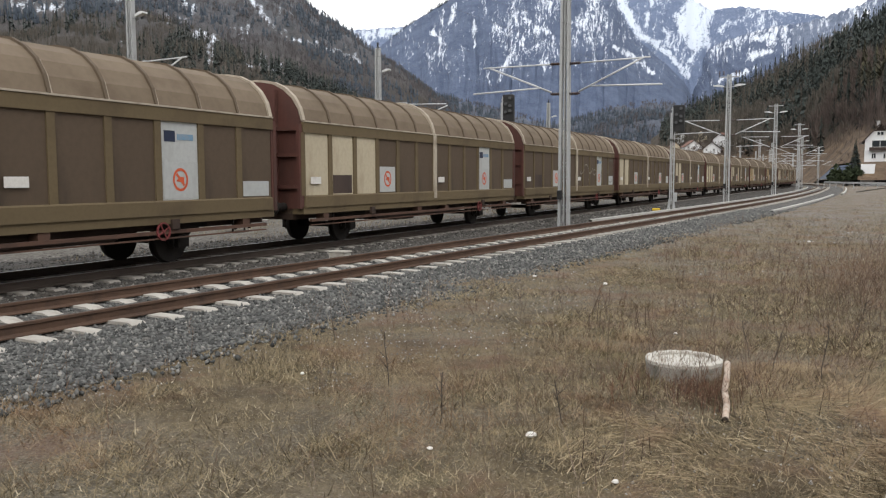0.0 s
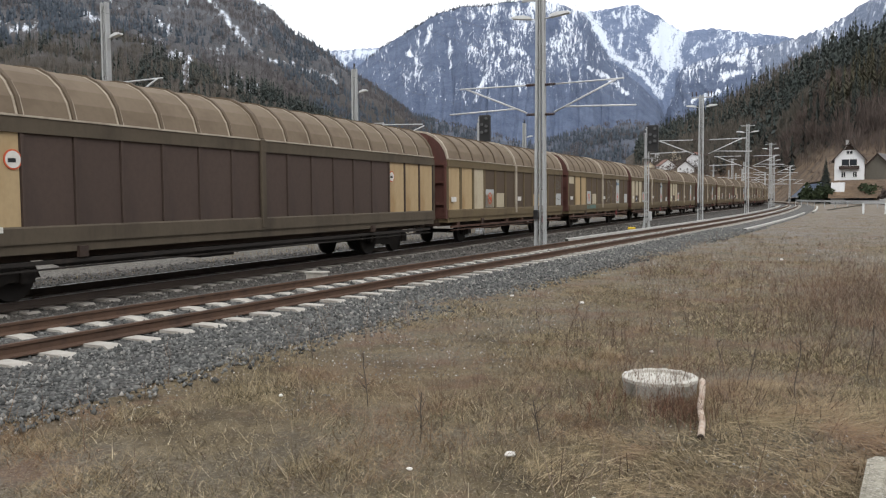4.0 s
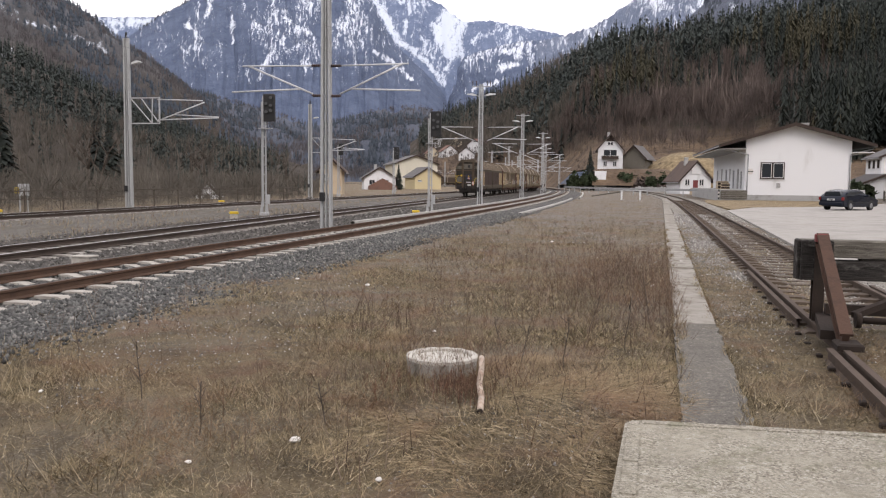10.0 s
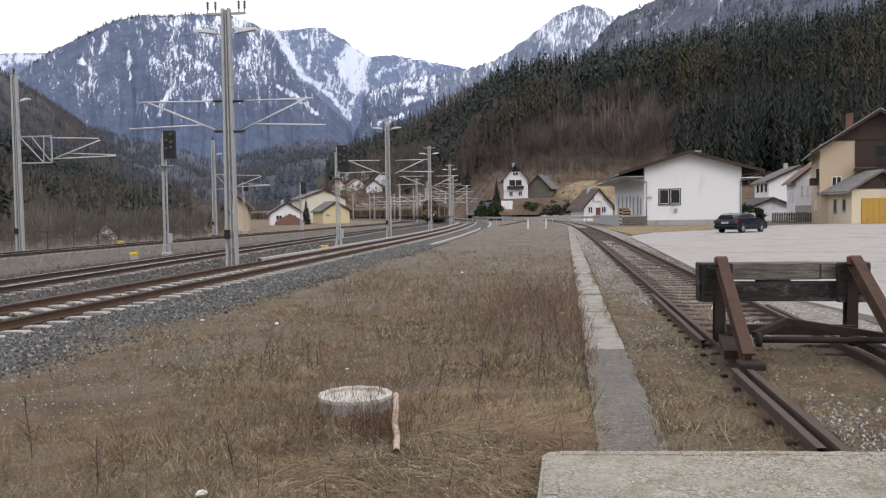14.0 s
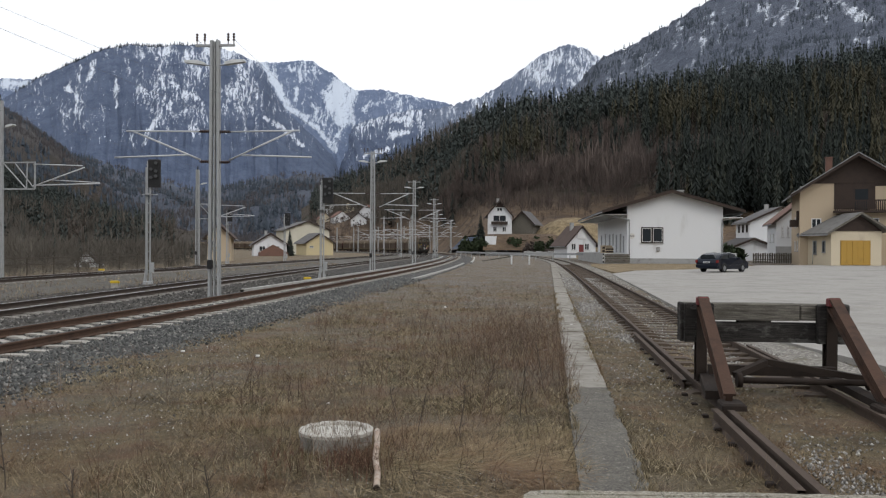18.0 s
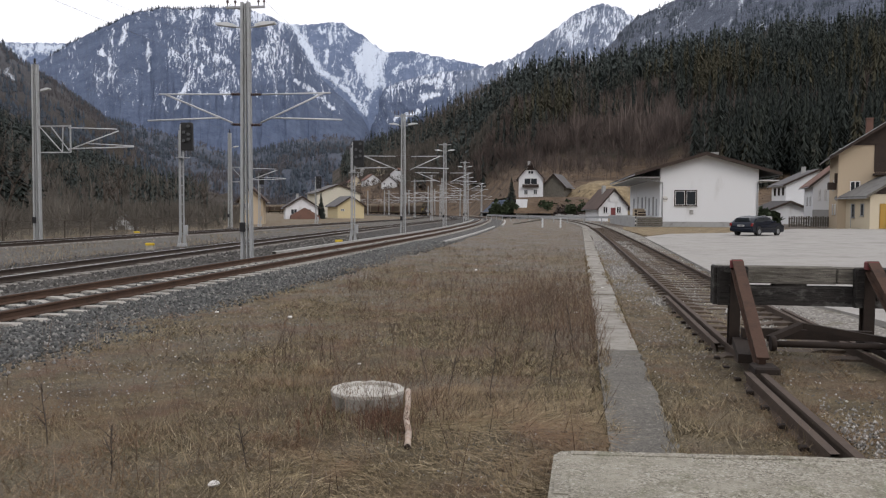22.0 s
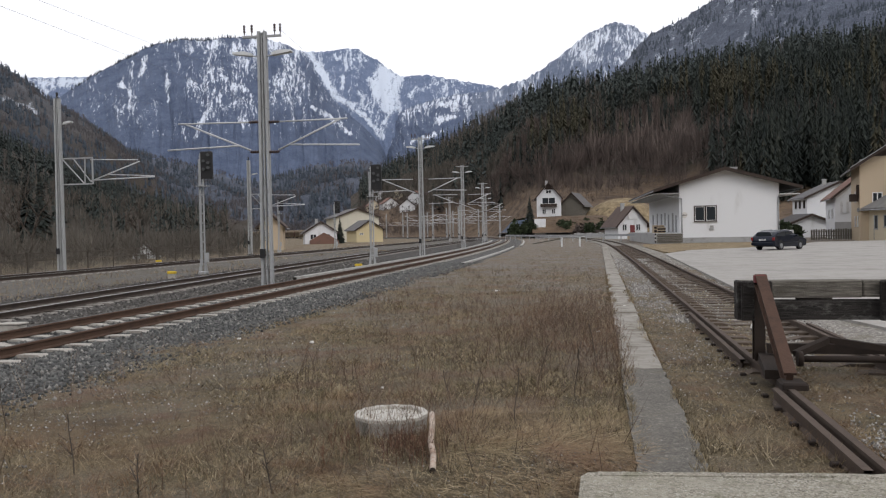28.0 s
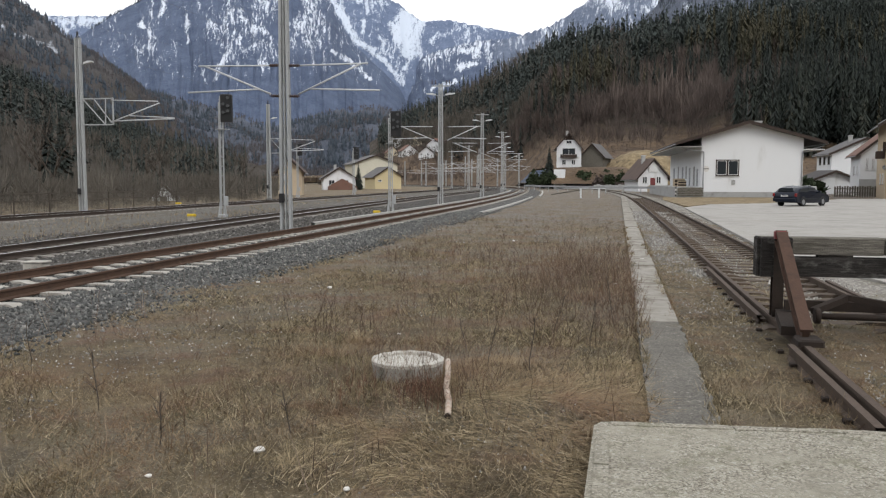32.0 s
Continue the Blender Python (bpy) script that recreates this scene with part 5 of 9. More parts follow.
def build_signal(x, y, turn, h, label):
    sig = thing("railway_signal", pose(x, y, -0.1, 0, 0, turn), label, "signal", "railway signals")
    m = M()
    for sx in (-1, 1):
        m.box(sx * 0.10 - 0.03, -0.05, 0.0, sx * 0.10 + 0.03, 0.05, h - 0.3)
    for k in range(int(h / 0.5)):
        m.box(-0.10, -0.03, 0.5 + k * 0.5, 0.10, 0.03, 0.56 + k * 0.5)
    part("lattice_post", m, G["mast"], sig)
    part("ladder", M().bar((0.0, -0.12, 0.3), (0.0, -0.12, h), 0.05, 0.03), G["mast"], sig)
    part("base_frame", M().box(-0.22, -0.2, -0.3, 0.22, 0.2, -0.02, 0.03).bar((-0.2, 0, -0.02), (-0.1, 0, 0.7), 0.06, 0.06).bar((0.2, 0, -0.02), (0.1, 0, 0.7), 0.06, 0.06), G["mast"], sig, "splayed steel foot")
    part("relay_box", M().box(0.10, -0.1, 0.45, 0.3, 0.1, 0.95, 0.02), G["mast"], sig, "small grey relay box")
    head = part("signal_head", M().box(0.0, -0.14, h - 1.35, 0.62, 0.14, h + 0.1, 0.04), G["dark_metal"], sig, "black signal screen")
    for u, z in ((0.45, h - 0.1), (0.2, h - 0.42), (0.45, h - 0.52), (0.45, h - 0.78), (0.2, h - 0.85)):
        part("lens_hood", M().rod((u, -0.13, z), (u, -0.27, z), 0.085, 0.085, 10), G["lens"], head, "hooded dark lens")
    part("platform", M().box(-0.2, -0.35, h - 1.75, 0.5, -0.05, h - 1.72), G["mast"], sig)
    return sig


def near_track_turn(y):
    return -math.degrees(LINE1.at(y)[2])


def build_line_gear():
    lab = "galvanised steel catenary mast with twin brackets, two lamps and insulators"
    for x, y, h in ((-8.46, 30.7, 9.55), (-5.4, 66, 9.55), (-2.9, 94, 9.5), (-0.8, 129, 9.5)):
        build_mast(x, y, near_track_turn(y) + 2, h, lab)
    # beside the far track: lattice outrigger masts
    mast = build_mast(-26.6, 27.1, -5, 10.2, "galvanised steel mast with tension wheels and weights by the far track", both=False, lamps=False, crossarm=False)
    lamp_arm(mast, 1, 8.65, 0.7)
    for u, z in ((0.75, 6.55), (1.0, 5.7)):
        wh = part("tension_wheel", M().rod((u, -0.03, z), (u, 0.03, z), 0.07, n=8), G["mast"], mast, "wire tension wheel")
        m = M()
        for i in range(16):
            a, b = 6.28318 * i / 16, 6.28318 * (i + 1) / 16
            m.bar((u + 0.28 * math.cos(a), 0, z + 0.28 * math.sin(a)), (u + 0.28 * math.cos(b), 0, z + 0.28 * math.sin(b)), 0.035, 0.04)
        part("rim", m, G["mast"], wh)
        part("rope", M().rod((u, 0, z), (2.9, 3.0, z - 0.25), 0.008, n=4), G["wire"], wh)
    for u in (0.62, 0.95):
        stack = part("weight_rod", M().rod((u, 0, 0.6), (u, 0, 5.7), 0.02, n=6), G["mast"], mast, "stacked tension weights on a rod")
        for k in range(12):
            part("weight", M().rod((u, 0, 1.9 + k * 0.12), (u, 0, 1.99 + k * 0.12), 0.14, n=10), G["gutter"], stack)
    for x, y, h in ((-24.9, 46.2, 10.0), (-24.6, 83, 9.6)):
        mast = build_mast(x, y, -5, h, "galvanised steel mast with a lattice outrigger by the far track", both=None, lamps=False, crossarm=False)
        z0 = h - 3.5
        for p, q, r in (((2.0, 0, z0 - 0.1), (4.9, 0, z0 - 0.2), 0.03), ((2.0, 0, z0 - 1.35), (5.0, 0, z0 - 0.3), 0.035), ((3.1, 0, z0 - 1.0), (5.9, 0, z0 - 1.15), 0.025), ((2.0, 0, z0 - 1.3), (5.9, 0, z0 - 1.2), 0.035)):
            part("bracket_tube", M().rod(p, q, r), G["alloy"], mast, "pale bracket tube")
        low = z0 - 1.5
        for p, q, r in (((0.1, 0, z0), (2.1, 0, z0), 0.07), ((0.1, 0, low), (2.1, 0, low), 0.07), ((2.1, 0, low), (2.1, 0, z0 + 0.05), 0.07), ((0.2, 0, z0), (1.6, 0, low), 0.05), ((0.9, 0, z0), (2.0, 0, low + 0.1), 0.05), ((1.6, 0, low), (1.65, 0, z0), 0.05)):
            part("outrigger_bar", M().bar(p, q, r, r), G["mast"], mast)
        lamp_arm(mast, 1, h - 1.55, 0.7)
        part("tip", M().rod((0, 0, h), (0, 0, h + 0.35), 0.06), G["dark_metal"], mast)
    # farther masts along the curve
    k = 0
    for s in range(158, 330, 30):
        for line, off in ((LINE2, -3.2), (LINE1, 4.0 if s > 200 else -3.4), (LINE3, -3.0)):
            x, y, h = line.at(s + 4 * (k % 3), off)
            build_mast(x, y, -math.degrees(h) + 4, 8.6 + 0.5 * (k % 2), "distant galvanised catenary mast on the curve", lamps=(k % 3 == 1), crossarm=(k % 2 == 0))
            k += 1
    build_signal(-15.1, 42.3, 2, 6.2, "black colour-light signal on a lattice post between the tracks")
    build_signal(-6.7, 46.6, 0, 5.65, "black colour-light signal seen from behind its screen beside the near track")
    build_signal(-26.0, 100, 0, 6.2, "smaller colour-light signal on a grey post by the far track")
    build_signal(-18.0, 95, 0, 5.6, "smaller colour-light signal on a grey post near the houses")
    # wires
    for line, off, name in ((LINE1, 0, "overhead_line"), (LINE2, 0, "overhead_line"), (LINE3, 0, "overhead_line")):
        w = thing(name, pose(0, 0, 0), "contact wire and catenary wire over the track", "overhead line")
        stops = [-20, 31, 66, 96, 130, 165, 200, 240, 280]
        low, high = [], []
        for a, b in zip(stops, stops[1:]):
            for k in range(8):
                x, y, _ = line.at(a + (b - a) * k / 8, off)
                low.append((x, y, 5.6))
                high.append((x, y, 5.85 + 3.6 * (k / 8 - 0.5) ** 2))
        contact, cat = M().tube(low, 0.003), M().tube(high, 0.0025)
        part("contact_wire", contact, G["wire"], w)
        part("catenary_wire", cat, G["wire"], w)
    w = thing("feeder_line", pose(0, 0, 0), "sagging feeder wires on the mast tops", "overhead line")
    for off in (-0.7, 0.72):
        tops = [(-8.46, 30.7, 9.5), (-5.4, 66, 9.5), (-2.9, 94, 9.45), (-0.8, 129, 9.4)]
        pts = []
        for (xa, ya, za), (xb, yb, zb) in zip(tops, tops[1:]):
            pts += [(xa + (xb - xa) * k / 8 + off, ya + (yb - ya) * k / 8, za + (zb - za) * k / 8 - 2.4 * (k / 8) * (1 - k / 8)) for k in range(8)]
        m = M().tube(pts, 0.005)
        part("wire", m, G["wire"], w)


build_line_gear()


# ---- the freight train ----
SECTION = [(1.44, 1.02), (1.47, 1.06), (1.47, 3.02), (1.43, 3.2), (1.34, 3.5), (1.16, 3.78), (0.90, 4.0), (0.58, 4.15), (0.25, 4.21), (0, 4.23)]


def roof_arc(grow=0.0):
    half = [(u + (grow if u else 0), w + grow * (0.3 if w < 3.3 else 1)) for u, w in SECTION[3:]]
    return half + [(-u, w) for u, w in reversed(half[:-1])]


CACHE = {}


def shared(key, make, mat):
    if key not in CACHE:
        CACHE[key] = make().mesh(key[0], mat)
    return CACHE[key]


def bogie_mesh():
    m = M()
    for s in (-1, 1):
        m.prism([(-1.25, 0.42), (-1.15, 0.62), (-0.5, 0.75), (0.5, 0.75), (1.15, 0.62), (1.25, 0.42), (0.6, 0.36), (0.3, 0.28), (-0.3, 0.28), (-0.6, 0.36)], s * 1.02 - 0.06, s * 1.02 + 0.06, axis=1)
        for a in (-0.95, 0.95):
            m.box(a - 0.14, s * 1.1 - 0.06, 0.34, a + 0.14, s * 1.1 + 0.06, 0.6, 0.02)
    m.box(-0.2, -1.1, 0.45, 0.2, 1.1, 0.8)
    return m


def axle_guard_mesh():
    m = M()
    for s in (1,):
        m.prism([(-0.75, 0.98), (-0.2, 0.5), (-0.18, 0.3), (0.18, 0.3), (0.2, 0.5), (0.75, 0.98)], s * 1.02 - 0.03, s * 1.02 + 0.03, axis=1)
        m.box(-0.16, s * 1.1 - 0.08, 0.34, 0.16, s * 1.1 + 0.08, 0.6, 0.03)
        m.bar((-0.75, s * 1.08, 0.78), (0.75, s * 1.08, 0.78), 0.09, 0.10)
        m.bar((-0.5, s * 1.08, 0.68), (0.5, s * 1.08, 0.68), 0.09, 0.10)
    return m


def wheel_mesh():
    m = M()
    for s in (-1, 1):
        m.rod((0, s * 0.68, 0), (0, s * 0.81, 0), 0.46, 0.45, 24)
        m.rod((0, s * 0.655, 0), (0, s * 0.68, 0), 0.485, 0.485, 24)
        m.rod((0, s * 0.80, 0), (0, s * 0.86, 0), 0.17, 0.13, 12)
    m.rod((0, -0.9, 0), (0, 0.9, 0), 0.08, n=10)
    return m


def end_wall_mesh():
    half = [(u - 0.03, w - 0.02) for u, w in SECTION]
    loop = half + [(-u, w) for u, w in reversed(half[:-1])]
    return M().prism(loop, -0.03, 0.03, axis=0)


def build_wagon(length, panels, colours, bogies, label, side_mat="w_olive", end_mat="w_red", extras=()):
    """A sliding-wall wagon along +y, seen from its right (+x) side; colours: a letter a panel from the rear."""
    w = thing("freight_wagon", pose(0, 0, 0), label, "freight wagon", "train of sliding-wall wagons")
    half = length / 2 - 0.62
    turn = pose(0, 0, 0, 0, 0, 90)
    roof = roof_arc()
    key = round(length, 2)
    part("roof", shared(("roof", key), lambda: M().prism([*roof, (-1.36, 3.18), (1.36, 3.18)], -half, half, axis=1, smooth=False), G["w_roof"]), None, w, "dusty brown arched roof")
    part("inner_wall", shared(("inner_wall", key), lambda: M().box(-1.38, -half + 0.02, 1.1, 1.38, half - 0.02, 3.17), G["w_dark"]), None, w)
    part("sill", shared(("sill", key, side_mat), lambda: M().box(-1.46, -half, 0.86, 1.46, half, 1.03).box(-1.5, -half + 0.05, 1.03, 1.5, half - 0.05, 1.33, 0.03), G[side_mat]), None, w, "ledge along the floor edge")
    part("upper_belt", shared(("upper_belt", key, side_mat), lambda: M().box(-1.475, -half, 2.9, 1.475, half, 3.16), G[side_mat]), None, w)
    part("gutter", shared(("gutter", key), lambda: M().box(1.45, -half, 3.165, 1.495, half, 3.2).box(-1.495, -half, 3.165, -1.45, half, 3.2), G["w_line"]), None, w, "pale worn roof edge")
    for s in (-1, 1):
        part("end_wall", shared(("end_wall", end_mat), lambda: end_wall_mesh(), G[end_mat]), None, w, "", pose(0, s * half, 0, 0, 0, 90))
        # end frame, buffers, coupling
        m = M()
        for a in (-0.62, 0.62):
            m.box(a - 0.11, 0.03, 1.0, a + 0.11, 0.17, 3.98)
        for z in (1.5, 2.3, 2.95):
            m.box(-1.38, 0.03, z, 1.38, 0.13, z + 0.09)
        m.box(-1.45, 0.03, 1.0, -1.36, 0.15, 3.1).box(1.36, 0.03, 1.0, 1.45, 0.15, 3.1)
        part("end_frame", shared(("end_frame", end_mat), lambda: m, G["w_frame" if end_mat == "w_soot" else "w_red"]), None, w, "", pose(0, s * half, 0, 0, 0, 0 if s > 0 else 180))
        for a in (-0.875, 0.875):
            mm = M().rod((0, 0, 0), (0, 0.42, 0), 0.10).rod((0, 0.40, 0), (0, 0.55, 0), 0.09, n=10)
            mm.rod((0, 0.53, 0), (0, 0.60, 0), 0.225, 0.225, 16)
            part("buffer", shared(("buffer", 1), lambda: mm, G["w_black"]), None, w, "", pose(a, s * half, 1.05, 0, 0, 0 if s > 0 else 180))
        part("coupling_hook", shared(("coupling_hook", 1), lambda: M().box(-0.06, 0, 0.95, 0.06, 0.4, 1.1, 0.02).rod((0, 0.3, 1.0), (0, 0.36, 0.5), 0.04), G["w_black"]), None, w, "", pose(0, s * half, 0, 0, 0, 0 if s > 0 else 180))
        part("roof_hoop", shared(("roof_hoop", side_mat), lambda: M().prism([*roof_arc(0.035), *reversed(roof_arc(-0.02))], -0.06, 0.06, axis=1), G["w_line" if side_mat == "w_olive" else "w_rib"]), None, w, "pale worn edge hoop", pose(0, s * (half - 0.05), 0))
    # roof ribs
    step = 2 * half / panels
    rib = shared(("roof_rib", 1), lambda: M().prism([*roof_arc(0.035), *reversed(roof_arc(-0.02))], -0.035, 0.035, axis=1), G["w_rib"])
    pale = shared(("roof_streak", 1), lambda: M().prism([*roof_arc(0.006)[:7], *reversed(roof_arc(-0.02)[:7])], -0.022, 0.022, axis=1), G["w_line"])
    for k in range(1, panels):
        part("roof_rib", rib, None, w, "", pose(0, -half + k * step, 0))
        part("roof_streak", pale, None, w, "", pose(0, -half + k * step + 0.062, 0))
        if side_mat != "w_olive":
            part("roof_streak", pale, None, w, "", pose(0, -half + k * step - 0.062, 0))
    # middle post
    part("middle_post", M().box(1.44, -0.09, 1.1, 1.53, 0.09, 3.2, 0.02), G["w_line" if side_mat == "w_olive" else "w_end"], w, "upright post between the two sliding walls")
    part("middle_post", M().box(-1.53, -0.09, 1.1, -1.44, 0.09, 3.2, 0.02), G["w_line" if side_mat == "w_olive" else "w_end"], w)
    part("middle_hoop", shared(("middle_hoop", side_mat), lambda: M().prism([*roof_arc(0.05), *reversed(roof_arc(-0.02))], -0.07, 0.07, axis=1), G["w_line" if side_mat == "w_olive" else "w_rib"]), None, w)
    # panels, with a rib between each
    rib_w = 0.085 if side_mat == "w_olive" else 0.03
    kinds = {"b": "w_brown", "d": "w_dark", "c": "w_cream", "g": "w_grey", "y": "w_beige", "o": "w_olive"}
    for k in range(panels):
        y0 = -half + k * step
        mat = G[kinds[colours[k % len(colours)]]]
        part("wall_panel", shared(("wall_panel", key, colours[k % len(colours)]), lambda: M().box(1.40, 0.05, 1.33, 1.425, step - 0.05, 2.9), mat), None, w, "", pose(0, y0, 0))
        part("wall_panel", shared(("wall_panel_b", key, "b"), lambda: M().box(-1.425, 0.05, 1.33, -1.40, step - 0.05, 2.9), G["w_brown"]), None, w, "", pose(0, y0, 0))
        part("wall_rib", shared(("wall_rib", key, side_mat), lambda: M().box(1.40, -rib_w, 1.33, 1.46, rib_w, 2.9), G["w_olive" if side_mat == "w_olive" else "w_dark"]), None, w, "", pose(0, y0, 0))
    # underframe
    part("underframe", shared(("underframe", key), lambda: M().box(-1.1, -half, 0.72, 1.1, half, 1.0), G["w_under"]), None, w)
    mid = half - 3.4
    m = M()
    for s in (-1, 1):
        m.prism([(-mid, 0.94), (mid, 0.94), (mid - 1.0, 0.55), (-mid + 1.0, 0.55)], s * 0.95 - 0.03, s * 0.95 + 0.03, axis=0)
    m.box(-0.9, -1.6, 0.45, 0.9, -0.4, 0.92, 0.03).rod((0, 0.6, 0.65), (0, 2.0, 0.65), 0.22, n=12)
    part("truss", shared(("truss", key), lambda: m, G["w_under" if side_mat == "w_olive" else "w_black"]), None, w, "trussed side girder and brake gear")
    part("foot_rail", shared(("foot_rail", key), lambda: M().box(1.40, -half + 0.3, 0.66, 1.47, half - 0.3, 0.73).box(1.42, -half + 0.3, 0.56, 1.46, half - 0.3, 0.59), G["w_guide" if side_mat == "w_olive" else "w_black"]), None, w)
    wheel = shared(("wheelset", 1), wheel_mesh, G["w_black"])
    if bogies:
        for s in (-1, 1):
            b = part("bogie", shared(("bogie", 1), bogie_mesh, G["w_black"]), None, w, "two-axle bogie", pose(0, s * (half - 2.6), 0, 0, 0, 90))
            for a in (-0.9, 0.9):
                part("wheelset", wheel, None, b, "", pose(a, 0, 0.46))
    else:
        for s in (-1, 1):
            b = part("axle_guard", shared(("axle_guard", 1), axle_guard_mesh, G["w_black"]), None, w, "leaf spring and axle guard", pose(0, s * (half - 2.7), 0, 0, 0, -90))
            part("axle_guard", shared(("axle_guard", 1), axle_guard_mesh, G["w_black"]), None, w, "leaf spring and axle guard", pose(0, s * (half - 2.7), 0, 0, 0, 90))
            part("wheelset", wheel, None, b, "", pose(0, 0, 0.46))
    # side steps and the short lever box
    for y0 in (-half + 1.2, half - 1.2):
        part("step", M().box(1.2, y0 - 0.25, 0.55, 1.45, y0 + 0.25, 0.58).bar((1.38, y0 - 0.2, 0.56), (1.38, y0 - 0.2, 1.0), 0.03, 0.03).bar((1.38, y0 + 0.2, 0.56), (1.38, y0 + 0.2, 1.0), 0.03, 0.03), G["w_black"], w)
    for y0 in (-half * 0.55, half * 0.55):
        part("door_catch", M().box(1.45, y0 - 0.1, 0.75, 1.52, y0 + 0.1, 0.95), G["w_under"], w)
    return w


def build_train():
    wagons = []
    brown = "brown sliding-wall freight wagon with an arched ribbed roof and pale panels"
    last = build_wagon(20.9, 18, "yyyddddddddddddyyy", True, "beige and dark brown sliding-wall freight wagon at the train's end", side_mat="w_end", end_mat="w_soot")
    wagons.append((last, 20.9))
    dress_last(last, -(20.9 / 2 - 0.62))
    looks = ["yycbbbbbbbbb", "byybbbbbbgbb", "cccbbbbbbgbb", "cccbbbbbbgbb", "bbbbbbbbbgbb", "ccbbbbbbbbbb", "bccbbbbbbgbb", "cccbbbbbbbbb", "ccbbcbbbbgbb"]
    for k in range(19):
        w = build_wagon(15.8, 12, looks[k % len(looks)], False, brown)
        half = 15.8 / 2 - 0.62
        for j in (3, 9):
            y0 = -half + (j + 0.5) * (2 * half / 12)
            part("notice", M().box(1.425, y0 - 0.45, 1.36, 1.43, y0 + 0.45, 2.1), G["w_grey"], w, "pale grey notice panel")
            sign_on_side(w, y0, 1.74)
        patches = {0: ((3, 1.36, 1.9, "w_cream"), (4, 1.36, 1.95, "w_cream"), (8, 1.36, 1.9, "w_beige"), (11, 1.36, 1.95, "w_grey")),
                   1: ((0, 2.5, 2.88, "w_cream"), (4, 1.36, 1.95, "w_cream"), (11, 1.36, 1.95, "w_grey")),
                   2: ((1, 1.36, 1.85, "w_dark"), (11, 1.36, 1.7, "w_grey")),
                   3: ((1, 1.36, 1.85, "w_dark"), (11, 1.36, 1.7, "w_grey"))}.get(k, ((11, 1.36, 1.85, "w_grey"), (4 if k % 2 else 1, 1.36, 1.9, "w_dark")))
        for j, z0, z1, mat in patches:
            y0 = -half + (j + 0.5) * (2 * half / 12)
            part("patch_panel", M().box(1.425, y0 - 0.46, z0, 1.43, y0 + 0.46, z1), G[mat], w, "repainted patch of a panel")
        if k == 1:
            part("paint_smear", M().box(1.502, -half + 3.6, 1.08, 1.506, -half + 5.6, 1.3), G["teal"], w, "faded teal paint smear")
        if k == 2:
            y0 = -half + 1.42 * (2 * half / 12)
            part("sticker", M().box(1.431, y0 - 0.14, 1.42, 1.436, y0 + 0.16, 1.74), G["sign_blue"], w, "small dark blue sticker")
            part("sticker_face", M().box(1.4365, y0 - 0.08, 1.5, 1.438, y0 + 0.12, 1.68), G["plate"], w)
        if looks[k % len(looks)][9] == "g":
            y0 = -half + 9.5 * (2 * half / 12)
            part("logo_block", M().box(1.4262, y0 - 0.42, 2.5, 1.432, y0 - 0.12, 2.72), G["sign_blue"], w, "dark blue logo block")
            part("logo_bar", M().box(1.4262, y0 - 0.06, 2.54, 1.432, y0 + 0.4, 2.66), G["sky_print"], w, "pale blue lettering bar")
        if k % 3 == 1:
            graffiti(w, half - 6.6, 3.8, k, "w_scrawl", 0.032)
        if k % 4 == 0:
            graffiti(w, half - 1.3, 0.9, k + 50, "w_guard")
        for j in (0, 6):
            yj = -half + (j + 0.15) * (2 * half / 12)
            part("label_plate", M().box(1.47, yj + 0.1, 1.62, 1.478, yj + 0.55, 1.8), G["sign_white"], w, "small pale label")
        for yj in (-half + 1.0, half - 1.0, -1.0, 1.0):
            part("guide_bracket", M().box(1.2, yj - 0.12, 0.66, 1.44, yj + 0.12, 0.9), G["w_guide"], w)
        m = M()
        for i in range(14):
            a, b = 6.28318 * i / 14, 6.28318 * (i + 1) / 14
            m.bar((1.49, half - 3.6 + 0.17 * math.cos(a), 0.72 + 0.17 * math.sin(a)), (1.49, half - 3.6 + 0.17 * math.cos(b), 0.72 + 0.17 * math.sin(b)), 0.03, 0.03)
        for i in range(4):
            a = 1.5708 * i + 0.5
            m.bar((1.49, half - 3.6, 0.72), (1.49, half - 3.6 + 0.17 * math.cos(a), 0.72 + 0.17 * math.sin(a)), 0.02, 0.02)
        m.rod((1.4, half - 3.6, 0.72), (1.51, half - 3.6, 0.72), 0.03)
        part("hand_wheel", m, G["red_paint"], w, "small red spoked hand wheel")
        wagons.append((w, 15.8))
    return wagons


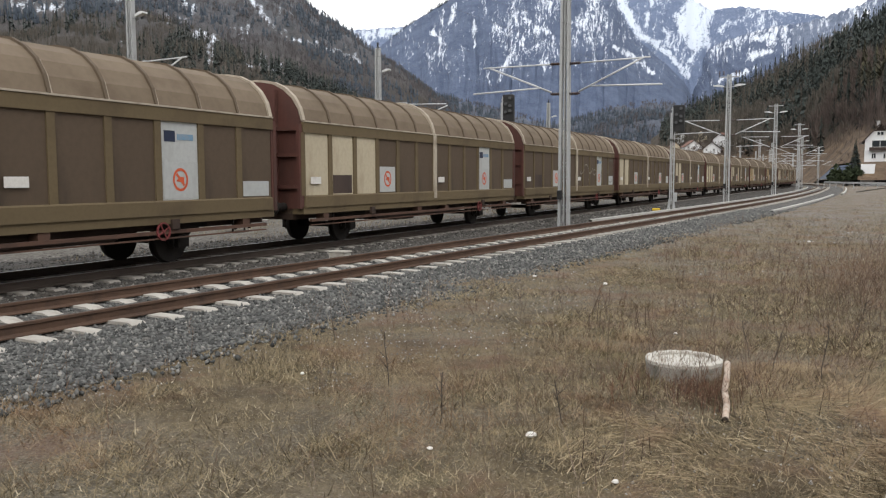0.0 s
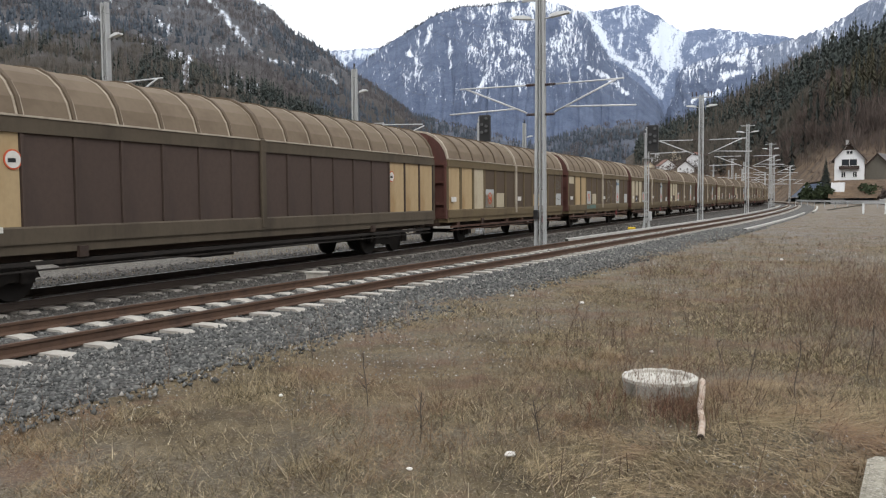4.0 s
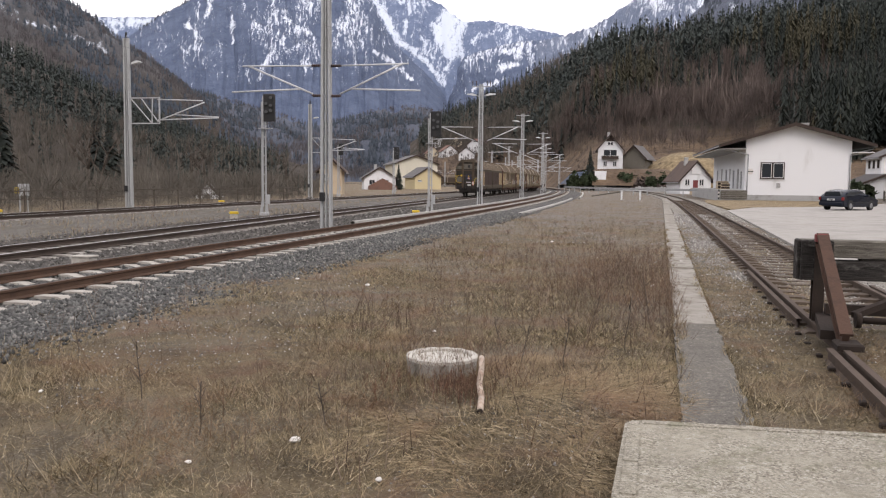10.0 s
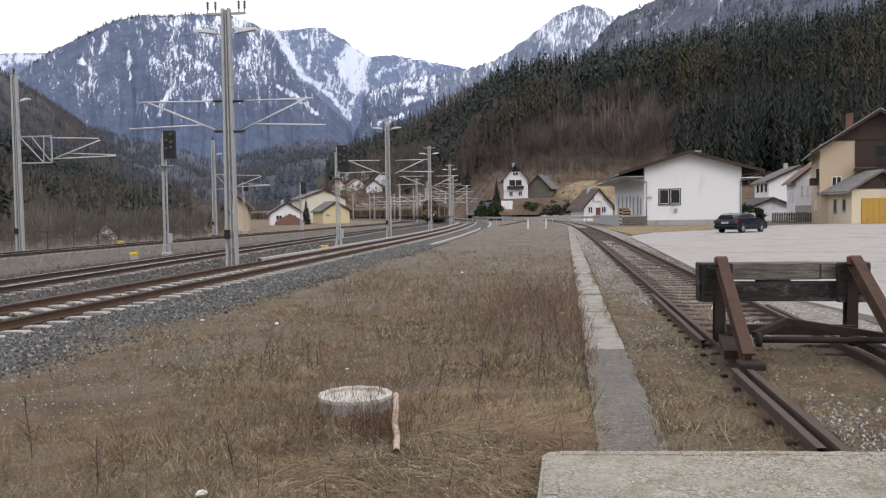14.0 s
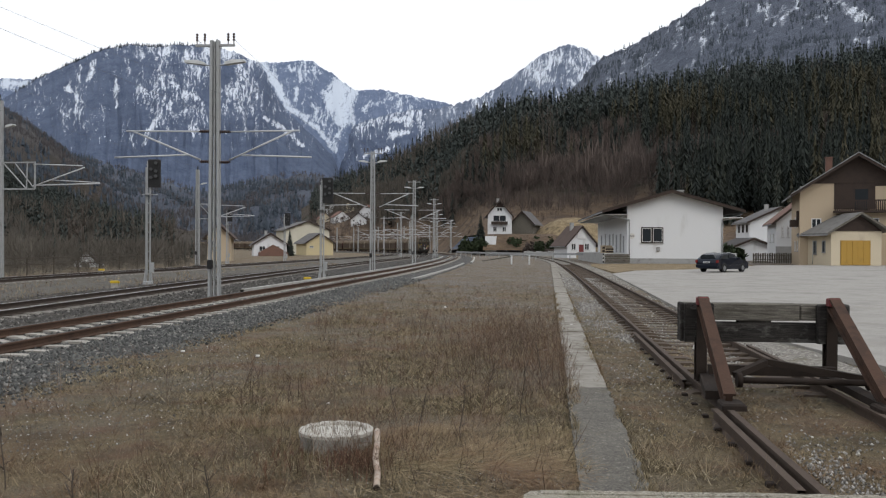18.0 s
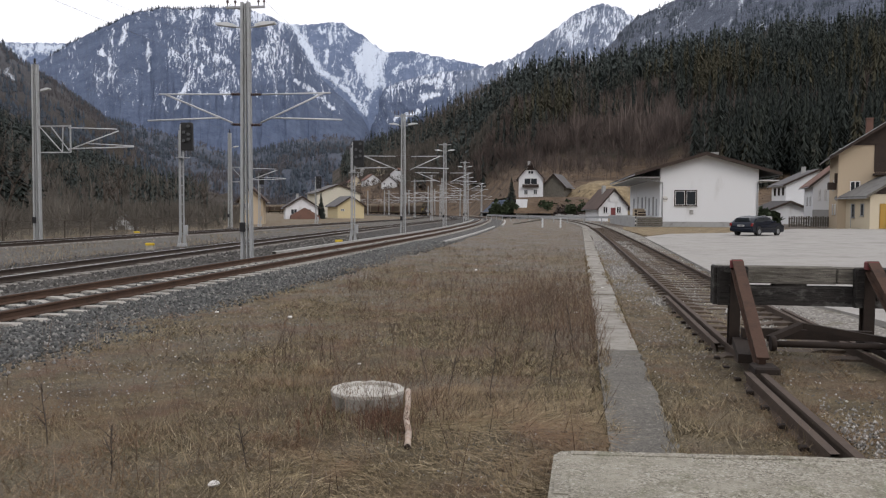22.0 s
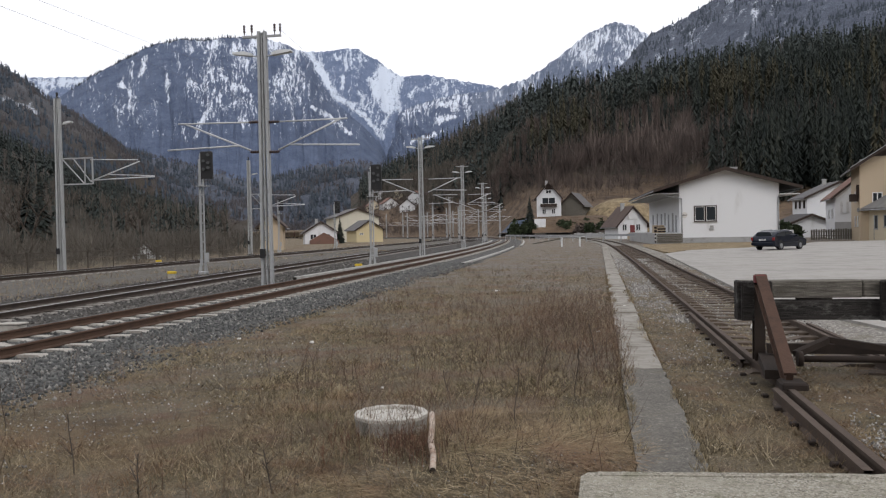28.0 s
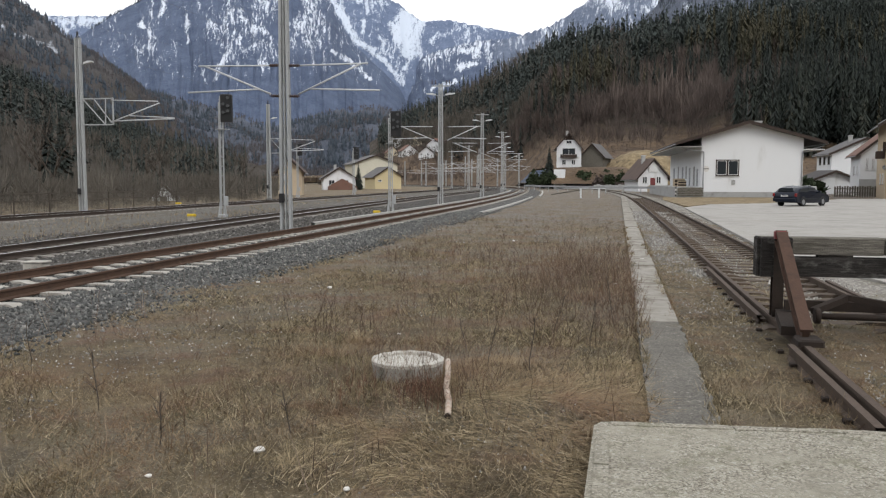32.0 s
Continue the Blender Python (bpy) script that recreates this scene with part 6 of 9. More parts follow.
def dress_last(w, y):
    """The rear face: handrails, warning plates, tail board, sloping braces."""
    for loop in ([(-1.30, 1.75), (-1.30, 2.35), (-0.72, 2.38), (-0.72, 2.45)], [(-1.30, 1.75), (-1.22, 1.62), (-0.72, 1.6)], [(0.78, 1.5), (0.78, 1.95), (0.95, 2.1), (1.15, 1.98), (1.12, 1.7)]):
        m = M()
        for (a, b), (c, d) in zip(loop, loop[1:]):
            m.rod((a, y - 0.2, b), (c, y - 0.2, d), 0.017, n=6)
        part("handrail", m, G["yellow_paint"], w, "bent yellow handrail")
    part("handrail", M().rod((-1.5, y + 0.1, 1.35), (-1.5, y + 0.1, 2.6), 0.022, n=6), G["yellow_paint"], w, "upright yellow handrail")
    part("warning_plate", M().box(-0.28, y - 0.06, 1.95, 0.42, y - 0.04, 2.5), G["sign_blue"], w, "dark blue plate with warning signs")
    part("warning_triangle", M().prism([(-0.05, 2.25), (0.19, 2.25), (0.07, 2.46)], y - 0.075, y - 0.065, axis=1), G["yellow_paint"], w)
    part("warning_triangle", M().prism([(-0.86, 2.3), (-0.58, 2.3), (-0.72, 2.55)], y - 0.17, y - 0.155, axis=1), G["yellow_paint"], w)
    part("round_sign", M().rod((0.07, y - 0.06, 2.08), (0.07, y - 0.075, 2.08), 0.115, n=16), G["sign_red"], w)
    part("sign_face", M().rod((0.07, y - 0.075, 2.08), (0.07, y - 0.08, 2.08), 0.09, n=16), G["sign_white"], w)
    part("sign_mark", M().box(0.04, y - 0.086, 2.03, 0.10, y - 0.081, 2.13), G["dark_metal"], w)
    for x0, z0, x1, z1 in ((-0.25, 1.5, 0.35, 1.68), (-0.05, 1.22, 0.35, 1.42)):
        part("notice", M().box(x0, y - 0.06, z0, x1, y - 0.04, z1), G["w_grey"], w, "pale notice plate")
    part("tail_board", M().box(0.52, y - 0.2, 1.32, 0.70, y - 0.18, 1.72), G["sign_white"], w, "red and white tail board")
    part("tail_mark", M().prism([(0.53, 1.33), (0.69, 1.33), (0.61, 1.5)], y - 0.215, y - 0.205, axis=1), G["sign_red"], w)
    part("tail_mark", M().prism([(0.53, 1.71), (0.69, 1.71), (0.61, 1.55)], y - 0.215, y - 0.205, axis=1), G["sign_red"], w)
    part("roof_visor", M().prism([(-0.92, 3.92), (0.92, 3.92), (0.8, 4.17), (0.6, 4.22), (-0.6, 4.22), (-0.8, 4.17)], y - 0.2, y - 0.01, axis=1), G["w_end"], w, "grey sheet visor over the end")
    for x0, x1, z0, z1 in ((-1.3, -0.75, 3.15, 3.5), (0.75, 1.3, 3.15, 3.5), (-0.5, 0.5, 3.15, 3.75), (-1.3, -0.75, 1.65, 2.25), (0.75, 1.3, 1.65, 2.25)):
        part("end_panel", M().box(x0, y - 0.065, z0, x1, y - 0.045, z1), G["w_guard"], w, "pale grimy panel")
    part("end_grille", M().box(0.0, y - 0.085, 3.3, 0.24, y - 0.066, 3.6), G["dark_metal"], w)
    for x0 in (-0.875, 0.875):
        part("buffer_pad", M().box(x0 - 0.28, y - 0.62, 0.86, x0 + 0.28, y - 0.5, 1.26, 0.04), G["w_black"], w, "large square buffer plate")
    for k in range(5):
        a = -0.5 + 0.25 * k
        part("brake_hose", M().rod((a, y - 0.12, 1.0), (a + 0.05, y - 0.35, 0.8), 0.03, n=6).rod((a + 0.05, y - 0.35, 0.8), (a + 0.1, y - 0.25, 0.45 + 0.05 * (k % 2)), 0.03, n=6), G["w_black"], w)
    part("end_beam", M().box(-1.0, y - 0.1, 0.5, 1.0, y + 0.4, 0.86, 0.03), G["w_black"], w)
    part("diagonal_rod", M().rod((0.85, y - 0.12, 3.45), (1.1, y - 0.12, 1.6), 0.025, n=6), G["w_black"], w)
    part("headstock", M().box(-1.35, y - 0.12, 0.85, 1.35, y, 1.18, 0.02), G["w_black"], w)
    for dy in (3.1, 20.9 - 1.24 - 3.1):
        part("side_sign", M().rod((1.43, y + dy, 2.45), (1.445, y + dy, 2.45), 0.17, 0.17, 24), G["sign_red"], w, "round white sign with a red rim")
        part("sign_face", M().rod((1.445, y + dy, 2.45), (1.449, y + dy, 2.45), 0.145, 0.145, 24), G["sign_white"], w)
        part("sign_mark", M().box(1.45, y + dy - 0.1, 2.40, 1.452, y + dy + 0.05, 2.47), G["dark_metal"], w)
    for k, (dy, z0, dw, dh) in enumerate(((0.25, 1.55, 0.5, 0.08), (1.2, 1.9, 0.55, 0.05), (1.2, 2.02, 0.55, 0.05), (1.25, 2.3, 0.7, 0.06), (1.2, 1.6, 0.6, 0.05), (1.2, 1.7, 0.6, 0.05))):
        part("lettering_bar", M().box(1.426, y + dy, z0, 1.432, y + dy + dw, z0 + dh), G["w_print"], w, "faded unreadable print")
    part("label_holder", M().box(1.43, y + 0.75, 1.55, 1.45, y + 1.05, 1.85), G["sign_white"], w)
    part("label_holder", M().box(1.43, y + 0.4, 1.55, 1.45, y + 0.65, 1.85), G["dark_metal"], w)
    for dy in (0.35, 0.7, 1.6, 2.5):
        part("label", M().box(1.50, y + dy, 1.24, 1.51, y + dy + 0.32, 1.34), G["sign_white"], w)
    part("brake_lever", M().box(1.44, y + 0.8, 0.62, 1.5, y + 0.92, 0.95), G["yellow_paint"], w, "yellow lever")
    part("tail_light", M().box(1.2, y - 0.12, 1.6, 1.35, y - 0.02, 1.8), G["lamp_red"], w)


def graffiti(w, y0, wide, seed, mat="sign_white", thick=0.016):
    """Scrawled pale paint curves that cannot be read."""
    rng = random.Random(seed)
    for k in range(5):
        m = M()
        cy, cz, r = y0 + wide * (k + 0.5) / 5, rng.uniform(1.8, 2.2), rng.uniform(0.25, 0.5)
        a0, span = rng.uniform(0, 6), rng.uniform(2.5, 5)
        pts = [(cy + 1.3 * r * math.cos(a0 + span * i / 12), min(2.85, max(1.5, cz + r * math.sin(a0 + span * i / 12) + 0.04 * i))) for i in range(13)]
        for (a, b), (c, d) in zip(pts, pts[1:]):
            m.add([(1.463, a, b - thick), (1.463, c, d - thick), (1.463, c, d + thick), (1.463, a, b + thick)], [(0, 1, 2, 3)])
        part("graffiti", m, G[mat], w, "scrawled pale paint")


def sign_on_side(w, y0, z0):
    m = M()
    n = 20
    pts = [(1.436, y0 + r * math.cos(6.28318 * i / n), z0 + r * 1.1 * math.sin(6.28318 * i / n)) for r in (0.165, 0.215) for i in range(n)]
    m.add(pts, [(i, (i + 1) % n, n + (i + 1) % n, n + i) for i in range(n)])
    m.add([(1.437, y0 - 0.13, z0 + 0.10), (1.437, y0 - 0.09, z0 + 0.14), (1.437, y0 + 0.13, z0 - 0.10), (1.437, y0 + 0.09, z0 - 0.14)], [(0, 1, 2, 3)])
    m.add([(1.436, y0 - 0.12, z0 - 0.03), (1.436, y0 + 0.10, z0 - 0.06), (1.436, y0 + 0.10, z0 + 0.05), (1.436, y0 - 0.04, z0 + 0.06)], [(0, 1, 2, 3)])
    part("forbidden_sign", m, G["sign_red"], w, "orange-red ring sign")


TRAIN = build_train()


def motions():
    """The train runs off along its track at a steady 14.5 m/s."""
    times = [k * 0.8 for k in range(41)]
    back = 0.0
    for wagon, length in TRAIN:
        rows = []
        for t in times:
            mid = 34.95 + 14.5 * (t - 6.0) + 0.08 * max(0.0, 5.0 - t) + back + length / 2
            pivot = length * 0.33
            xa, ya, _ = LINE2.at(mid - pivot)
            xb, yb, _ = LINE2.at(mid + pivot)
            rows.append((t, pose((xa + xb) / 2, (ya + yb) / 2, RAIL2, 0, 0, -math.degrees(math.atan2(xb - xa, yb - ya)))))
        walk(wagon, rows)
        back += length


# ---- buildings ----
def gable_walls(w, d, eave, ridge, ridge_at=0.5):
    """A closed body: gables at y = 0 and y = d."""
    return M().prism([(0, -0.6), (w, -0.6), (w, eave), (w * ridge_at, ridge), (0, eave)], 0, d, axis=1)


def gable_roof(house, w, d, eave, ridge, mat, over=0.5, front=0.5, thick=0.16, ridge_at=0.5, left_over=None, label=""):
    rx = w * ridge_at
    for side in (0, 1):
        ex = 0 if side == 0 else w
        o = (left_over if left_over is not None and side == 0 else over) * (-1 if side == 0 else 1)
        slope = (ridge - eave) / abs(rx - ex)
        ze = eave - slope * abs(o)
        m = M().prism([(rx, ridge + 0.03), (rx, ridge + 0.03 + thick * 1.1), (ex + o, ze + 0.03 + thick), (ex + o, ze + 0.03)], -front, d + front, axis=1)
        part("roof_slope", m, mat, house, label)
        part("gutter", M().rod((ex + o * 1.06, -front, ze + 0.02), (ex + o * 1.06, d + front, ze + 0.02), 0.07, n=6), G["gutter"], house)
        # barge board along the gable edge
        b = M().prism([(rx, ridge - 0.12), (rx, ridge + 0.22), (ex + o, ze + 0.22), (ex + o, ze - 0.12)], -front - 0.05, -front, axis=1)
        part("barge_board", b, G["brown_wood"], house)


def window(house, x, z, w, h, y=0.0, face="front", frame_mat="frame_white", panes=2, depth=0.06):
    """A window set in a wall: frame, panes, sill. face: front (-y), left (-x) or right (+x); x runs along the wall."""
    def turn(m):
        if face == "front":
            return m
        out = M()
        out.f, out.s = m.f, m.s
        out.v = [((y + b) if face == "left" else (y - b), a, c) for a, b, c in m.v]
        return out
    yy = y if face == "front" else 0.0
    fr = M()
    t = 0.09
    fr.box(x, yy - depth, z, x + t, yy + 0.02, z + h).box(x + w - t, yy - depth, z, x + w, yy + 0.02, z + h)
    fr.box(x + t, yy - depth, z, x + w - t, yy + 0.02, z + t).box(x + t, yy - depth, z + h - t, x + w - t, yy + 0.02, z + h)
    for k in range(1, panes):
        c = x + w * k / panes
        fr.box(c - 0.05, yy - depth, z + t, c + 0.05, yy + 0.02, z + h - t)
    win = part("window_frame", turn(fr), G[frame_mat], house)
    for k in range(panes):
        a, b = x + w * k / panes + 0.05, x + w * (k + 1) / panes - 0.05
        part("pane", turn(M().box(a, yy - 0.015, z + 0.05, b, yy + 0.015, z + h - 0.05)), G["glass"], win)
    part("window_sill", turn(M().box(x - 0.06, yy - depth - 0.06, z - 0.06, x + w + 0.06, yy, z)), G["plinth"], house)


def chimney(house, x, y, z0, z1, mat="plinth", s=0.3):
    part("chimney", M().box(x - s, y - s, z0, x + s, y + s, z1).box(x - s - 0.06, y - s - 0.06, z1, x + s + 0.06, y + s + 0.06, z1 + 0.12, 0.02), G[mat], house)


def warehouse():
    b = thing("goods_shed", pose(22.0, 95.2, 0.0, 0, 0, -5.0), "white rendered goods shed with a low dark gable roof", "building")
    w, d, ridge, rx = 10.95, 32.0, 8.2, 4.95
    eave = 5.05
    body = M().prism([(0, 0.5), (w, 0.5), (w, 6.5), (rx, ridge), (0, 6.75)], 0, d, axis=1)
    part("wall", body, G["white"], b)
    part("plinth", M().box(-0.03, -0.03, -0.6, w + 0.03, d + 0.03, 0.5), G["plinth"], b, "grey rendered plinth")
    gl, gr = 0.297, 0.283
    for x_out, slope, nm in ((-3.0, gl, "left"), (w + 2.25, gr, "right")):
        z_out = ridge - slope * abs(x_out - rx)
        part("roof_slope", M().prism([(rx, ridge + 0.05), (rx, ridge + 0.25), (x_out, z_out + 0.22), (x_out, z_out + 0.05)], -1.0, d + 0.6, axis=1), G["roof_dark"], b, "dark corrugated roof")
        part("barge_board", M().prism([(rx, ridge - 0.1), (rx, ridge + 0.28), (x_out, z_out + 0.26), (x_out, z_out - 0.08)], -1.07, -1.0, axis=1), G["brown_wood"], b, "dark brown barge board")
        part("gutter", M().rod((x_out, -1.0, z_out), (x_out, d + 0.6, z_out), 0.08, n=6), G["gutter"], b)
    part("soffit", M().box(-2.9, -0.6, 5.55, -0.002, d, 5.65), G["plinth"], b, "pale soffit under the canopy")
    part("soffit", M().box(w + 0.002, -0.6, 5.2, w + 2.1, d, 5.3), G["frame_white"], b, "pale soffit under the eave")
    window(b, 1.6, 2.3, 2.55, 1.85, frame_mat="brown_wood", panes=2)
    for x0 in (1.72, 2.98):
        part("inner_frame", M().box(x0, -0.05, 2.42, x0 + 1.06, -0.02, 2.47).box(x0, -0.05, 3.98, x0 + 1.06, -0.02, 4.03).box(x0, -0.05, 2.47, x0 + 0.05, -0.02, 3.98).box(x0 + 1.01, -0.05, 2.47, x0 + 1.06, -0.02, 3.98), G["frame_white"], b, "white inner casement")
    part("round_sign", M().rod((0.55, -0.02, 3.1), (0.55, -0.05, 3.1), 0.33, n=20), G["sign_white"], b, "small round sign with a dark rim")
    part("sign_rim", M().prism([(0.27, 3.06), (0.83, 3.06), (0.83, 3.15), (0.27, 3.15)], -0.065, -0.055, axis=1), G["dark_metal"], b)
    part("vent_box", M().box(3.35, -0.12, 1.35, 3.75, 0, 1.85, 0.02), G["plinth"], b, "grey meter box")
    for x0 in (0.25, w - 0.12):
        part("downpipe", M().rod((x0, -0.1, 0.3), (x0, -0.1, 5.0), 0.06).rod((x0, -0.1, 5.0), (x0 + (-2.6 if x0 < 2 else 2.2), -0.4, 5.55 if x0 < 2 else 5.65), 0.06), G["gutter"], b, "zinc downpipe")
    for k, (y0, ww, hh) in enumerate(((2.4, 0.8, 2.0), (5.0, 1.1, 2.3), (9.0, 1.0, 2.2), (12.5, 0.9, 1.6), (16, 1.3, 2.4), (21, 1.0, 1.7), (26, 1.3, 2.4))):
        z0 = 1.15 if hh > 1.9 else 2.0
        part("door" if hh > 1.9 else "side_window", M().box(-0.06, y0, z0, 0.02, y0 + ww, z0 + hh, 0.0), G["plinth" if k % 2 else "gutter"], b, "grey-green side door" if hh > 1.9 else "dull side window")
    part("roof_stack", M().box(6.9, 6, 7.2, 7.7, 6.9, 8.75).box(6.85, 5.95, 8.75, 7.75, 6.95, 8.9), G["plinth"], b, "small grey chimney stack")
    part("aerial", M().rod((4.95, 0.5, 8.2), (4.95, 0.5, 10.6), 0.025, n=5), G["wire"], b)
    dock = thing("loading_dock", pose(22.0, 95.2, 0.0, 0, 0, -5.0), "stone loading dock with plank facing and striped corner post", "loading dock")
    part("dock_body", M().box(-2.85, -1.5, -0.5, -0.05, 34, 1.05, 0.03), G["plinth"], dock, "rough stone dock")
    for k in range(5):
        part("plank", M().box(-2.7, -1.62, 0.02 + k * 0.2, 0.1, -1.52, 0.19 + k * 0.2), G["grey_wood"], dock)
    for k in range(5):
        part("stripe", M().box(-2.98, -1.66, 0.0 + k * 0.21, -2.84, -1.5, 0.21 + k * 0.21), G["sign_white" if k % 2 else "dark_metal"], dock)
    for k, (y0, s) in enumerate(((4, 0.9), (7, 1.2), (40, 1.4), (44, 1.2))):
        c = thing("wooden_crate", b.matrix_world @ pose(-1.6, y0, 1.06 if y0 < 34 else -0.1, 0, 0, 7 * k), "brown wooden crate by the loading dock", "crate", "crates by the dock")
        part("crate_body", M().box(-s / 2, -s / 2, 0, s / 2, s / 2, s * 0.8, 0.02), G["tan"], c)
        for z in (0.1, 0.45):
            part("slat", M().box(-s / 2 - 0.03, -s / 2 - 0.03, z * s, s / 2 + 0.03, -s / 2, (z + 0.2) * s), G["brown_wood"], c)


def house_tan():
    """The large gabled house with its garage annex at the edge of the yard."""
    h = thing("gabled_house", pose(40.6, 91.5, 0.0, 0, 0, -19), "tan rendered house with a dark timber gable and balcony", "house", "houses by the yard")
    w, d = 11.6, 11.0
    part("wall", gable_walls(w, d, 8.2, 12.0, 0.5), G["tan"], h)
    gable_roof(h, w, d, 8.2, 12.0, G["roof_grey"], 1.0, 1.1, 0.2, label="grey tiled roof")
    part("gable_cladding", M().prism([(1.2, 9.0), (w - 1.2, 9.0), (w / 2, 11.98)], -0.12, -0.02, axis=1), G["brown_wood"], h, "dark timber boarding")
    for ex in (-1.0, w + 1.0):
        ze = 8.2 - 3.8 / 5.8
        part("verge_strip", M().prism([(w / 2, 12.22), (w / 2, 12.32), (ex, ze + 0.32), (ex, ze + 0.22)], -1.2, -1.15, axis=1), G["gutter"], h, "pale metal verge strip")
    # the wall is not cut back: a flat dark sheet stands for the recess's shade
    part("balcony_recess", M().box(3.5, -0.06, 6.1, 10.2, 0.0, 9.0), G["brown_wood"], h, "dark timber-coloured sheet in place of the balcony recess's shade")
    part("balcony_floor", M().box(3.4, -1.2, 5.7, 10.4, 0, 5.9), G["brown_wood"], h)
    rail = part("balcony_rail", M().box(3.4, -1.2, 6.95, 10.4, -1.1, 7.07), G["brown_wood"], h)
    for k in range(33):
        part("baluster", M().box(3.45 + k * 0.21, -1.18, 5.9, 3.57 + k * 0.21, -1.13, 6.95), G["brown_wood"], rail)
    part("balcony_door", M().box(5.6, -0.09, 6.0, 6.9, -0.065, 8.3), G["glass"], h, "dark balcony door")
    part("balcony_wall", M().box(7.6, -0.09, 6.1, 9.6, -0.065, 8.6), G["tan"], h, "tan wall panel behind the balcony")
    window(h, 6.8, 3.8, 1.2, 1.3)
    window(h, 1.2, 3.9, 1.0, 1.2)
    for y0, z0 in ((2, 1.4), (5, 1.4), (4.5, 4.2)):
        window(h, y0, z0, 1.0, 1.2, y=0, face="left")
    chimney(h, 3.4, 4, 10.0, 12.2, "roof_red", 0.35)
    part("hanging_basket", M().box(-0.9, 1.0, 4.2, -0.05, 2.2, 5.0).box(-0.3, 0.6, 4.9, 0.0, 0.9, 6.0), G["brown_wood"], h, "dark timber bay box")
    a = thing("garage_annex", pose(41.5, 86.0, 0.0, 0, 0, 1), "cream rendered garage annex with a slate gable roof", "garage")
    w, d, eave, rx, ridge = 5.4, 6.2, 3.6, 2.9, 5.35
    part("wall", M().prism([(0, -0.6), (w, -0.6), (w, eave), (rx, ridge), (0, eave)], 0, d, axis=1), G["cream"], a)
    part("gable_boarding", M().prism([(0.0, eave), (w, eave), (rx, ridge)], -0.1, -0.02, axis=1), G["brown_wood"], a, "dark timber gable boarding")
    for x1 in (-0.75, w + 0.75):
        z1 = ridge - (ridge - eave) / rx * abs(x1 - rx)
        part("roof_slope", M().prism([(rx, ridge + 0.04), (rx, ridge + 0.24), (x1, z1 + 0.24), (x1, z1 + 0.04)], -0.75, d + 0.2, axis=1), G["roof_slate"], a, "grey slate roof")
        part("barge_board", M().prism([(rx, ridge + 0.02), (rx, ridge + 0.27), (x1, z1 + 0.27), (x1, z1 + 0.02)], -0.8, -0.75, axis=1), G["grey_wood"], a)
    part("gutter", M().rod((-0.8, -0.7, 3.15), (-0.8, d, 3.15), 0.06, n=6), G["gutter"], a)
    part("garage_door", M().box(1.0, -0.07, 0.0, 4.2, 0.02, 2.6), G["garage"], a, "ochre up-and-over door")
    for k in range(6):
        part("door_rib", M().box(1.05 + k * 0.6, -0.1, 0.05, 1.09 + k * 0.6, -0.07, 2.55), G["garage"], a)
    window(a, 1.2, 1.3, 0.7, 1.3, y=0, face="left", panes=1, frame_mat="gutter")
    window(a, 3.2, 1.1, 0.7, 1.5, y=0, face="left", panes=1, frame_mat="gutter")
    part("downpipe", M().rod((-0.12, d - 0.1, 0), (-0.12, d - 0.1, 2.6), 0.05).rod((-0.12, d - 0.1, 2.6), (-0.8, d - 0.1, 3.1), 0.05), G["gutter"], a)
    part("lamp_post", M().rod((-0.9, 2.2, 0), (-0.9, 2.2, 2.6), 0.03), G["mast"], a)


def plain_house(at, w, d, eave, ridge, wall, roof, label, wins=(), side=(), turned=False, chim=True, frame_mat="frame_white", extra=None):
    h = thing("house", at, label, "house", "houses of the village")
    part("wall", gable_walls(w, d, eave, ridge), G[wall], h)
    gable_roof(h, w, d, eave, ridge, G[roof], 0.6, 0.6, 0.2)
    for x, z, ww, hh in wins:
        window(h, x, z, ww, hh, frame_mat=frame_mat)
    for f, y, z, ww, hh in side:
        window(h, y, z, ww, hh, y=0 if f == "left" else w, face=f, frame_mat=frame_mat)
    if chim:
        chimney(h, w * 0.4, d * 0.5, ridge - 0.8, ridge + 0.7)
    return h


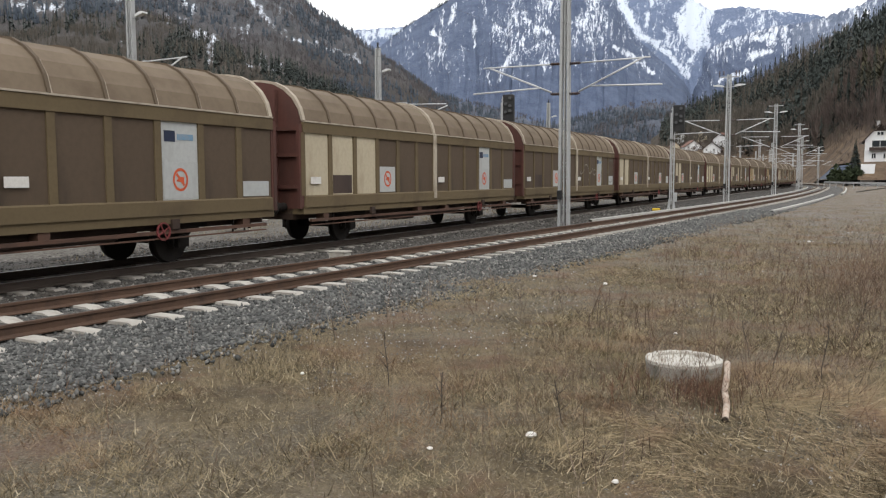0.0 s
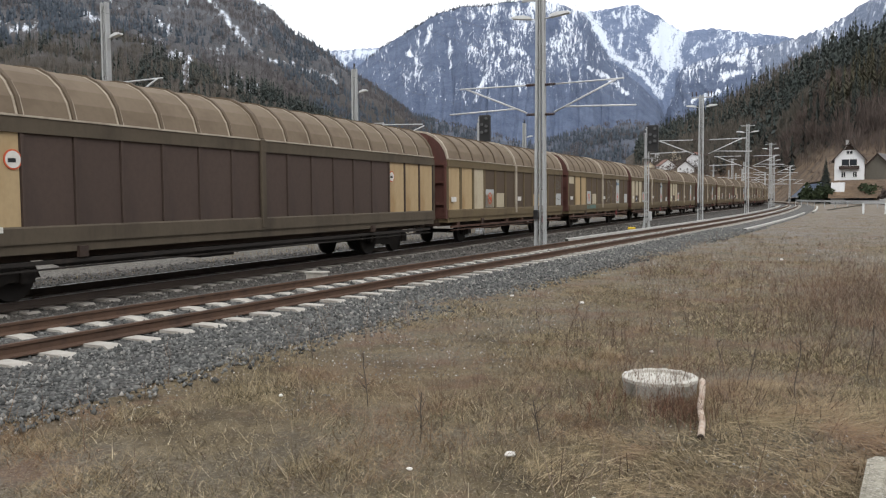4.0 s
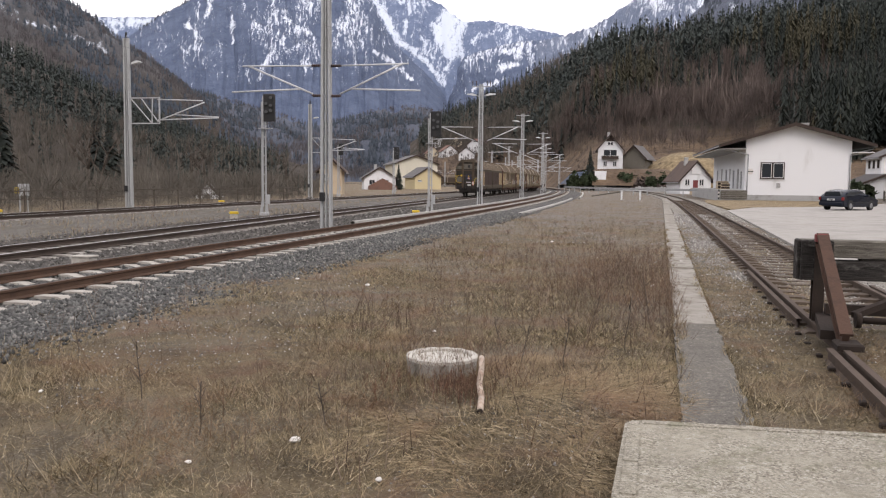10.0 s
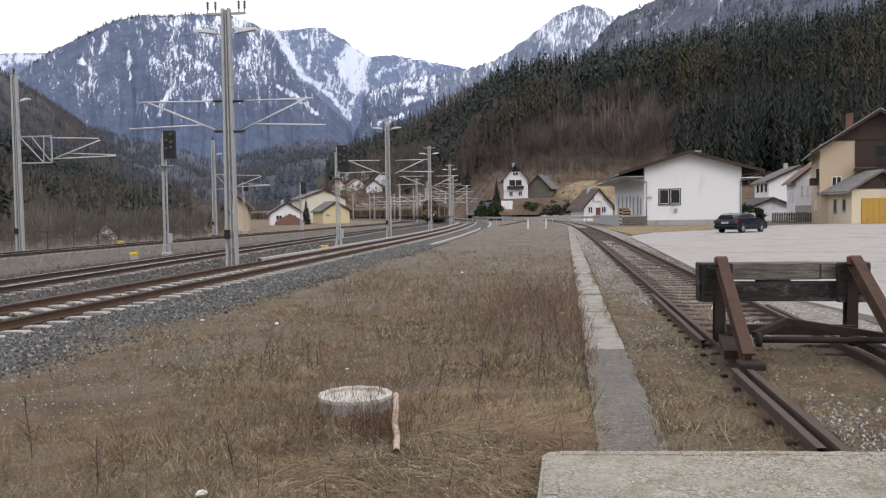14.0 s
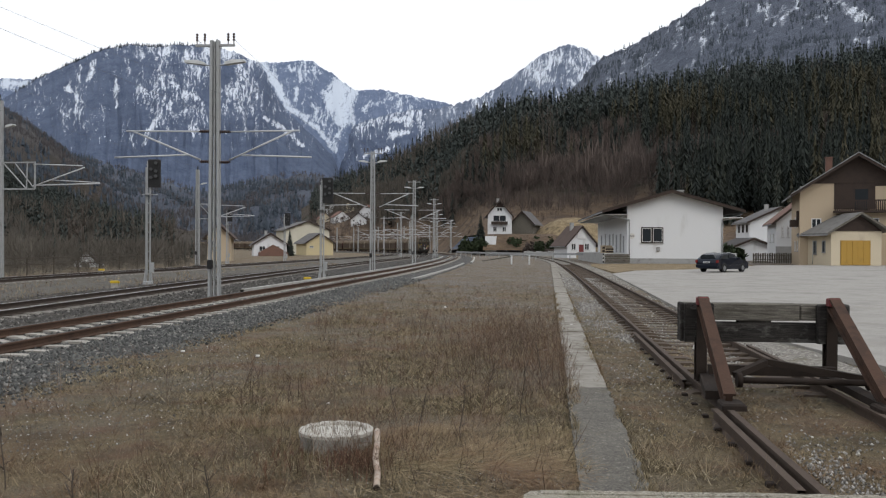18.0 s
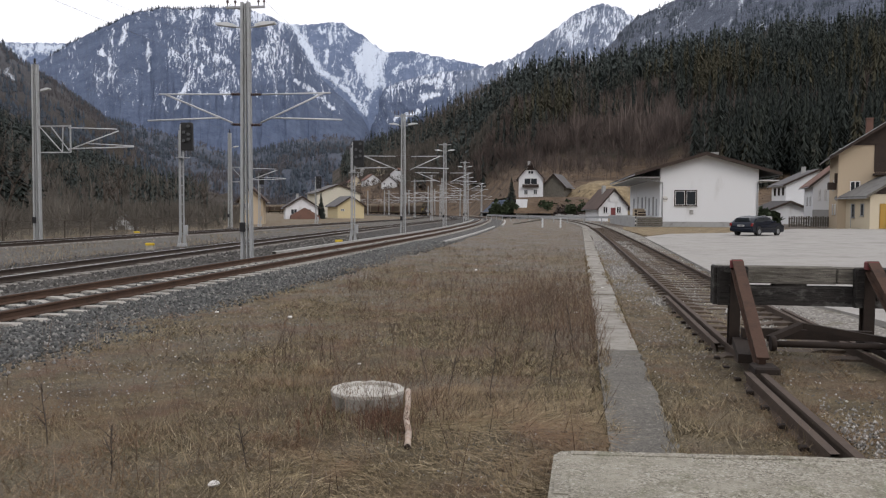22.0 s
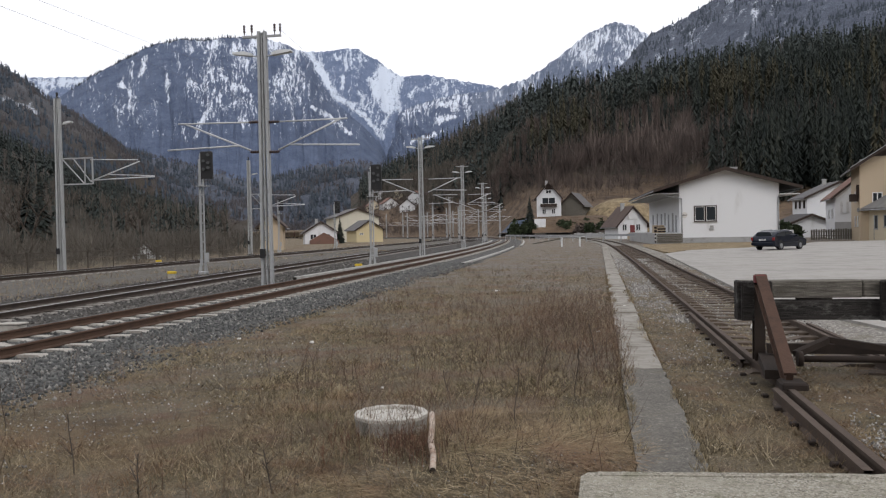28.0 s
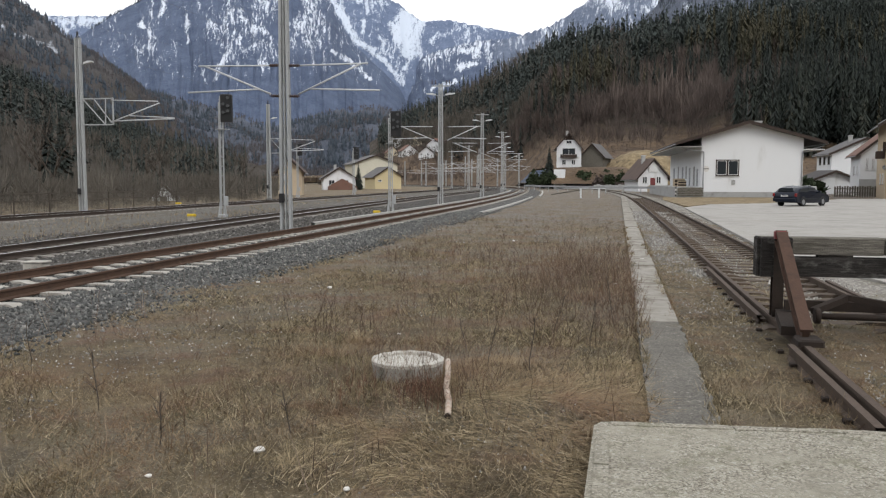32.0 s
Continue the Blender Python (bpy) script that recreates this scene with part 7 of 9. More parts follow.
def build_houses():
    warehouse()
    house_tan()
    # white house with dark windows across the yard
    plain_house(pose(52.7, 138, 0.0, 0, 0, -6), 10.0, 9.0, 6.3, 8.6, "white", "roof_grey", "white two-storey house with a grey roof and small windows",
                [(5.6, 4.3, 0.8, 1.5)],
                [("left", y, z, 1.1, 1.3) for z in (1.7, 4.5) for y in (1.0, 3.6, 6.2)], frame_mat="brown_wood")
    # white house with a red-brown roof
    h = plain_house(pose(45.2, 109, 0.0, 0, 0, -15), 10.0, 9.0, 5.4, 9.5, "white", "roof_red", "white house with a weathered red-brown tiled roof",
                    [(0.6, 3.2, 0.35, 1.5), (1.3, 3.2, 0.35, 1.5), (5.2, 2.4, 1.0, 1.2)], [("left", 2.0, 2.6, 0.9, 1.2), ("left", 5.0, 2.6, 0.9, 1.2)])
    part("oriel", M().box(2.7, -0.9, 4.4, 4.4, 0, 5.2).box(3.6, -0.8, 5.2, 4.5, 0, 6.4), G["brown_wood"], h, "dark timber oriel")
    part("stone_base", M().box(-0.05, -0.12, -0.6, 10.0, -0.01, 2.0), G["plinth"], h, "rough grey stone base")
    part("base_opening", M().box(2.2, -0.16, 0.6, 3.5, -0.13, 1.6), G["dark_metal"], h)
    chimney(h, 4.6, 1.8, 8.4, 10.2, "frame_white", 0.35)
    # a low porch and shed between them
    s = thing("garden_shed", pose(46.0, 126, 0.0, 0, 0, 10), "small white shed with a dark pitched roof", "shed")
    part("wall", gable_walls(5.5, 4, 2.2, 3.2), G["white"], s)
    gable_roof(s, 5.5, 4, 2.2, 3.2, G["roof_dark"], 0.7, 0.7)
    # hillside house
    h = plain_house(pose(11.6, 195, 4.9, 0, 0, -6), 5.7, 7.0, 4.6, 7.9, "white", "roof_dark", "white hillside house with a dark pointed roof and timber balcony",
                    [(1.3, 0.6, 0.9, 1.2), (3.5, 0.6, 0.9, 1.2), (1.3, 3.0, 3.1, 1.5), (2.2, 5.5, 1.3, 0.8)], [("left", 2, 0.8, 1, 1.2), ("left", 2, 3.0, 1, 1.2)])
    part("gable_cladding", M().prism([(1.7, 6.4), (4.0, 6.4), (2.85, 7.8)], -0.1, -0.02, axis=1), G["brown_wood"], h)
    part("balcony", M().box(0.9, -0.9, 2.3, 4.8, 0, 2.45).box(0.9, -0.9, 2.45, 4.8, -0.8, 3.0), G["brown_wood"], h, "dark timber balcony")
    part("retaining_wall", M().box(-0.2, -8.0, -6.0, 2.3, -0.3, -0.6), G["white"], h, "white basement wall")
    b = plain_house(pose(17.9, 200, 5.2, 0, 0, -20), 5.2, 8.0, 2.6, 5.3, "grey_wood", "roof_grey", "grey timber barn beside the hillside house", chim=False)
    m = M()
    n, rows = 40, 14
    for j in range(rows + 1):
        q = j / rows
        for i in range(n):
            a = 6.28318 * i / n
            x, y = 33.0 + 13.5 * q * math.cos(a), 203.0 + 15.0 * q * math.sin(a)
            m.v.append((x, y, -1.0 + 10.2 * (1 - q * q) ** 0.8 + 0.35 * noise.noise((x * 0.3, y * 0.3, 2))))
    m.f = [(j * n + i, j * n + (i + 1) % n, (j + 1) * n + (i + 1) % n, (j + 1) * n + i) for j in range(rows) for i in range(n)]
    m.s = [True] * len(m.f)
    structure("grass_mound", m, G["straw"], "rounded mound of tan dry grass below the woods", "grass")
    w = thing("garden_wall", pose(19.0, 182.0, -0.4, 0, 0, -8), "rough grey stone garden wall below the hillside", "wall")
    for k in range(22):
        part("wall_stone", M().box(k * 0.66, 0, 0, k * 0.66 + 0.64, 0.5, 1.25 + 0.12 * math.sin(k * 1.7), 0.05), G["plinth"], w)
    # brown-roofed cottage behind the shed
    h = plain_house(pose(23.6, 150, 0.4, 0, 0, 12), 5.6, 7.0, 2.1, 5.2, "white", "roof_brown", "small white cottage with a steep brown roof and dormer", [(0.8, 0.9, 0.9, 1.2), (3.4, 0.9, 0.9, 1.2)])
    part("door", M().box(2.3, -0.08, -0.2, 3.2, -0.01, 1.9), G["red_paint"], h, "dark red timber door")
    part("dormer", M().prism([(1.9, 3.0), (3.7, 3.0), (3.7, 4.2), (2.8, 4.8), (1.9, 4.2)], -0.2, 1.5, axis=1), G["frame_white"], h, "white dormer")
    # beyond the tracks
    h = plain_house(pose(-42.3, 186, -0.6, 0, 0, 16), 7.4, 8.0, 2.9, 5.2, "white", "roof_grey", "low white house beyond the tracks", [(1.2, 1.2, 1.4, 1.2), (4.4, 1.2, 1.4, 1.2)])
    part("lean_to", M().prism([(1.0, -0.5), (7.5, -0.5), (7.5, 0.9), (4.2, 2.7), (1.0, 0.9)], -3.0, -0.1, axis=1), G["roof_red"], h, "brown-roofed lean-to")
    plain_house(pose(-33.4, 205, -0.6, 0, 0, 22), 6.9, 12.0, 3.4, 5.6, "yellow", "roof_grey", "yellow rendered building with a grey roof beyond the tracks", [(0.8, 2.0, 1.0, 0.5)], chim=False)
    plain_house(pose(-42.6, 226, -0.6, 0, 0, 22), 12.4, 14.0, 7.0, 9.3, "pale_cream", "roof_grey", "large pale cream hall with a shallow grey roof", [], chim=False)
    plain_house(pose(-33.6, 118, -0.8, 0, 0, 10), 3.4, 4.5, 4.0, 5.6, "tan", "roof_brown", "narrow ochre signal house beyond the tracks", [(0.5, 2.4, 0.8, 1.0)], chim=False)
    for k, (az, el, t) in enumerate(((-8.4, 1.5, 20), (-7.9, 2.1, -15), (-7.35, 1.6, 25), (-6.8, 2.2, 5), (-6.2, 1.4, 0), (-5.6, 1.9, -30))):
        u = 0.02
        while u < 0.9:
            x, y, z = slope_point(RIGHT_WOODS, 185, 560, az, u, -0.5, 1.25, 0.012)
            if z - EYE > math.tan(radians(el)) * math.hypot(x, y):
                break
            u += 0.004
        plain_house(pose(x, y, z - 0.6, 0, 0, t), 8 + (k % 3), 8, 4.6 + (k % 2) * 1.2, 8.2 + (k % 2), "white" if k % 3 else "cream", ("roof_red", "roof_grey", "roof_red")[k % 3], "distant white village house with a tiled roof",
                    [(1.2, 1.0, 1, 1.2), (5.0, 1.0, 1, 1.2), (1.2, 3.4, 1, 1.2), (5.0, 3.4, 1, 1.2)], chim=False)


build_houses()


# ---- the parked car ----
def build_car():
    car = thing("parked_car", pose(21.4, 61.3, -0.06, 0, 0, -49) @ Matrix.Diagonal((1, 0.94, 0.98, 1)), "dark blue estate car parked on the yard", "car")
    side = [(-2.38, 0.35), (-2.42, 0.62), (-2.38, 0.92), (-2.28, 1.0), (-1.9, 1.26), (-1.5, 1.39), (-0.6, 1.45), (0.0, 1.42), (0.95, 1.02), (1.3, 0.95), (2.0, 0.86), (2.32, 0.72), (2.40, 0.5), (2.36, 0.28), (1.75, 0.22), (-1.9, 0.24)]
    m = M()
    n = len(side)
    rings = []
    for lat, pull, drop in ((-0.90, 0.96, 0.0), (-0.86, 0.985, 0.0), (-0.66, 1.0, 0.02), (0.66, 1.0, 0.02), (0.86, 0.985, 0.0), (0.90, 0.96, 0.0)):
        ring = []
        for y, z in side:
            lt = lat * (1.0 if z < 1.0 else 1.0 - 0.42 * (z - 1.0))
            ring.append((lt, y * pull, z + (drop if z > 0.9 else 0)))
        rings.append(ring)
    for r in rings:
        m.v += r
    for a in range(len(rings) - 1):
        for i in range(n):
            j = (i + 1) % n
            m.f.append((a * n + i, a * n + j, (a + 1) * n + j, (a + 1) * n + i))
            m.s.append(True)
    m.f += [tuple(range(n - 1, -1, -1)), tuple((len(rings) - 1) * n + i for i in range(n))]
    m.s += [False, False]
    body = part("body", m, G["car"], car)
    for s in (-1, 1):
        part("side_window", M().prism([(-2.0, 1.03), (-1.62, 1.28), (-0.75, 1.36), (-0.75, 1.02)], s * 0.80 - 0.05, s * 0.80 + 0.05, axis=0), G["glass"], car)
        part("side_window", M().prism([(-0.68, 1.02), (-0.68, 1.36), (-0.02, 1.34), (0.72, 1.02)], s * 0.80 - 0.05, s * 0.80 + 0.05, axis=0), G["glass"], car)
        part("trim_strip", M().box(s * 0.905 - 0.01, -1.7, 0.52, s * 0.905 + 0.01, 1.7, 0.57), G["dark_metal"], car)
        part("door_mirror", M().box(s * 0.9, 0.62, 0.98, s * 1.06, 0.80, 1.10, 0.02), G["car"], car)
        part("tail_lamp", M().box(s * 0.84 - 0.09, -2.43, 0.72, s * 0.84 + 0.06, -2.28, 0.94, 0.02), G["lamp_red"], car, "red tail lamp")
        part("headlight", M().box(s * 0.72 - 0.16, 2.2, 0.6, s * 0.72 + 0.16, 2.36, 0.74, 0.02), G["glass"], car, "clear headlight")
        part("roof_rail", M().rod((s * 0.62, -1.5, 1.43), (s * 0.62, 0.0, 1.5), 0.018), G["mast"], car)
        for y in (-1.42, 1.38):
            wh = part("wheel", M().rod((s * 0.70, y, 0.31), (s * 0.91, y, 0.31), 0.31, 0.31, 20), G["tyre"], car)
            part("rim", M().rod((s * 0.905, y, 0.31), (s * 0.925, y, 0.31), 0.20, 0.19, 12), G["rim"], wh, "alloy rim")
            part("wheel_arch", M().rod((s * 0.86, y, 0.36), (s * 0.902, y, 0.36), 0.37, 0.37, 20), G["dark_metal"], car)
    part("rear_window", M().prism([(-0.62, 1.06), (0.62, 1.06), (0.5, 1.33), (-0.5, 1.33)], -2.26, -1.86, axis=1), G["glass"], car)
    part("windscreen", M().prism([(-0.66, 1.06), (0.66, 1.06), (0.55, 1.36), (-0.55, 1.36)], 0.45, 0.82, axis=1), G["glass"], car)
    part("number_plate", M().box(-0.27, -2.445, 0.70, 0.27, -2.42, 0.82), G["plate"], car, "pale plate with dark bars")
    part("plate_bar", M().box(-0.18, -2.45, 0.74, 0.18, -2.445, 0.78), G["dark_metal"], car)
    part("bumper", M().box(-0.88, -2.47, 0.36, 0.88, -2.36, 0.58, 0.03), G["car"], car)
    t = thing("parked_trailer", pose(25.2, 72, -0.06, 0, 0, -30), "small grey box trailer behind the car", "trailer")
    part("box", M().box(-0.9, -1.2, 0.55, 0.9, 1.2, 1.35, 0.03), G["plinth"], t)
    for s in (-1, 1):
        part("wheel", M().rod((s * 0.92, 0, 0.3), (s * 1.05, 0, 0.3), 0.3, 0.3, 16), G["tyre"], t)


build_car()


# ---- the buffer stop on the siding ----
def build_buffer_stop():
    b = thing("buffer_stop", SIDING.spot(10.55, 0.0, 0.09), "buffer stop of rusty rail struts and weathered timber beams", "buffer stop")

    def railbar(p, q, name, mat, label=""):
        p, q = Vector(p), Vector(q)
        m = M().bar(p, q, 0.07, 0.12)
        d = (q - p).normalized()
        up = d.cross(Vector((1, 0, 0)))
        up = up if up.z > 0 or abs(up.z) < 0.3 and up.y < 0 else -up
        m.bar(p + up * 0.075, q + up * 0.075, 0.13, 0.03)
        m.bar(p - up * 0.07, q - up * 0.07, 0.13, 0.02)
        return part(name, m, mat, b, label)

    for s in (-1, 1):
        x = s * 0.80
        railbar((x, 0.0, -0.05), (x, -0.02, 1.0), "post", G["dark_rust"], "upright post of old rail")
        railbar((x + 0.02 * s, -1.75, 0.06), (x, -0.12, 1.02), "strut", G["red_rust"], "slanting rust-red strut")
        part("cap", M().box(x - 0.075, -0.2, 0.99, x + 0.075, -0.06, 1.09, 0.015), G["red_paint"], b, "worn red-painted cap")
        part("foot_plate", M().box(x - 0.13, -1.95, -0.02, x + 0.13, -1.62, 0.055, 0.02), G["dark_rust"], b)
        part("block", M().box(x - 0.16 - 0.05 * (s < 0), -0.06, 0.50, x + 0.16 + 0.05 * (s > 0), 0.06, 1.0, 0.015), G["black_wood"], b, "tarred timber block")
        for z in (0.62, 0.9):
            part("bolt", M().rod((x + 0.1, -0.09, z), (x + 0.1, -0.05, z), 0.022, n=6), G["dark_rust"], b)
        part("end_face", M().box(s * 1.02 - 0.03, 0.02, 0.5, s * 1.02 + 0.03, 0.3, 1.0, 0.015), G["black_wood"], b)
    part("upper_beam", M().box(-1.0, 0.06, 0.78, 0.45, 0.28, 1.0, 0.015), G["grey_wood"], b, "grey split timber beam")
    part("upper_beam", M().box(0.46, 0.065, 0.785, 1.0, 0.28, 0.995, 0.015), G["grey_wood"], b, "grey split timber beam")
    part("lower_beam", M().box(-1.0, 0.06, 0.5, 1.0, 0.28, 0.745, 0.02), G["black_wood"], b, "charred black timber beam")
    part("spacer", M().box(-0.3, 0.08, 0.745, 0.1, 0.26, 0.78), G["black_wood"], b)
    part("cross_tie", M().bar((-0.75, -0.25, 0.18), (0.78, -0.25, 0.18), 0.10, 0.12), G["dark_rust"], b)
    part("cross_tie", M().rod((-0.55, -0.95, 0.16), (0.95, -0.95, 0.16), 0.038, n=8).rod((-0.56, -0.95, 0.16), (-0.5, -0.95, 0.16), 0.09, n=8).rod((0.9, -0.95, 0.16), (0.96, -0.95, 0.16), 0.09, n=8), G["dark_rust"], b)
    part("brace", M().bar((-0.55, -0.85, 0.2), (-0.12, -0.55, 0.33), 0.09, 0.07), G["dark_rust"], b)
    part("brace", M().bar((-0.12, -0.55, 0.33), (0.9, -0.9, 0.2), 0.09, 0.07), G["dark_rust"], b)
    part("base_bar", M().bar((0.82, -1.9, 0.02), (0.82, 0.2, 0.05), 0.16, 0.08), G["dark_rust"], b)
    part("base_bar", M().bar((-0.9, -1.4, 0.05), (-0.7, 0.1, 0.05), 0.2, 0.1), G["dark_rust"], b)
    # check rails beside the running rails
    for off, s0, s1 in ((-0.90, 5.7, 8.7), (-0.90, 10.6, 16.8), (0.90, 10.8, 15.0)):
        part("check_rail", swept(SIDING, s0, s1, 1.0, rail_outline(off, -0.005)), G["old_rail"], TRACK4, "second rail bolted alongside")
    for k in range(14):
        for off in (-0.98, -0.66):
            part("rail_clip", M().box(-0.035, -0.04, 0, 0.035, 0.04, 0.035, 0.008), G["dark_rust"], TRACK4, "", SIDING.spot(6.2 + k * 0.65, -0.13, off))


build_buffer_stop()


# ---- small things in the meadow ----
def build_small_things():
    # concrete shaft ring with a sunken lid
    r = thing("shaft_ring", pose(-0.93, 7.42, -0.20), "low round concrete shaft ring with a lid among weeds", "shaft ring")
    m = M()
    n = 36
    rings = [(0.325, 0.0), (0.328, 0.18), (0.335, 0.21), (0.33, 0.245), (0.318, 0.248), (0.285, 0.248), (0.278, 0.24), (0.275, 0.215)]
    for rr, z in rings:
        m.v += [(rr * math.cos(6.28318 * i / n), rr * math.sin(6.28318 * i / n), z + 0.004 * math.sin(i * 2.3)) for i in range(n)]
    for a in range(len(rings) - 1):
        m.f += [(a * n + i, a * n + (i + 1) % n, (a + 1) * n + (i + 1) % n, (a + 1) * n + i) for i in range(n)]
        m.s += [True] * n
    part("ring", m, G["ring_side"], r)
    m = M()
    rings = [(0.336, 0.222), (0.338, 0.25), (0.326, 0.258), (0.284, 0.258), (0.276, 0.25), (0.273, 0.222)]
    for rr, z in rings:
        m.v += [(rr * math.cos(6.28318 * i / n), rr * math.sin(6.28318 * i / n), z + 0.004 * math.sin(i * 2.3)) for i in range(n)]
    for a in range(len(rings) - 1):
        m.f += [(a * n + i, a * n + (i + 1) % n, (a + 1) * n + (i + 1) % n, (a + 1) * n + i) for i in range(n)]
        m.s += [False] * n
    part("rim", m, G["tank"], r, "pale rim, lighter than the ring's side")
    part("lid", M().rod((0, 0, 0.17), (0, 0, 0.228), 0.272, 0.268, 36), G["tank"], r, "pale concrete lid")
    # a pale stick leaning on the ring
    s = thing("broken_branch", pose(0, 0, 0), "pale broken branch with reddish ends lying by the ring", "branch")
    m = M()
    a, b = Vector((-0.46, 6.10, -0.10)), Vector((-0.54, 7.16, 0.09))
    pts = [a + (b - a) * t + Vector((0.012 * math.sin(9 * t), 0, 0.008 * math.cos(7 * t))) for t in (0, 0.25, 0.5, 0.75, 1)]
    for p, q in zip(pts, pts[1:]):
        m.rod(p, q, 0.026, 0.025, 10)
    part("stem", m, G["birch"], s)
    part("broken_end", M().rod(a - Vector((0, 0.02, 0.002)), a, 0.02, 0.027, 9), G["dark_rust"], s)
    rng = random.Random(21)
    spots = [(-1.66, 5.2, 0.045), (-0.95, 4.6, 0.025), (-2.2, 4.7, 0.022), (-4.2, 6.2, 0.028), (-3.0, 13.5, 0.05), (-4.4, 14.0, 0.04), (1.9, 14.5, 0.04), (3.1, 19, 0.06), (0.2, 25, 0.06), (-1.3, 9.6, 0.025)]
    for x, y, q in spots:
        m = M()
        n = 8
        for rr, z in ((0.8, 0.0), (1.0, 0.35), (0.6, 0.7)):
            m.v += [(q * rr * rng.uniform(0.8, 1.25) * math.cos(6.28 * i / n), q * 0.8 * rr * rng.uniform(0.8, 1.2) * math.sin(6.28 * i / n), q * z) for i in range(n)]
        for a in range(2):
            m.f += [(a * n + i, a * n + (i + 1) % n, (a + 1) * n + (i + 1) % n, (a + 1) * n + i) for i in range(n)]
        m.f.append(tuple(2 * n + i for i in range(n)))
        m.s += [False] * len(m.f)
        st = tagged(new("pale_stone", m.mesh("pale_stone", G["sign_white"])), "pale angular stone lying in the dry grass", "stone", "pale stones")
        st.matrix_world = pose(x, y, ground_height(x, y) + 0.01, 0, 0, rng.uniform(0, 360))
    # litter beyond the buffer stop
    c = thing("drink_can", pose(5.35, 11.2, -0.05, 0, 0, 60), "crushed silver drinks can on the gravel", "can")
    part("can_body", M().rod((0, -0.07, 0.04), (0, 0.07, 0.04), 0.035, 0.033, 12), G["rim"], c)
    p = thing("paper_scrap", pose(4.75, 14.6, -0.10, 0, 0, 20), "crumpled white scrap beside the siding", "litter")
    part("sheet", M().prism([(-0.15, 0), (0.13, 0), (0.16, 0.05), (0.02, 0.11), (-0.12, 0.07)], -0.1, 0.1, axis=1), G["sign_white"], p)
    # concrete block between the tracks, yellow marker blocks, track-side cabinet
    blk = thing("trackside_box", pose(-10.05, 16.6, -0.2, 0, 0, -4), "low white concrete box between the tracks", "box")
    part("box_body", M().box(-0.22, -0.16, -0.1, 0.22, 0.16, 0.14, 0.02), G["sleeper"], blk)
    part("box_lid", M().box(-0.25, -0.18, 0.14, 0.25, 0.18, 0.17, 0.01), G["sleeper"], blk)
    for x, y in ((-15.3, 38.5), (-24.0, 58.0), (-26.5, 36.5), (-7.1, 44.0)):
        mk = thing("marker_block", pose(x, y, -0.05, 0, 0, 5), "low yellow marker block beside the track", "marker", "yellow marker blocks")
        part("cap", M().box(-0.2, -0.12, 0.0, 0.2, 0.12, 0.12, 0.03), G["yellow_paint"], mk)
        part("base", M().box(-0.17, -0.1, -0.3, 0.17, 0.1, 0.0), G["sleeper"], mk)
    cab = thing("trackside_cabinet", pose(-30.6, 44.5, -0.3, 0, 0, 25), "grey trackside cabinet on legs with a yellow plate", "cabinet")
    part("cabinet_box", M().box(-0.3, -0.2, 0.85, 0.3, 0.2, 1.55, 0.03), G["mast"], cab)
    for u in (-0.2, 0.2):
        part("leg", M().box(u - 0.04, -0.05, -0.1, u + 0.04, 0.05, 0.85), G["mast"], cab)
    part("plate", M().box(-0.42, -0.25, 1.0, -0.2, -0.21, 1.35), G["yellow_paint"], cab, "yellow plate with dark bars")
    part("plate_bar", M().box(-0.38, -0.26, 1.06, -0.34, -0.25, 1.3).box(-0.3, -0.26, 1.06, -0.26, -0.25, 1.3), G["dark_metal"], cab)
    # railing along the valley edge
    f = thing("valley_railing", pose(0, 0, 0), "brown pipe railing along the valley edge", "railing")
    s = -6
    while s < 75:
        x, y, h = LINE3.at(s, -5.2)
        part("post", M().bar((x, y, -0.4), (x, y, 0.95), 0.06, 0.06), G["bark"], f)
        s += 3.0
    for z in (0.5, 0.92):
        part("rail_bar", swept(LINE3, -6, 75, 3, [(-5.23, z - 0.025), (-5.17, z - 0.025), (-5.17, z + 0.025), (-5.23, z + 0.025)]), G["bark"], f)
    # pale kerbs and cable troughs along the near track
    for off, s0, s1 in ((2.9, 46, 92), (3.6, 96, 150), (-2.2, 33, 160)):
        kb = thing("track_kerb", pose(0, 0, 0), "pale concrete edging along the ballast", "kerb", "concrete edgings")
        part("edging", swept(LINE1, s0, s1, 2, [(off - 0.09, -0.5), (off + 0.09, -0.5), (off + 0.09, -0.03), (off - 0.09, -0.03)]), G["kerb"], kb)
    # barrier and guard rail where the siding meets the road
    g = thing("pipe_barrier", pose(8.6, 92, -0.1, 0, 0, -8), "grey pipe barrier on pale posts beyond the station ground", "barrier")
    part("rail_bar", M().rod((-2.2, 0, 0.95), (2.2, 0, 0.95), 0.05), G["mast"], g)
    for u in (-0.4, 1.6):
        part("post", M().box(u - 0.09, -0.09, -0.2, u + 0.09, 0.09, 0.95), G["lamp_white"], g)
    part("stay", M().bar((-4.0, 4, 0.2), (-0.4, 0, 0.8), 0.12, 0.12), G["grey_wood"], g)
    gr = thing("guard_rail", pose(0, 0, 0), "grey steel guard rail along the road below the hillside", "guard rail")
    pts = [(3.5, 168), (6, 150), (10, 136), (15, 126), (22, 120)]
    m = M()
    for (xa, ya), (xb, yb) in zip(pts, pts[1:]):
        m.bar((xa, ya, 0.75), (xb, yb, 0.75), 0.06, 0.32)
        for t in (0.0, 0.33, 0.66):
            part("post", M().box(-0.06, -0.06, -0.2, 0.06, 0.06, 0.75), G["mast"], gr, "", pose(xa + (xb - xa) * t, ya + (yb - ya) * t, 0))
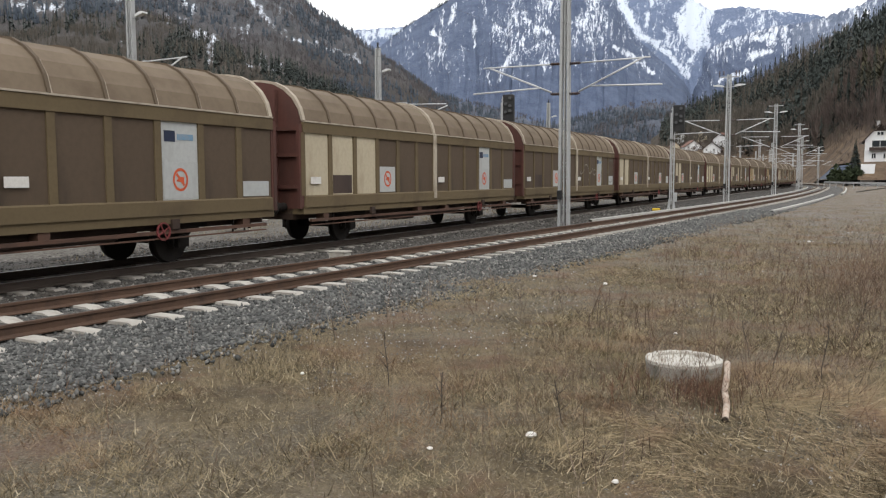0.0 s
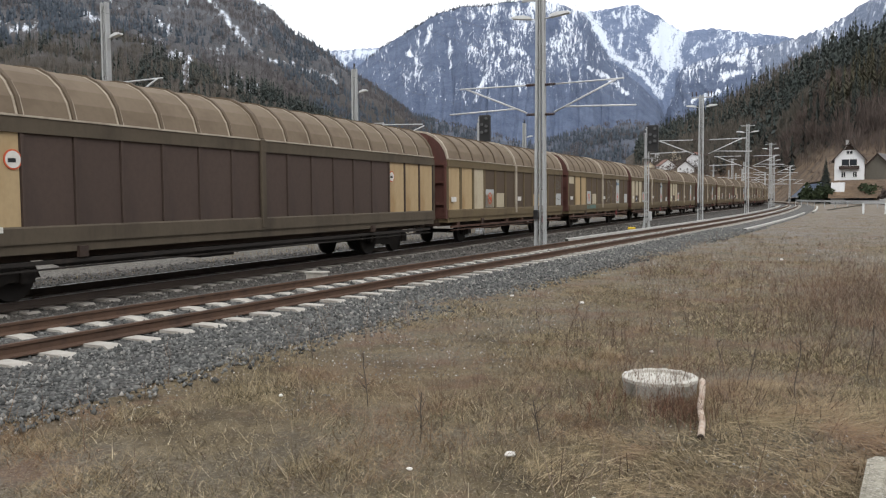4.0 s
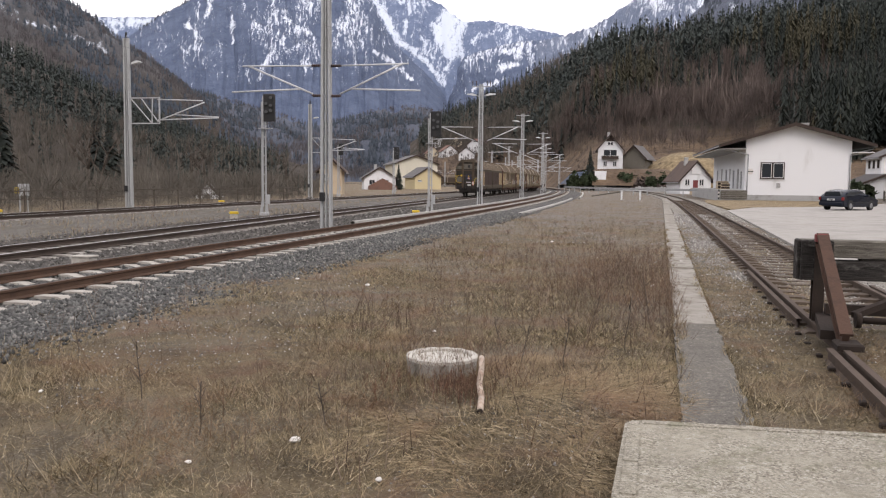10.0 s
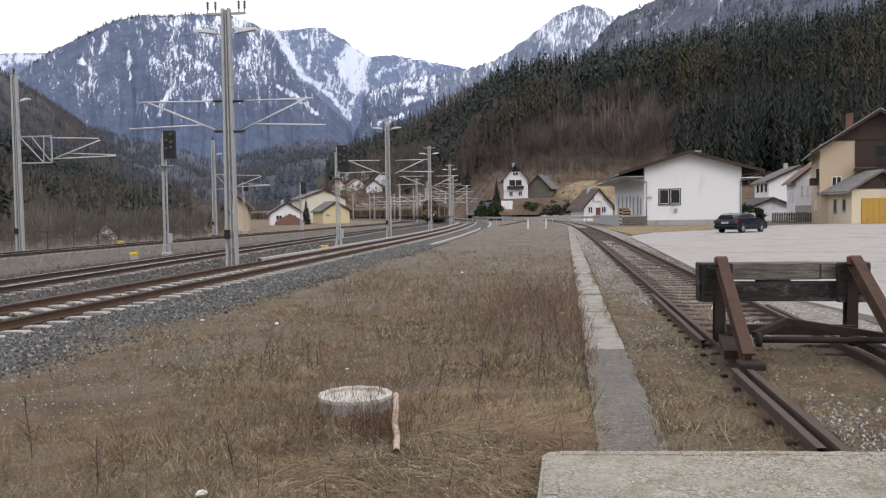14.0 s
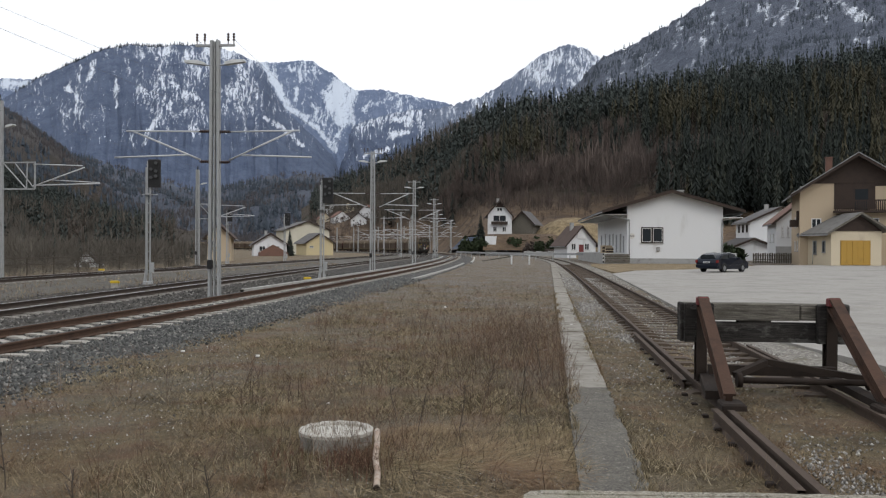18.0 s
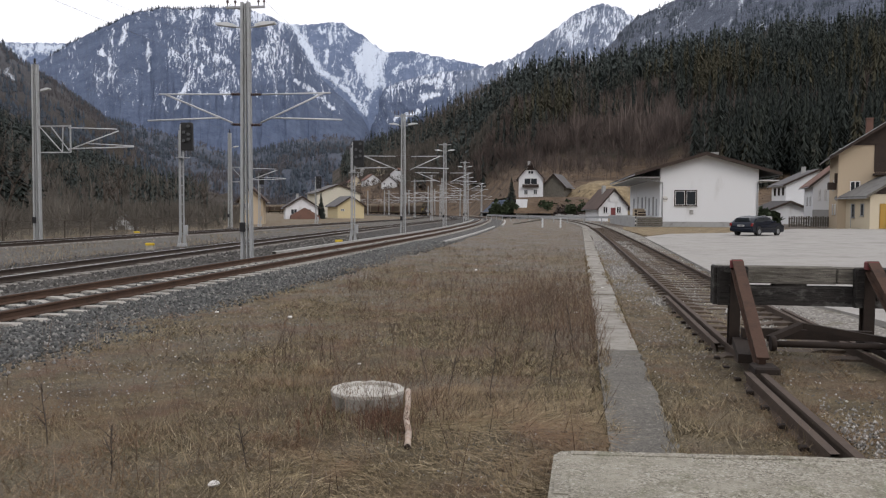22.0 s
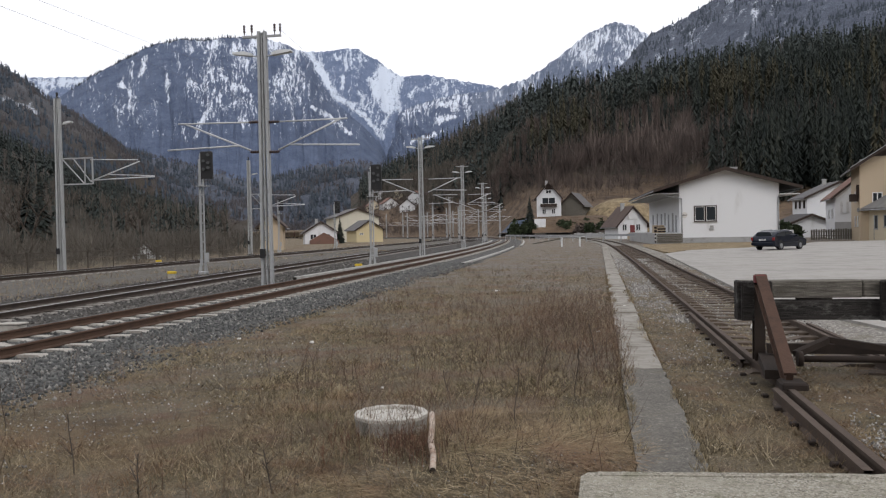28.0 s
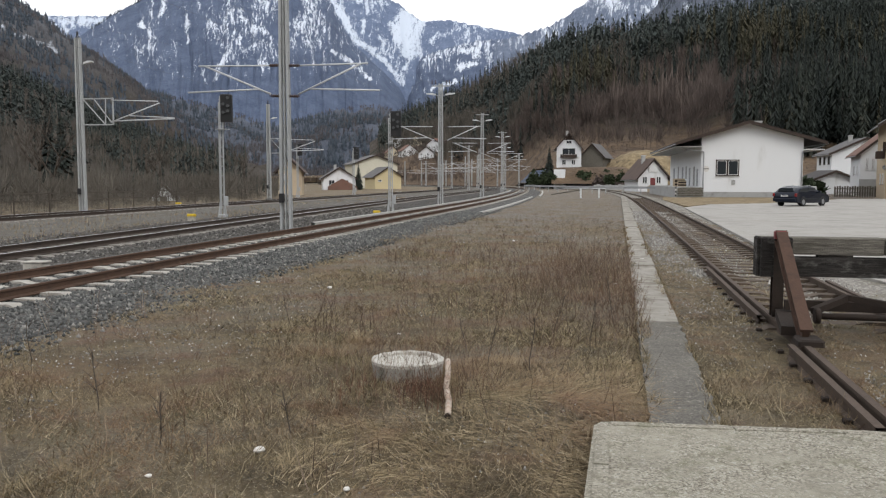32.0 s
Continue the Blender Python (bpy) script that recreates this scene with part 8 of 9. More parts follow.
    part("rail_band", m, G["mast"], gr)
    # a small hut below the far track
    hut = thing("valley_hut", pose(-37.6, 84, -1.6, 0, 0, 20), "small pale weathered hut below the far track", "hut")
    part("wall", gable_walls(2.3, 2.6, 1.6, 2.75), G["white"], hut)
    gable_roof(hut, 2.3, 2.6, 1.6, 2.75, G["roof_slate"], 0.35, 0.3, 0.1)
    part("hut_door", M().box(0.75, -0.06, 0.0, 1.5, -0.01, 1.5), G["grey_wood"], hut)
    # garden fence and hedges across the yard
    fe = thing("garden_fence", pose(39.0, 101, 0, 0, 0, 4), "low weathered wooden garden fence", "fence")
    for k in range(26):
        part("picket", M().box(k * 0.3, 0, -0.1, k * 0.3 + 0.2, 0.03, 1.1 + 0.04 * (k % 3)), G["grey_wood"], fe)
    part("fence_rail", M().box(0, 0.03, 0.3, 8, 0.07, 0.4).box(0, 0.03, 0.8, 8, 0.07, 0.9), G["grey_wood"], fe)


build_small_things()


# ---- trees, bushes and scrub ----
def bare_tree(at, h, seed, label="bare broad-leaved tree with a fine twiggy crown"):
    rng = random.Random(seed)
    t = thing("bare_tree", at, label, "tree", "bare trees")
    trunk, limbs = M(), M()
    slivers = []

    def grow(p, d, length, r, level):
        m = trunk if level == 0 else limbs
        steps = 3 if level < 2 else 2
        for k in range(steps):
            q = p + d * (length / steps)
            if level < 3:
                m.rod(p, q, r, r * 0.8, 6 if level == 0 else 4)
            else:
                side = Vector((rng.uniform(-1, 1), rng.uniform(-1, 1), rng.uniform(-0.3, 0.3))) * r
                slivers.extend([p - side, p + side, q])
            r *= 0.8
            if level < 4:
                for _ in range(2 if level else 3):
                    if k or level:
                        turn = Vector((rng.uniform(-1, 1), rng.uniform(-1, 1), rng.uniform(-0.1, 0.6)))
                        grow(q, (d * 0.75 + turn * 0.75).normalized(), length * rng.uniform(0.42, 0.62), r * 0.6, level + 1)
            d = (d + Vector((rng.uniform(-0.15, 0.15), rng.uniform(-0.15, 0.15), 0.08))).normalized()
            p = q

    grow(Vector((0, 0, -0.3)), Vector((0, 0, 1)), h * 0.6, h * 0.02, 0)
    part("trunk", trunk, G["bark"], t)
    part("limb", limbs, G["bark"], t)
    v = np.array([tuple(p) for p in slivers])
    part("crown", big_mesh("crown", v, np.arange(len(v)).reshape(-1, 3), G["brush"]), None, t, "fine bare twigs")
    return t


def conifer(at, h, seed, label="dark green spruce with drooping boughs"):
    rng = np.random.default_rng(seed)
    t = thing("conifer_tree", at, label, "tree", "conifers")
    part("trunk", M().rod((0, 0, -0.3), (0, 0, h * 0.95), h * 0.02, 0.02, 7), G["bark"], t)
    v = []
    for k in range(900):
        z = h * (0.06 + 0.92 * rng.uniform(0, 1) ** 1.2)
        r = (h - z) * 0.26 * rng.uniform(0.55, 1.1)
        a = rng.uniform(0, 6.283)
        c, s = math.cos(a), math.sin(a)
        tip = np.array([c * r, s * r, z - r * 0.35])
        inn = np.array([c * r * 0.25, s * r * 0.25, z + r * 0.05])
        side = np.array([-s, c, 0]) * (0.16 * r + 0.06)
        v += [inn, (inn + tip) / 2 + side, tip, (inn + tip) / 2 - side]
    v = np.array(v)
    part("crown", big_mesh("crown", v, np.arange(len(v)).reshape(-1, 4), G["needles"]), None, t)
    return t


def bush(at, w, h, seed, mat="hedge", label="rounded dark evergreen bush", n=500, name="bush"):
    rng = np.random.default_rng(seed)
    t = thing(name, at, label, "bush", "bushes")
    d = rng.normal(size=(n, 3))
    d /= np.linalg.norm(d, axis=1)[:, None]
    d[:, 2] = np.abs(d[:, 2])
    rad = rng.uniform(0.55, 1.05, n) * (1 + 0.2 * np.sin(d[:, 0] * 5 + seed) * np.cos(d[:, 1] * 4))
    c = d * rad[:, None] * [w / 2, w / 2, h]
    a, b = rng.normal(size=(2, n, 3)) * w * 0.07
    v = np.stack([c - a, c + b, c + a, c - b], 1).reshape(-1, 3)
    part("leaves", big_mesh("leaves", v, np.arange(len(v)).reshape(-1, 4), G[mat]), None, t)
    part("stem", M().rod((0, 0, -0.2), (0, 0, h * 0.6), 0.05).rod((0, 0, 0), (w * 0.2, 0.1, h * 0.6), 0.04).rod((0, 0, 0), (-w * 0.2, -0.1, h * 0.6), 0.04), G["bark"], t)


def build_trees():
    rng = random.Random(8)
    # scrub on the valley edge beyond the far track
    scrub, dark = [], []
    for _ in range(4800):
        s, off = rng.uniform(-10, 230), -6.5 - 150 * rng.random() ** 1.6
        x, y, _ = LINE3.at(s, off)
        if math.degrees(math.atan2(x, y)) > -15.5 or (math.degrees(math.atan2(x, y)) > -19 and y < 180 and rng.random() < 0.6):
            continue
        low = -0.5 - min(3.5, (-off - 6.5) * 0.10)
        if rng.random() < 0.02 and off < -25:
            dark.append((x, y, low, rng.uniform(3, 7)))
        else:
            scrub.append((x, y, low, rng.uniform(1.2, 4.2) + min(6.0, (-off - 6) * 0.11) * rng.uniform(0.5, 1.2)))
    floor = []
    for _ in range(2600):
        x, y, _ = LINE3.at(rng.uniform(-10, 200), -5.4 - 14 * rng.random() ** 1.3)
        if math.degrees(math.atan2(x, y)) < -16:
            floor.append((x, y, -0.7, rng.uniform(0.5, 1.7)))
    crown_trees("undergrowth", floor, G["valley_brush"], "low brown brambles and dead stalks behind the railing", 24, 0.7, 4, 2.4)
    crown_trees("scrub", scrub, G["valley_brush"], "dense brown leafless scrub along the valley edge", 28, 0.7, spread=1.7)
    bough_trees("young_spruces", dark, G["valley_needles"], "young spruces among the scrub", 50, 0.2)
    # scrub and bushes below the woods
    low = []
    for _ in range(2000):
        az, u = rng.uniform(-3, 34), rng.uniform(0.03, 0.34)
        if 1.0 < az < 15 and u < 0.2 and rng.random() < 0.6:
            continue
        x, y, z = slope_point(RIGHT_WOODS, 185, 560, az, u, -0.5, 1.25, 0.012)
        low.append((x, y, z - 0.2, rng.uniform(0.8, 3.0) if u < 0.18 else rng.uniform(2, 11)))
    crown_trees("slope_scrub", low, G["brush"], "thin leafless bushes on the dry slope", 24)
    mid = []
    for _ in range(1100):
        x, y, z = slope_point(RIGHT_WOODS, 185, 560, rng.uniform(-10, -3), rng.uniform(0.01, 0.36), -0.5, 1.25, 0.012)
        mid.append((x, y, z - 0.2, rng.uniform(2, 7)))
    crown_trees("village_scrub", mid, G["brush"], "leafless bushes and gardens round the village", 22)
    for x, y, h in ((-36, 62, 8.5), (-44, 74, 10), (-39, 90, 9), (-52, 66, 11), (-34, 104, 8), (-50, 110, 10), (-62, 84, 12), (-38, 42, 8)):
        bare_tree(pose(x, y, -1.2, 0, 0, rng.uniform(0, 360)), h, int(x * 7 + y))
    for x, y, z, h in ((15.8, 189, 0.0, 10.0), (-35.2, 192, -0.5, 6.5), (-56, 96, -1.5, 12), (-66, 92, -1.5, 14), (-61, 108, -1.5, 13)):
        conifer(pose(x - (6.2 if z == 0.0 else 0), y, z, 0, 0, 40), h, int(abs(x * 3 + y)))
    for k in range(9):
        bush(pose(20.0 + k * 1.45, 183.4 - k * 0.2, 0.6), 2.4, 1.9 + 0.3 * (k % 3), 40 + k, "brush", "leafless brown hedge bush behind the garden wall", 420)
    for k, x in enumerate((22.6, 25.8, 28.0, 30.6)):
        bush(pose(x, 189, 2.7), 1.7, 1.6, 60 + k, label="small dark evergreen bush on the dry slope", n=300)
    for k, (x, y, z, w, h) in enumerate(((6.0, 187, 0.6, 3.2, 3.0), (8.4, 187, 1.2, 3.0, 2.6), (10.0, 187, 1.4, 2.2, 2.2), (17.5, 188, 1.5, 4.5, 2.2), (19.5, 158, 1.2, 2.0, 1.8), (22, 160, 1.5, 1.8, 1.8), (26.5, 158, 1.5, 1.8, 1.6), (38.5, 118, 0, 3.4, 4.6), (34.6, 97, 0, 1.8, 1.7), (43.6, 122, 0, 4.0, 2.0))):
        bush(pose(x, y, z), w, h, k + 1)


build_trees()


# ---- meadow grass, dead weeds and loose stones ----
def lumps(x, y):
    """A patchy field between about -1 and 1."""
    return np.sin(x * 1.7 + 1.3 * np.sin(y * 0.9)) * np.cos(y * 1.3 + 1.1 * np.sin(x * 0.8)) * 0.6 + 0.4 * np.sin(x * 4.1 + y * 2.3) * np.cos(y * 3.7 - x * 1.9)


def bare_ground(x, y):
    """Above about 0.3 where gravel shows through: patches, more of them towards the ballast."""
    edge = np.interp(y, LINE1.y, LINE1.x) + 2.75
    return field(x * 0.55 + 3, y * 0.35, 31, 4) + 0.75 * np.exp(-np.maximum(x - edge, 0) / 1.4) - 0.12


def in_meadow(x, y):
    edge = np.interp(y, LINE1.y, LINE1.x) + 2.75
    path = 0.51 + 0.1345 * y
    slab = (x > -0.43 + 0.197 * y) & (y < 5.6)
    right = np.where(y < 5.6, 0.9, path - 0.20 + 0.05 * np.sin(y * 7) + 0.04 * np.sin(y * 17))
    return (x > edge + 0.12 * np.sin(y * 3) + 0.1) & (x < right) & ~slab


def on_verge(x, y):
    """Between the walkway and the siding, and round the buffer stop."""
    path, rail = 0.51 + 0.1345 * y + 0.22 + 0.05 * np.sin(y * 5 + 1), 2.75 + 0.13 * y
    return (y > 5.65) & (((x > path) & (x < rail - 0.95)) | ((x > rail - 0.65) & (x < 6.5) & (np.abs(x - rail - 0.75) > 0.2) & (np.sin(x * 7.3 + y * 3.1) * np.sin(y * 5.7 - x * 2.9) > -0.15)))


def heights(x, y):
    return np.array([ground_height(a, b) for a, b in zip(x, y)])


def blades(rng, x, y, z, h, w, lean):
    n = len(x)
    a, b = rng.uniform(0, 6.283, n), rng.uniform(0, 6.283, n)
    base = np.stack([x, y, z], 1)
    side = np.stack([np.cos(a) * w, np.sin(a) * w, 0 * w], 1)
    out = np.stack([np.cos(b) * h * lean, np.sin(b) * h * lean, h * np.sqrt(np.maximum(0.05, 1 - np.minimum(lean, 1) ** 2))], 1)
    return np.stack([base - side, base + side, base + out], 1).reshape(-1, 3)


def build_meadow():
    rng = np.random.default_rng(4)
    out = []
    for y0, y1, x0, x1, n, h0, h1, w0, w1, flat in ((2.8, 9, -8, 7, 470000, 0.02, 0.09, 0.0014, 0.0042, 0.8), (2.8, 9, -8, 7, 52000, 0.07, 0.20, 0.0018, 0.0036, 0.35), (9, 18, -10, 7, 250000, 0.03, 0.12, 0.0026, 0.0065, 0.7), (18, 38, -9, 9, 90000, 0.03, 0.13, 0.004, 0.009, 0.6), (38, 80, -6, 14, 16000, 0.04, 0.10, 0.010, 0.022, 0.6)):
        x, y = rng.uniform(x0, x1, n), (y0 + (y1 - y0) * rng.uniform(0, 1, n) ** 1.4)
        dense = lumps(x, y)
        ok = (in_meadow(x, y) | on_verge(x, y) & (rng.uniform(0, 1, n) < (1.0 if y1 < 10 else 0.35))) & (rng.uniform(-1.0, 0.6, n) < dense - np.clip((y - 20) / 40, 0, 0.5))
        ok &= rng.uniform(0, 1, len(x)) < np.clip(1.15 - 1.7 * np.maximum(bare_ground(x, y) - 0.12, 0), 0.12, 1)
        x, y, dense = x[ok], y[ok], dense[ok]
        n = len(x)
        h = rng.uniform(h0, h1, n) * (1 + 0.5 * dense) * (1 + 0.45 * field(x * 1.1, y * 1.1, 33))
        out.append(blades(rng, x, y, heights(x, y) - 0.004, h, rng.uniform(w0, w1, n), rng.uniform(flat, 1.0, n)))
    # tufts against the shaft ring
    n = 4500
    a, r = rng.uniform(0, 6.283, n), 0.35 + 0.22 * rng.uniform(0, 1, n) ** 2
    x, y = -0.93 + r * np.cos(a), 7.42 + r * np.sin(a)
    out.append(blades(rng, x, y, heights(x, y) - 0.004, rng.uniform(0.03, 0.12, n), rng.uniform(0.0012, 0.003, n), rng.uniform(0.1, 0.75, n)))
    # tufts creeping over the walkway's edges
    n = 16000
    y = 5.8 + 26 * rng.uniform(0, 1, n) ** 1.5
    edge = np.where(rng.uniform(0, 1, n) < 0.6, -1, 1)
    x = 0.51 + 0.1345 * y + edge * (0.29 - 0.17 * rng.uniform(0, 1, n) ** 2 * np.clip(0.5 + 1.2 * field(y * 1.3 + 9 * edge, y * 0.2, 37), 0, 1))
    ok = field(y * 0.8 + 5 * edge, y * 0.1, 38) + rng.uniform(-0.4, 0.4, n) > -0.1
    x, y = x[ok], y[ok]
    n = len(x)
    out.append(blades(rng, x, y, np.maximum(heights(x, y) - 0.002, np.where(np.abs(x - 0.51 - 0.1345 * y) < 0.25, -0.08, -1)), rng.uniform(0.03, 0.11, n), rng.uniform(0.0015, 0.003, n) * (1 + 0.04 * y), rng.uniform(0.3, 0.95, n)))
    v = np.concatenate(out)
    stuff("dry_grass", big_mesh("dry_grass", v, np.arange(len(v)).reshape(-1, 3), G["grass"]), "dry straw-coloured winter grass of the meadow", "grass")

    # matted hay beside the slab
    n = 46000
    x, y = rng.uniform(-1.9, 1.35, n), rng.uniform(2.8, 8.2, n)
    swirl = 2.2 * field(x * 0.9, y * 0.9, 35, 2)
    ok = in_meadow(x, y) & (rng.uniform(0, 1, n) < np.clip(0.95 + x * 0.75 + 0.6 * field(x * 1.6, y * 1.6, 36), 0.0, 1)) & (np.hypot(x + 0.93, y - 7.42) > 0.36)
    x, y, swirl = x[ok], y[ok], swirl[ok]
    n = len(x)
    z, long, w, way = heights(x, y) + rng.uniform(0, 0.045, n), rng.uniform(0.10, 0.30, n), rng.uniform(0.0014, 0.003, n), swirl + rng.normal(0, 0.6, n)
    base = np.stack([x, y, z], 1)
    side = np.stack([-np.sin(way) * w, np.cos(way) * w, 0.3 * w], 1)
    tip = base + np.stack([np.cos(way) * long, np.sin(way) * long, rng.normal(0.01, 0.03, n)], 1)
    v = np.stack([base - side, base + side, tip], 1).reshape(-1, 3)
    stuff("matted_hay", big_mesh("matted_hay", v, np.arange(len(v)).reshape(-1, 3), G["hay"]), "pale flattened hay between the slab and the shaft ring", "grass")
    # red-brown dead plants round the ring
    n = 190
    x, y = np.concatenate([rng.normal(-0.66, 0.16, n), rng.normal(-1.25, 0.3, n // 3)]), np.concatenate([rng.normal(6.65, 0.2, n), rng.normal(6.8, 0.3, n // 3)])
    ok = np.hypot(x + 0.93, y - 7.42) > 0.36
    x, y = x[ok], y[ok]
    n, z = len(x), heights(x, y)
    h = rng.triangular(0.06, 0.14, 0.36, n)
    out = [blades(rng, x, y, z, h, np.full(n, 0.003), rng.uniform(0.05, 0.5, n))]
    for k in range(5):
        out.append(blades(rng, x, y, z + h * rng.uniform(0.2, 0.8, n), h * rng.uniform(0.2, 0.5, n), np.full(n, 0.0025), rng.uniform(0.4, 0.95, n)))
    v = np.concatenate(out)
    stuff("red_weeds", big_mesh("red_weeds", v, np.arange(len(v)).reshape(-1, 3), G["red_weeds"]), "red-brown dead plants in front of the shaft ring", "weeds")
    # single tall dead stalks with bare side twigs
    pick = random.Random(30)
    for x, y, h in ((0.22, 7.7, 0.55), (-0.2, 7.9, 0.42), (-1.55, 5.6, 0.34), (-3.3, 6.2, 0.5), (0.9, 8.8, 0.6), (1.35, 10.2, 0.7), (-2.4, 5.3, 0.42), (0.55, 9.6, 0.5), (-0.45, 8.6, 0.4), (-4.6, 7.4, 0.5)):
        st = thing("dead_stalk", pose(x, y, ground_height(x, y) - 0.02, 0, 0, pick.uniform(0, 360)), "tall dead weed stalk with bare side twigs", "weed", "tall dead stalks")
        lean = Vector((pick.uniform(-0.25, 0.25), pick.uniform(-0.25, 0.25), 1)).normalized()
        part("stem", M().tube([lean * (h * t) + Vector((0.02 * math.sin(5 * t + h), 0, 0)) for t in (0, 0.25, 0.5, 0.75, 1)], 0.0045, 5), G["bark"], st)
        for _ in range(pick.randint(5, 9)):
            p = lean * (h * pick.uniform(0.3, 0.95))
            d = Vector((pick.uniform(-1, 1), pick.uniform(-1, 1), pick.uniform(0.3, 1.1))).normalized() * h * pick.uniform(0.15, 0.4)
            part("twig", M().rod(p, p + d, 0.003, 0.0015, 4), G["bark"], st)

    # straggling weeds between the far tracks
    n = 9000
    s, off = 12 + 80 * rng.uniform(0, 1, n) ** 1.3, rng.uniform(2.0, 8.5, n)
    px, py, hh = np.interp(s, LINE3.s, LINE3.x), np.interp(s, LINE3.s, LINE3.y), np.interp(s, LINE3.s, LINE3.h)
    x, y = px + off * np.cos(hh), py - off * np.sin(hh)
    ok = field(x * 0.5, y * 0.25, 51, 3) > 0.05
    x, y, s = x[ok], y[ok], s[ok]
    v = blades(rng, x, y, np.interp(off[ok], [1.7, 7.5], [-0.13, -0.34]), rng.uniform(0.05, 0.28, len(x)), 0.004 + 0.0002 * s, rng.uniform(0.1, 0.8, len(x)))
    stuff("track_weeds", big_mesh("track_weeds", v, np.arange(len(v)).reshape(-1, 3), G["grass"]), "straggling dry weeds on the old ballast between the tracks", "weeds")

    # dead weeds: thin stalks with side twigs
    x = np.concatenate([rng.normal(-0.8, 0.7, 200), rng.normal(1.5, 0.8, 1100), rng.uniform(-8, 2, 330), rng.uniform(-3, 4, 600), rng.uniform(-3, 7, 300)])
    y = np.concatenate([rng.normal(7.3, 0.8, 200), rng.normal(13.5, 2.6, 1100), rng.uniform(3.5, 12, 330), rng.uniform(9, 22, 600), rng.uniform(20, 38, 300)])
    ok = in_meadow(x, y)
    x, y = x[ok], y[ok]
    n = len(x)
    z = heights(x, y)
    h = rng.triangular(0.12, 0.25, 0.68, n) * np.where(y > 20, 0.7, 1.0)
    w = np.where(y < 9, 0.0032, 0.0042) * np.where(y > 18, 1.6, 1.0)
    lean = rng.uniform(0.05, 0.55, n)
    out = [blades(rng, x, y, z, h, w * 1.1, lean)]
    for k in range(12):
        f = rng.uniform(0.1, 0.85, n)
        out.append(blades(rng, x + rng.normal(0, 0.03, n), y + rng.normal(0, 0.03, n), z + h * f, h * rng.uniform(0.15, 0.5, n), w * 0.65, rng.uniform(0.35, 0.98, n)))
    v = np.concatenate(out)
    stuff("dead_weeds", big_mesh("dead_weeds", v, np.arange(len(v)).reshape(-1, 3), G["weeds"]), "thin dead brown weed stalks in the meadow", "weeds")


def stones(rng, x, y, z, size, name, mat, label):
    n = len(x)
    oct_v = np.array([(1, 0, 0), (0, 1, 0), (-1, 0, 0), (0, -1, 0), (0, 0, 1), (0, 0, -1)], float)
    oct_f = np.array([(0, 1, 4), (1, 2, 4), (2, 3, 4), (3, 0, 4), (1, 0, 5), (2, 1, 5), (3, 2, 5), (0, 3, 5)])
    a = rng.uniform(0, 6.283, n)
    s = size[:, None, None] * rng.uniform(0.6, 1.25, (n, 6, 1)) * rng.uniform(0.7, 1.2, (n, 1, 3))
    v = oct_v[None] * s + rng.normal(0, 0.12, (n, 6, 3)) * size[:, None, None]
    c, d = np.cos(a)[:, None], np.sin(a)[:, None]
    v = np.stack([v[..., 0] * c - v[..., 1] * d, v[..., 0] * d + v[..., 1] * c, v[..., 2]], -1) + np.stack([x, y, z], 1)[:, None]
    f = (oct_f[None] + (np.arange(n) * 6)[:, None, None]).reshape(-1, 3)
    stuff(name, big_mesh(name, v.reshape(-1, 3), f, G[mat]), label, "stones")


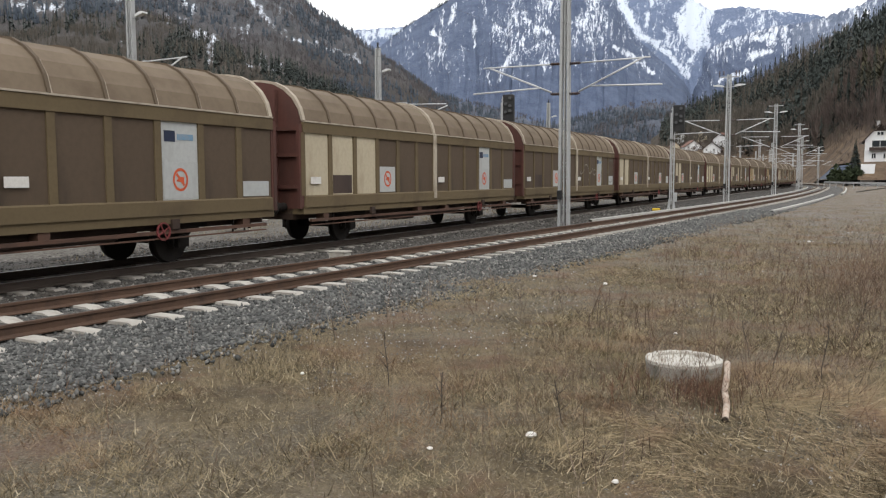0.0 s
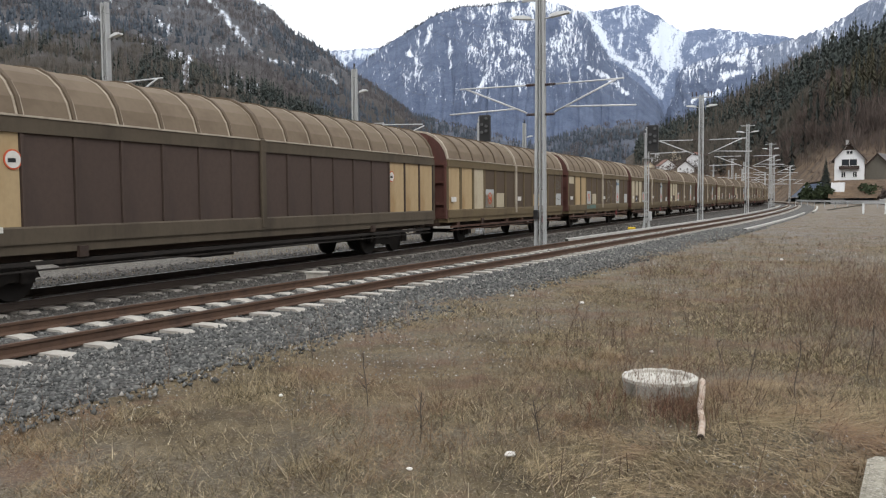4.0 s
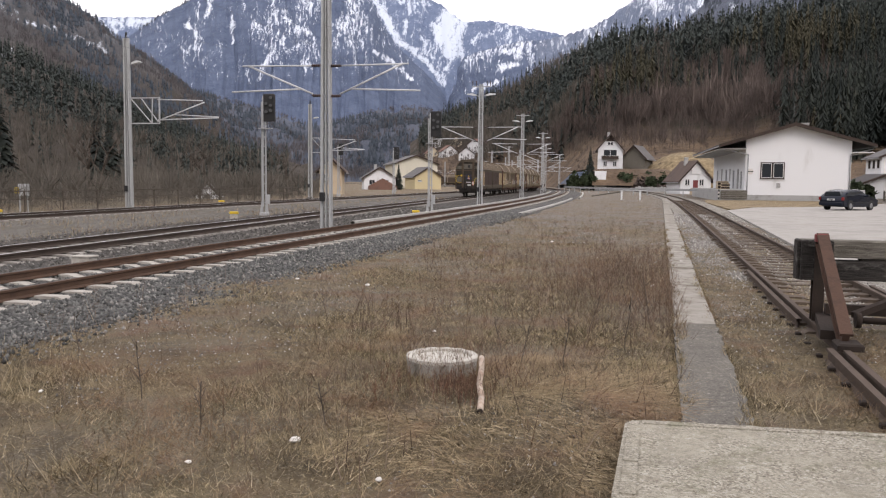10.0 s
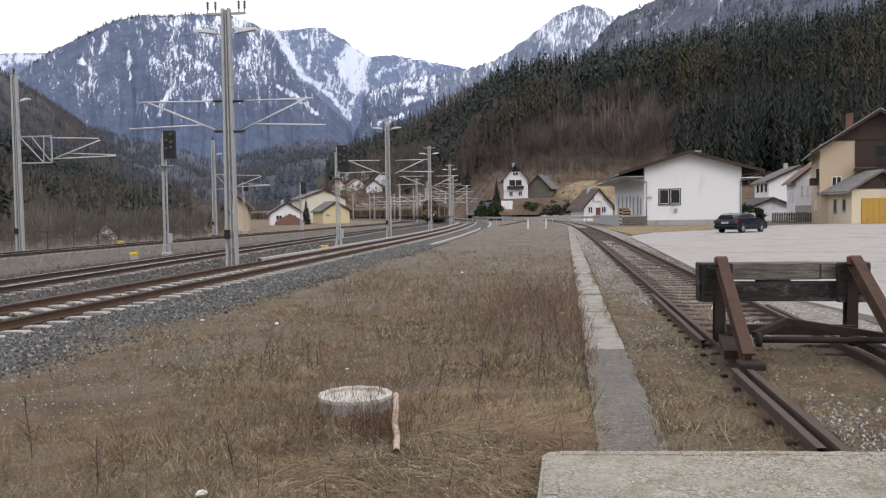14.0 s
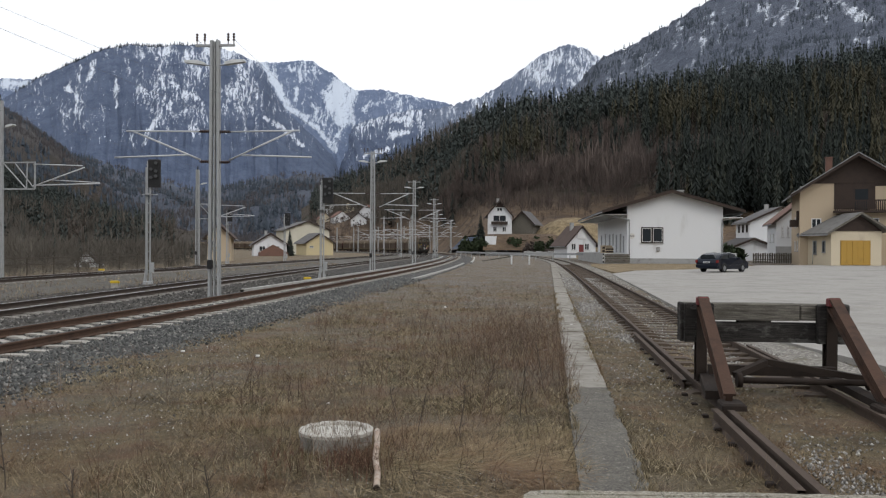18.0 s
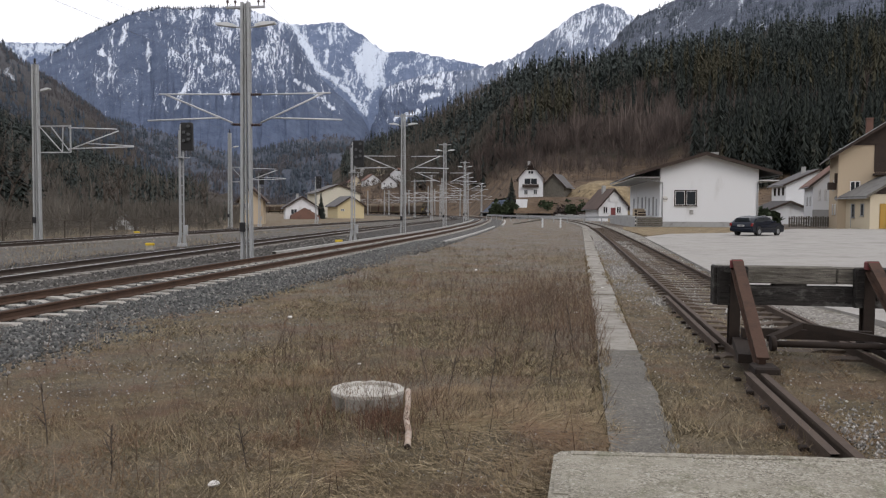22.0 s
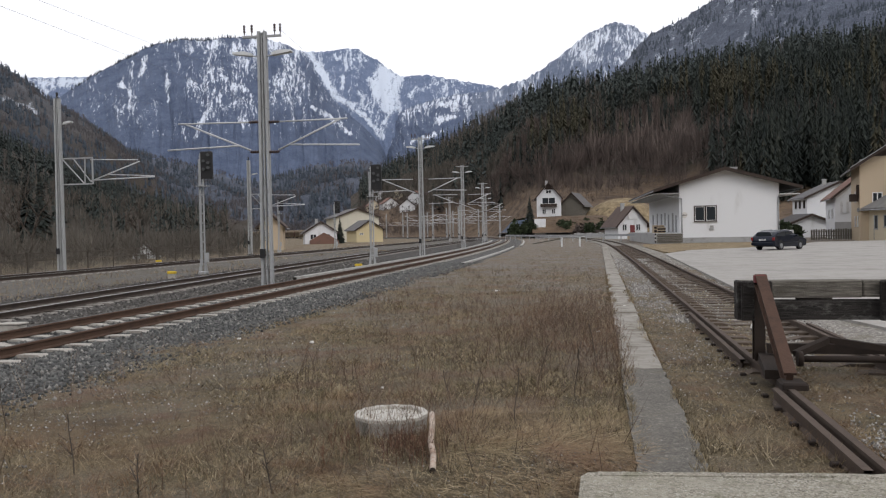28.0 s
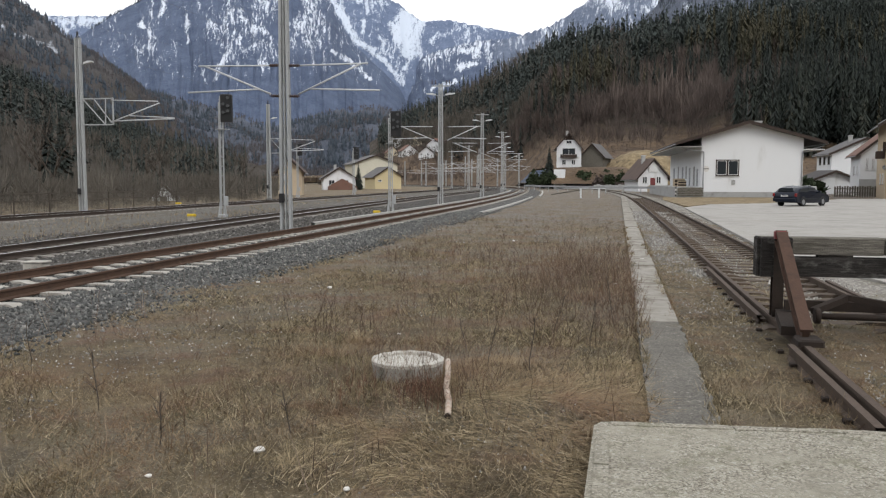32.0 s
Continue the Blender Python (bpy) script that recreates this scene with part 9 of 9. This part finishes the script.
def build_stones():
    rng = np.random.default_rng(9)
    n = 42000
    s = 2 + 46 * rng.uniform(0, 1, n) ** 1.5
    off = np.where(rng.uniform(0, 1, n) < 0.6, rng.uniform(1.2, 3.6, n), rng.uniform(-2.4, 1.3, n))
    px, py, hh = np.interp(s, LINE1.s, LINE1.x), np.interp(s, LINE1.s, LINE1.y), np.interp(s, LINE1.s, LINE1.h)
    z = np.interp(off, [-3.2, -1.6, 1.75, 3.3, 3.9], [-0.28, RAIL - 0.185, RAIL - 0.185, -0.13, -0.12])
    keep = (np.abs(np.abs(off) - 0.7535) > 0.09) & ~((off > 2.8) & (rng.uniform(0, 0.8, n) < off - 2.8)) & ~((np.abs(off) < 1.25) & (((s + 8) % 0.6 < 0.15) | ((s + 8) % 0.6 > 0.45)))
    size = rng.uniform(0.014, 0.034, n) * (1 + 0.015 * s)
    x, y = px + off * np.cos(hh), py - off * np.sin(hh)
    stones(rng, x[keep], y[keep], (z + 0.004)[keep], size[keep], "ballast_stones", "stone", "loose grey ballast stones along the near track")
    n = 19000
    s = 6 + 54 * rng.uniform(0, 1, n) ** 1.3
    off = np.where(rng.uniform(0, 1, n) < 0.45, rng.uniform(1.0, 4.2, n), rng.uniform(-9.5, -0.9, n))
    px, py, hh = np.interp(s, LINE2.s, LINE2.x), np.interp(s, LINE2.s, LINE2.y), np.interp(s, LINE2.s, LINE2.h)
    z = np.interp(off, [-4.6, -1.6, 1.6, 4.6], [-0.3, RAIL2 - 0.19, RAIL2 - 0.19, -0.31])
    stones(rng, px + off * np.cos(hh), py - off * np.sin(hh), z, rng.uniform(0.02, 0.045, n) * (1 + 0.012 * s), "track_stones", "grimy_stone", "loose grimy grey stones beside the train's track")
    n = 44000
    y = 6.0 + 44 * rng.uniform(0, 1, n) ** 1.5
    x = 2.75 + 0.13 * y + np.where(rng.uniform(0, 1, n) < 0.45, rng.uniform(-1.75, -0.1, n), rng.uniform(-2.0, 2.3, n))
    ok = (field(x * 0.9, y * 0.6, 41, 3) + rng.uniform(-0.5, 0.9, n) > 0.0) & ((y > 9) | (x > 2.2 + 0.13 * y))
    x, y = x[ok], y[ok]
    n = len(x)
    stones(rng, x, y, np.full(n, -0.14), rng.uniform(0.005, 0.015, n) * (1 + 0.045 * y), "siding_stones", "pale_stone", "pale gravel scattered along the siding")
    n = 60000
    x, y = rng.uniform(-9, 6.5, n), 3.0 + 32 * rng.uniform(0, 1, n) ** 1.5
    ok = (in_meadow(x, y) & (bare_ground(x, y) + rng.uniform(-0.25, 0.25, n) > 0.32)) | on_verge(x, y) & (y > 8) & (rng.uniform(0, 1, n) < 0.5)
    x, y = x[ok], y[ok]
    stones(rng, x, y, heights(x, y), rng.uniform(0.004, 0.014, len(x)) * (1 + 0.02 * y), "meadow_stones", "pale_stone", "small pale stones in the meadow")


build_meadow()
build_stones()


# ---- sleepers, last: many alike pieces ----
def lay_sleepers(track, line, s0, s1, step, me, top, wobble=0.4):
    s = s0
    while s < s1:
        part("sleeper", me, None, track, "", line.spot(s, top + random.uniform(-0.008, 0.008)) @ pose(random.uniform(-0.03, 0.03), 0, 0, 0, random.uniform(-wobble, wobble), random.uniform(-wobble, wobble)))
        s += step


lay_sleepers(TRACK1, LINE1, -8, 165, 0.6, sleeper_mesh("sleeper", G["sleeper"], 1.28, 0.11), RAIL - 0.155)
lay_sleepers(TRACK2, LINE2, 0, 150, 0.6, sleeper_mesh("sleeper", G["old_sleeper"]), RAIL2 - 0.155)
lay_sleepers(TRACK3, LINE3, 5, 110, 0.6, sleeper_mesh("sleeper", G["old_sleeper"]), RAIL - 0.15)
lay_sleepers(TRACK4, SIDING, 10.3, 90, 0.65, sleeper_mesh("sleeper", G["wood_sleeper"], 0.93, 0.12, 0.16), -0.092)

motions()
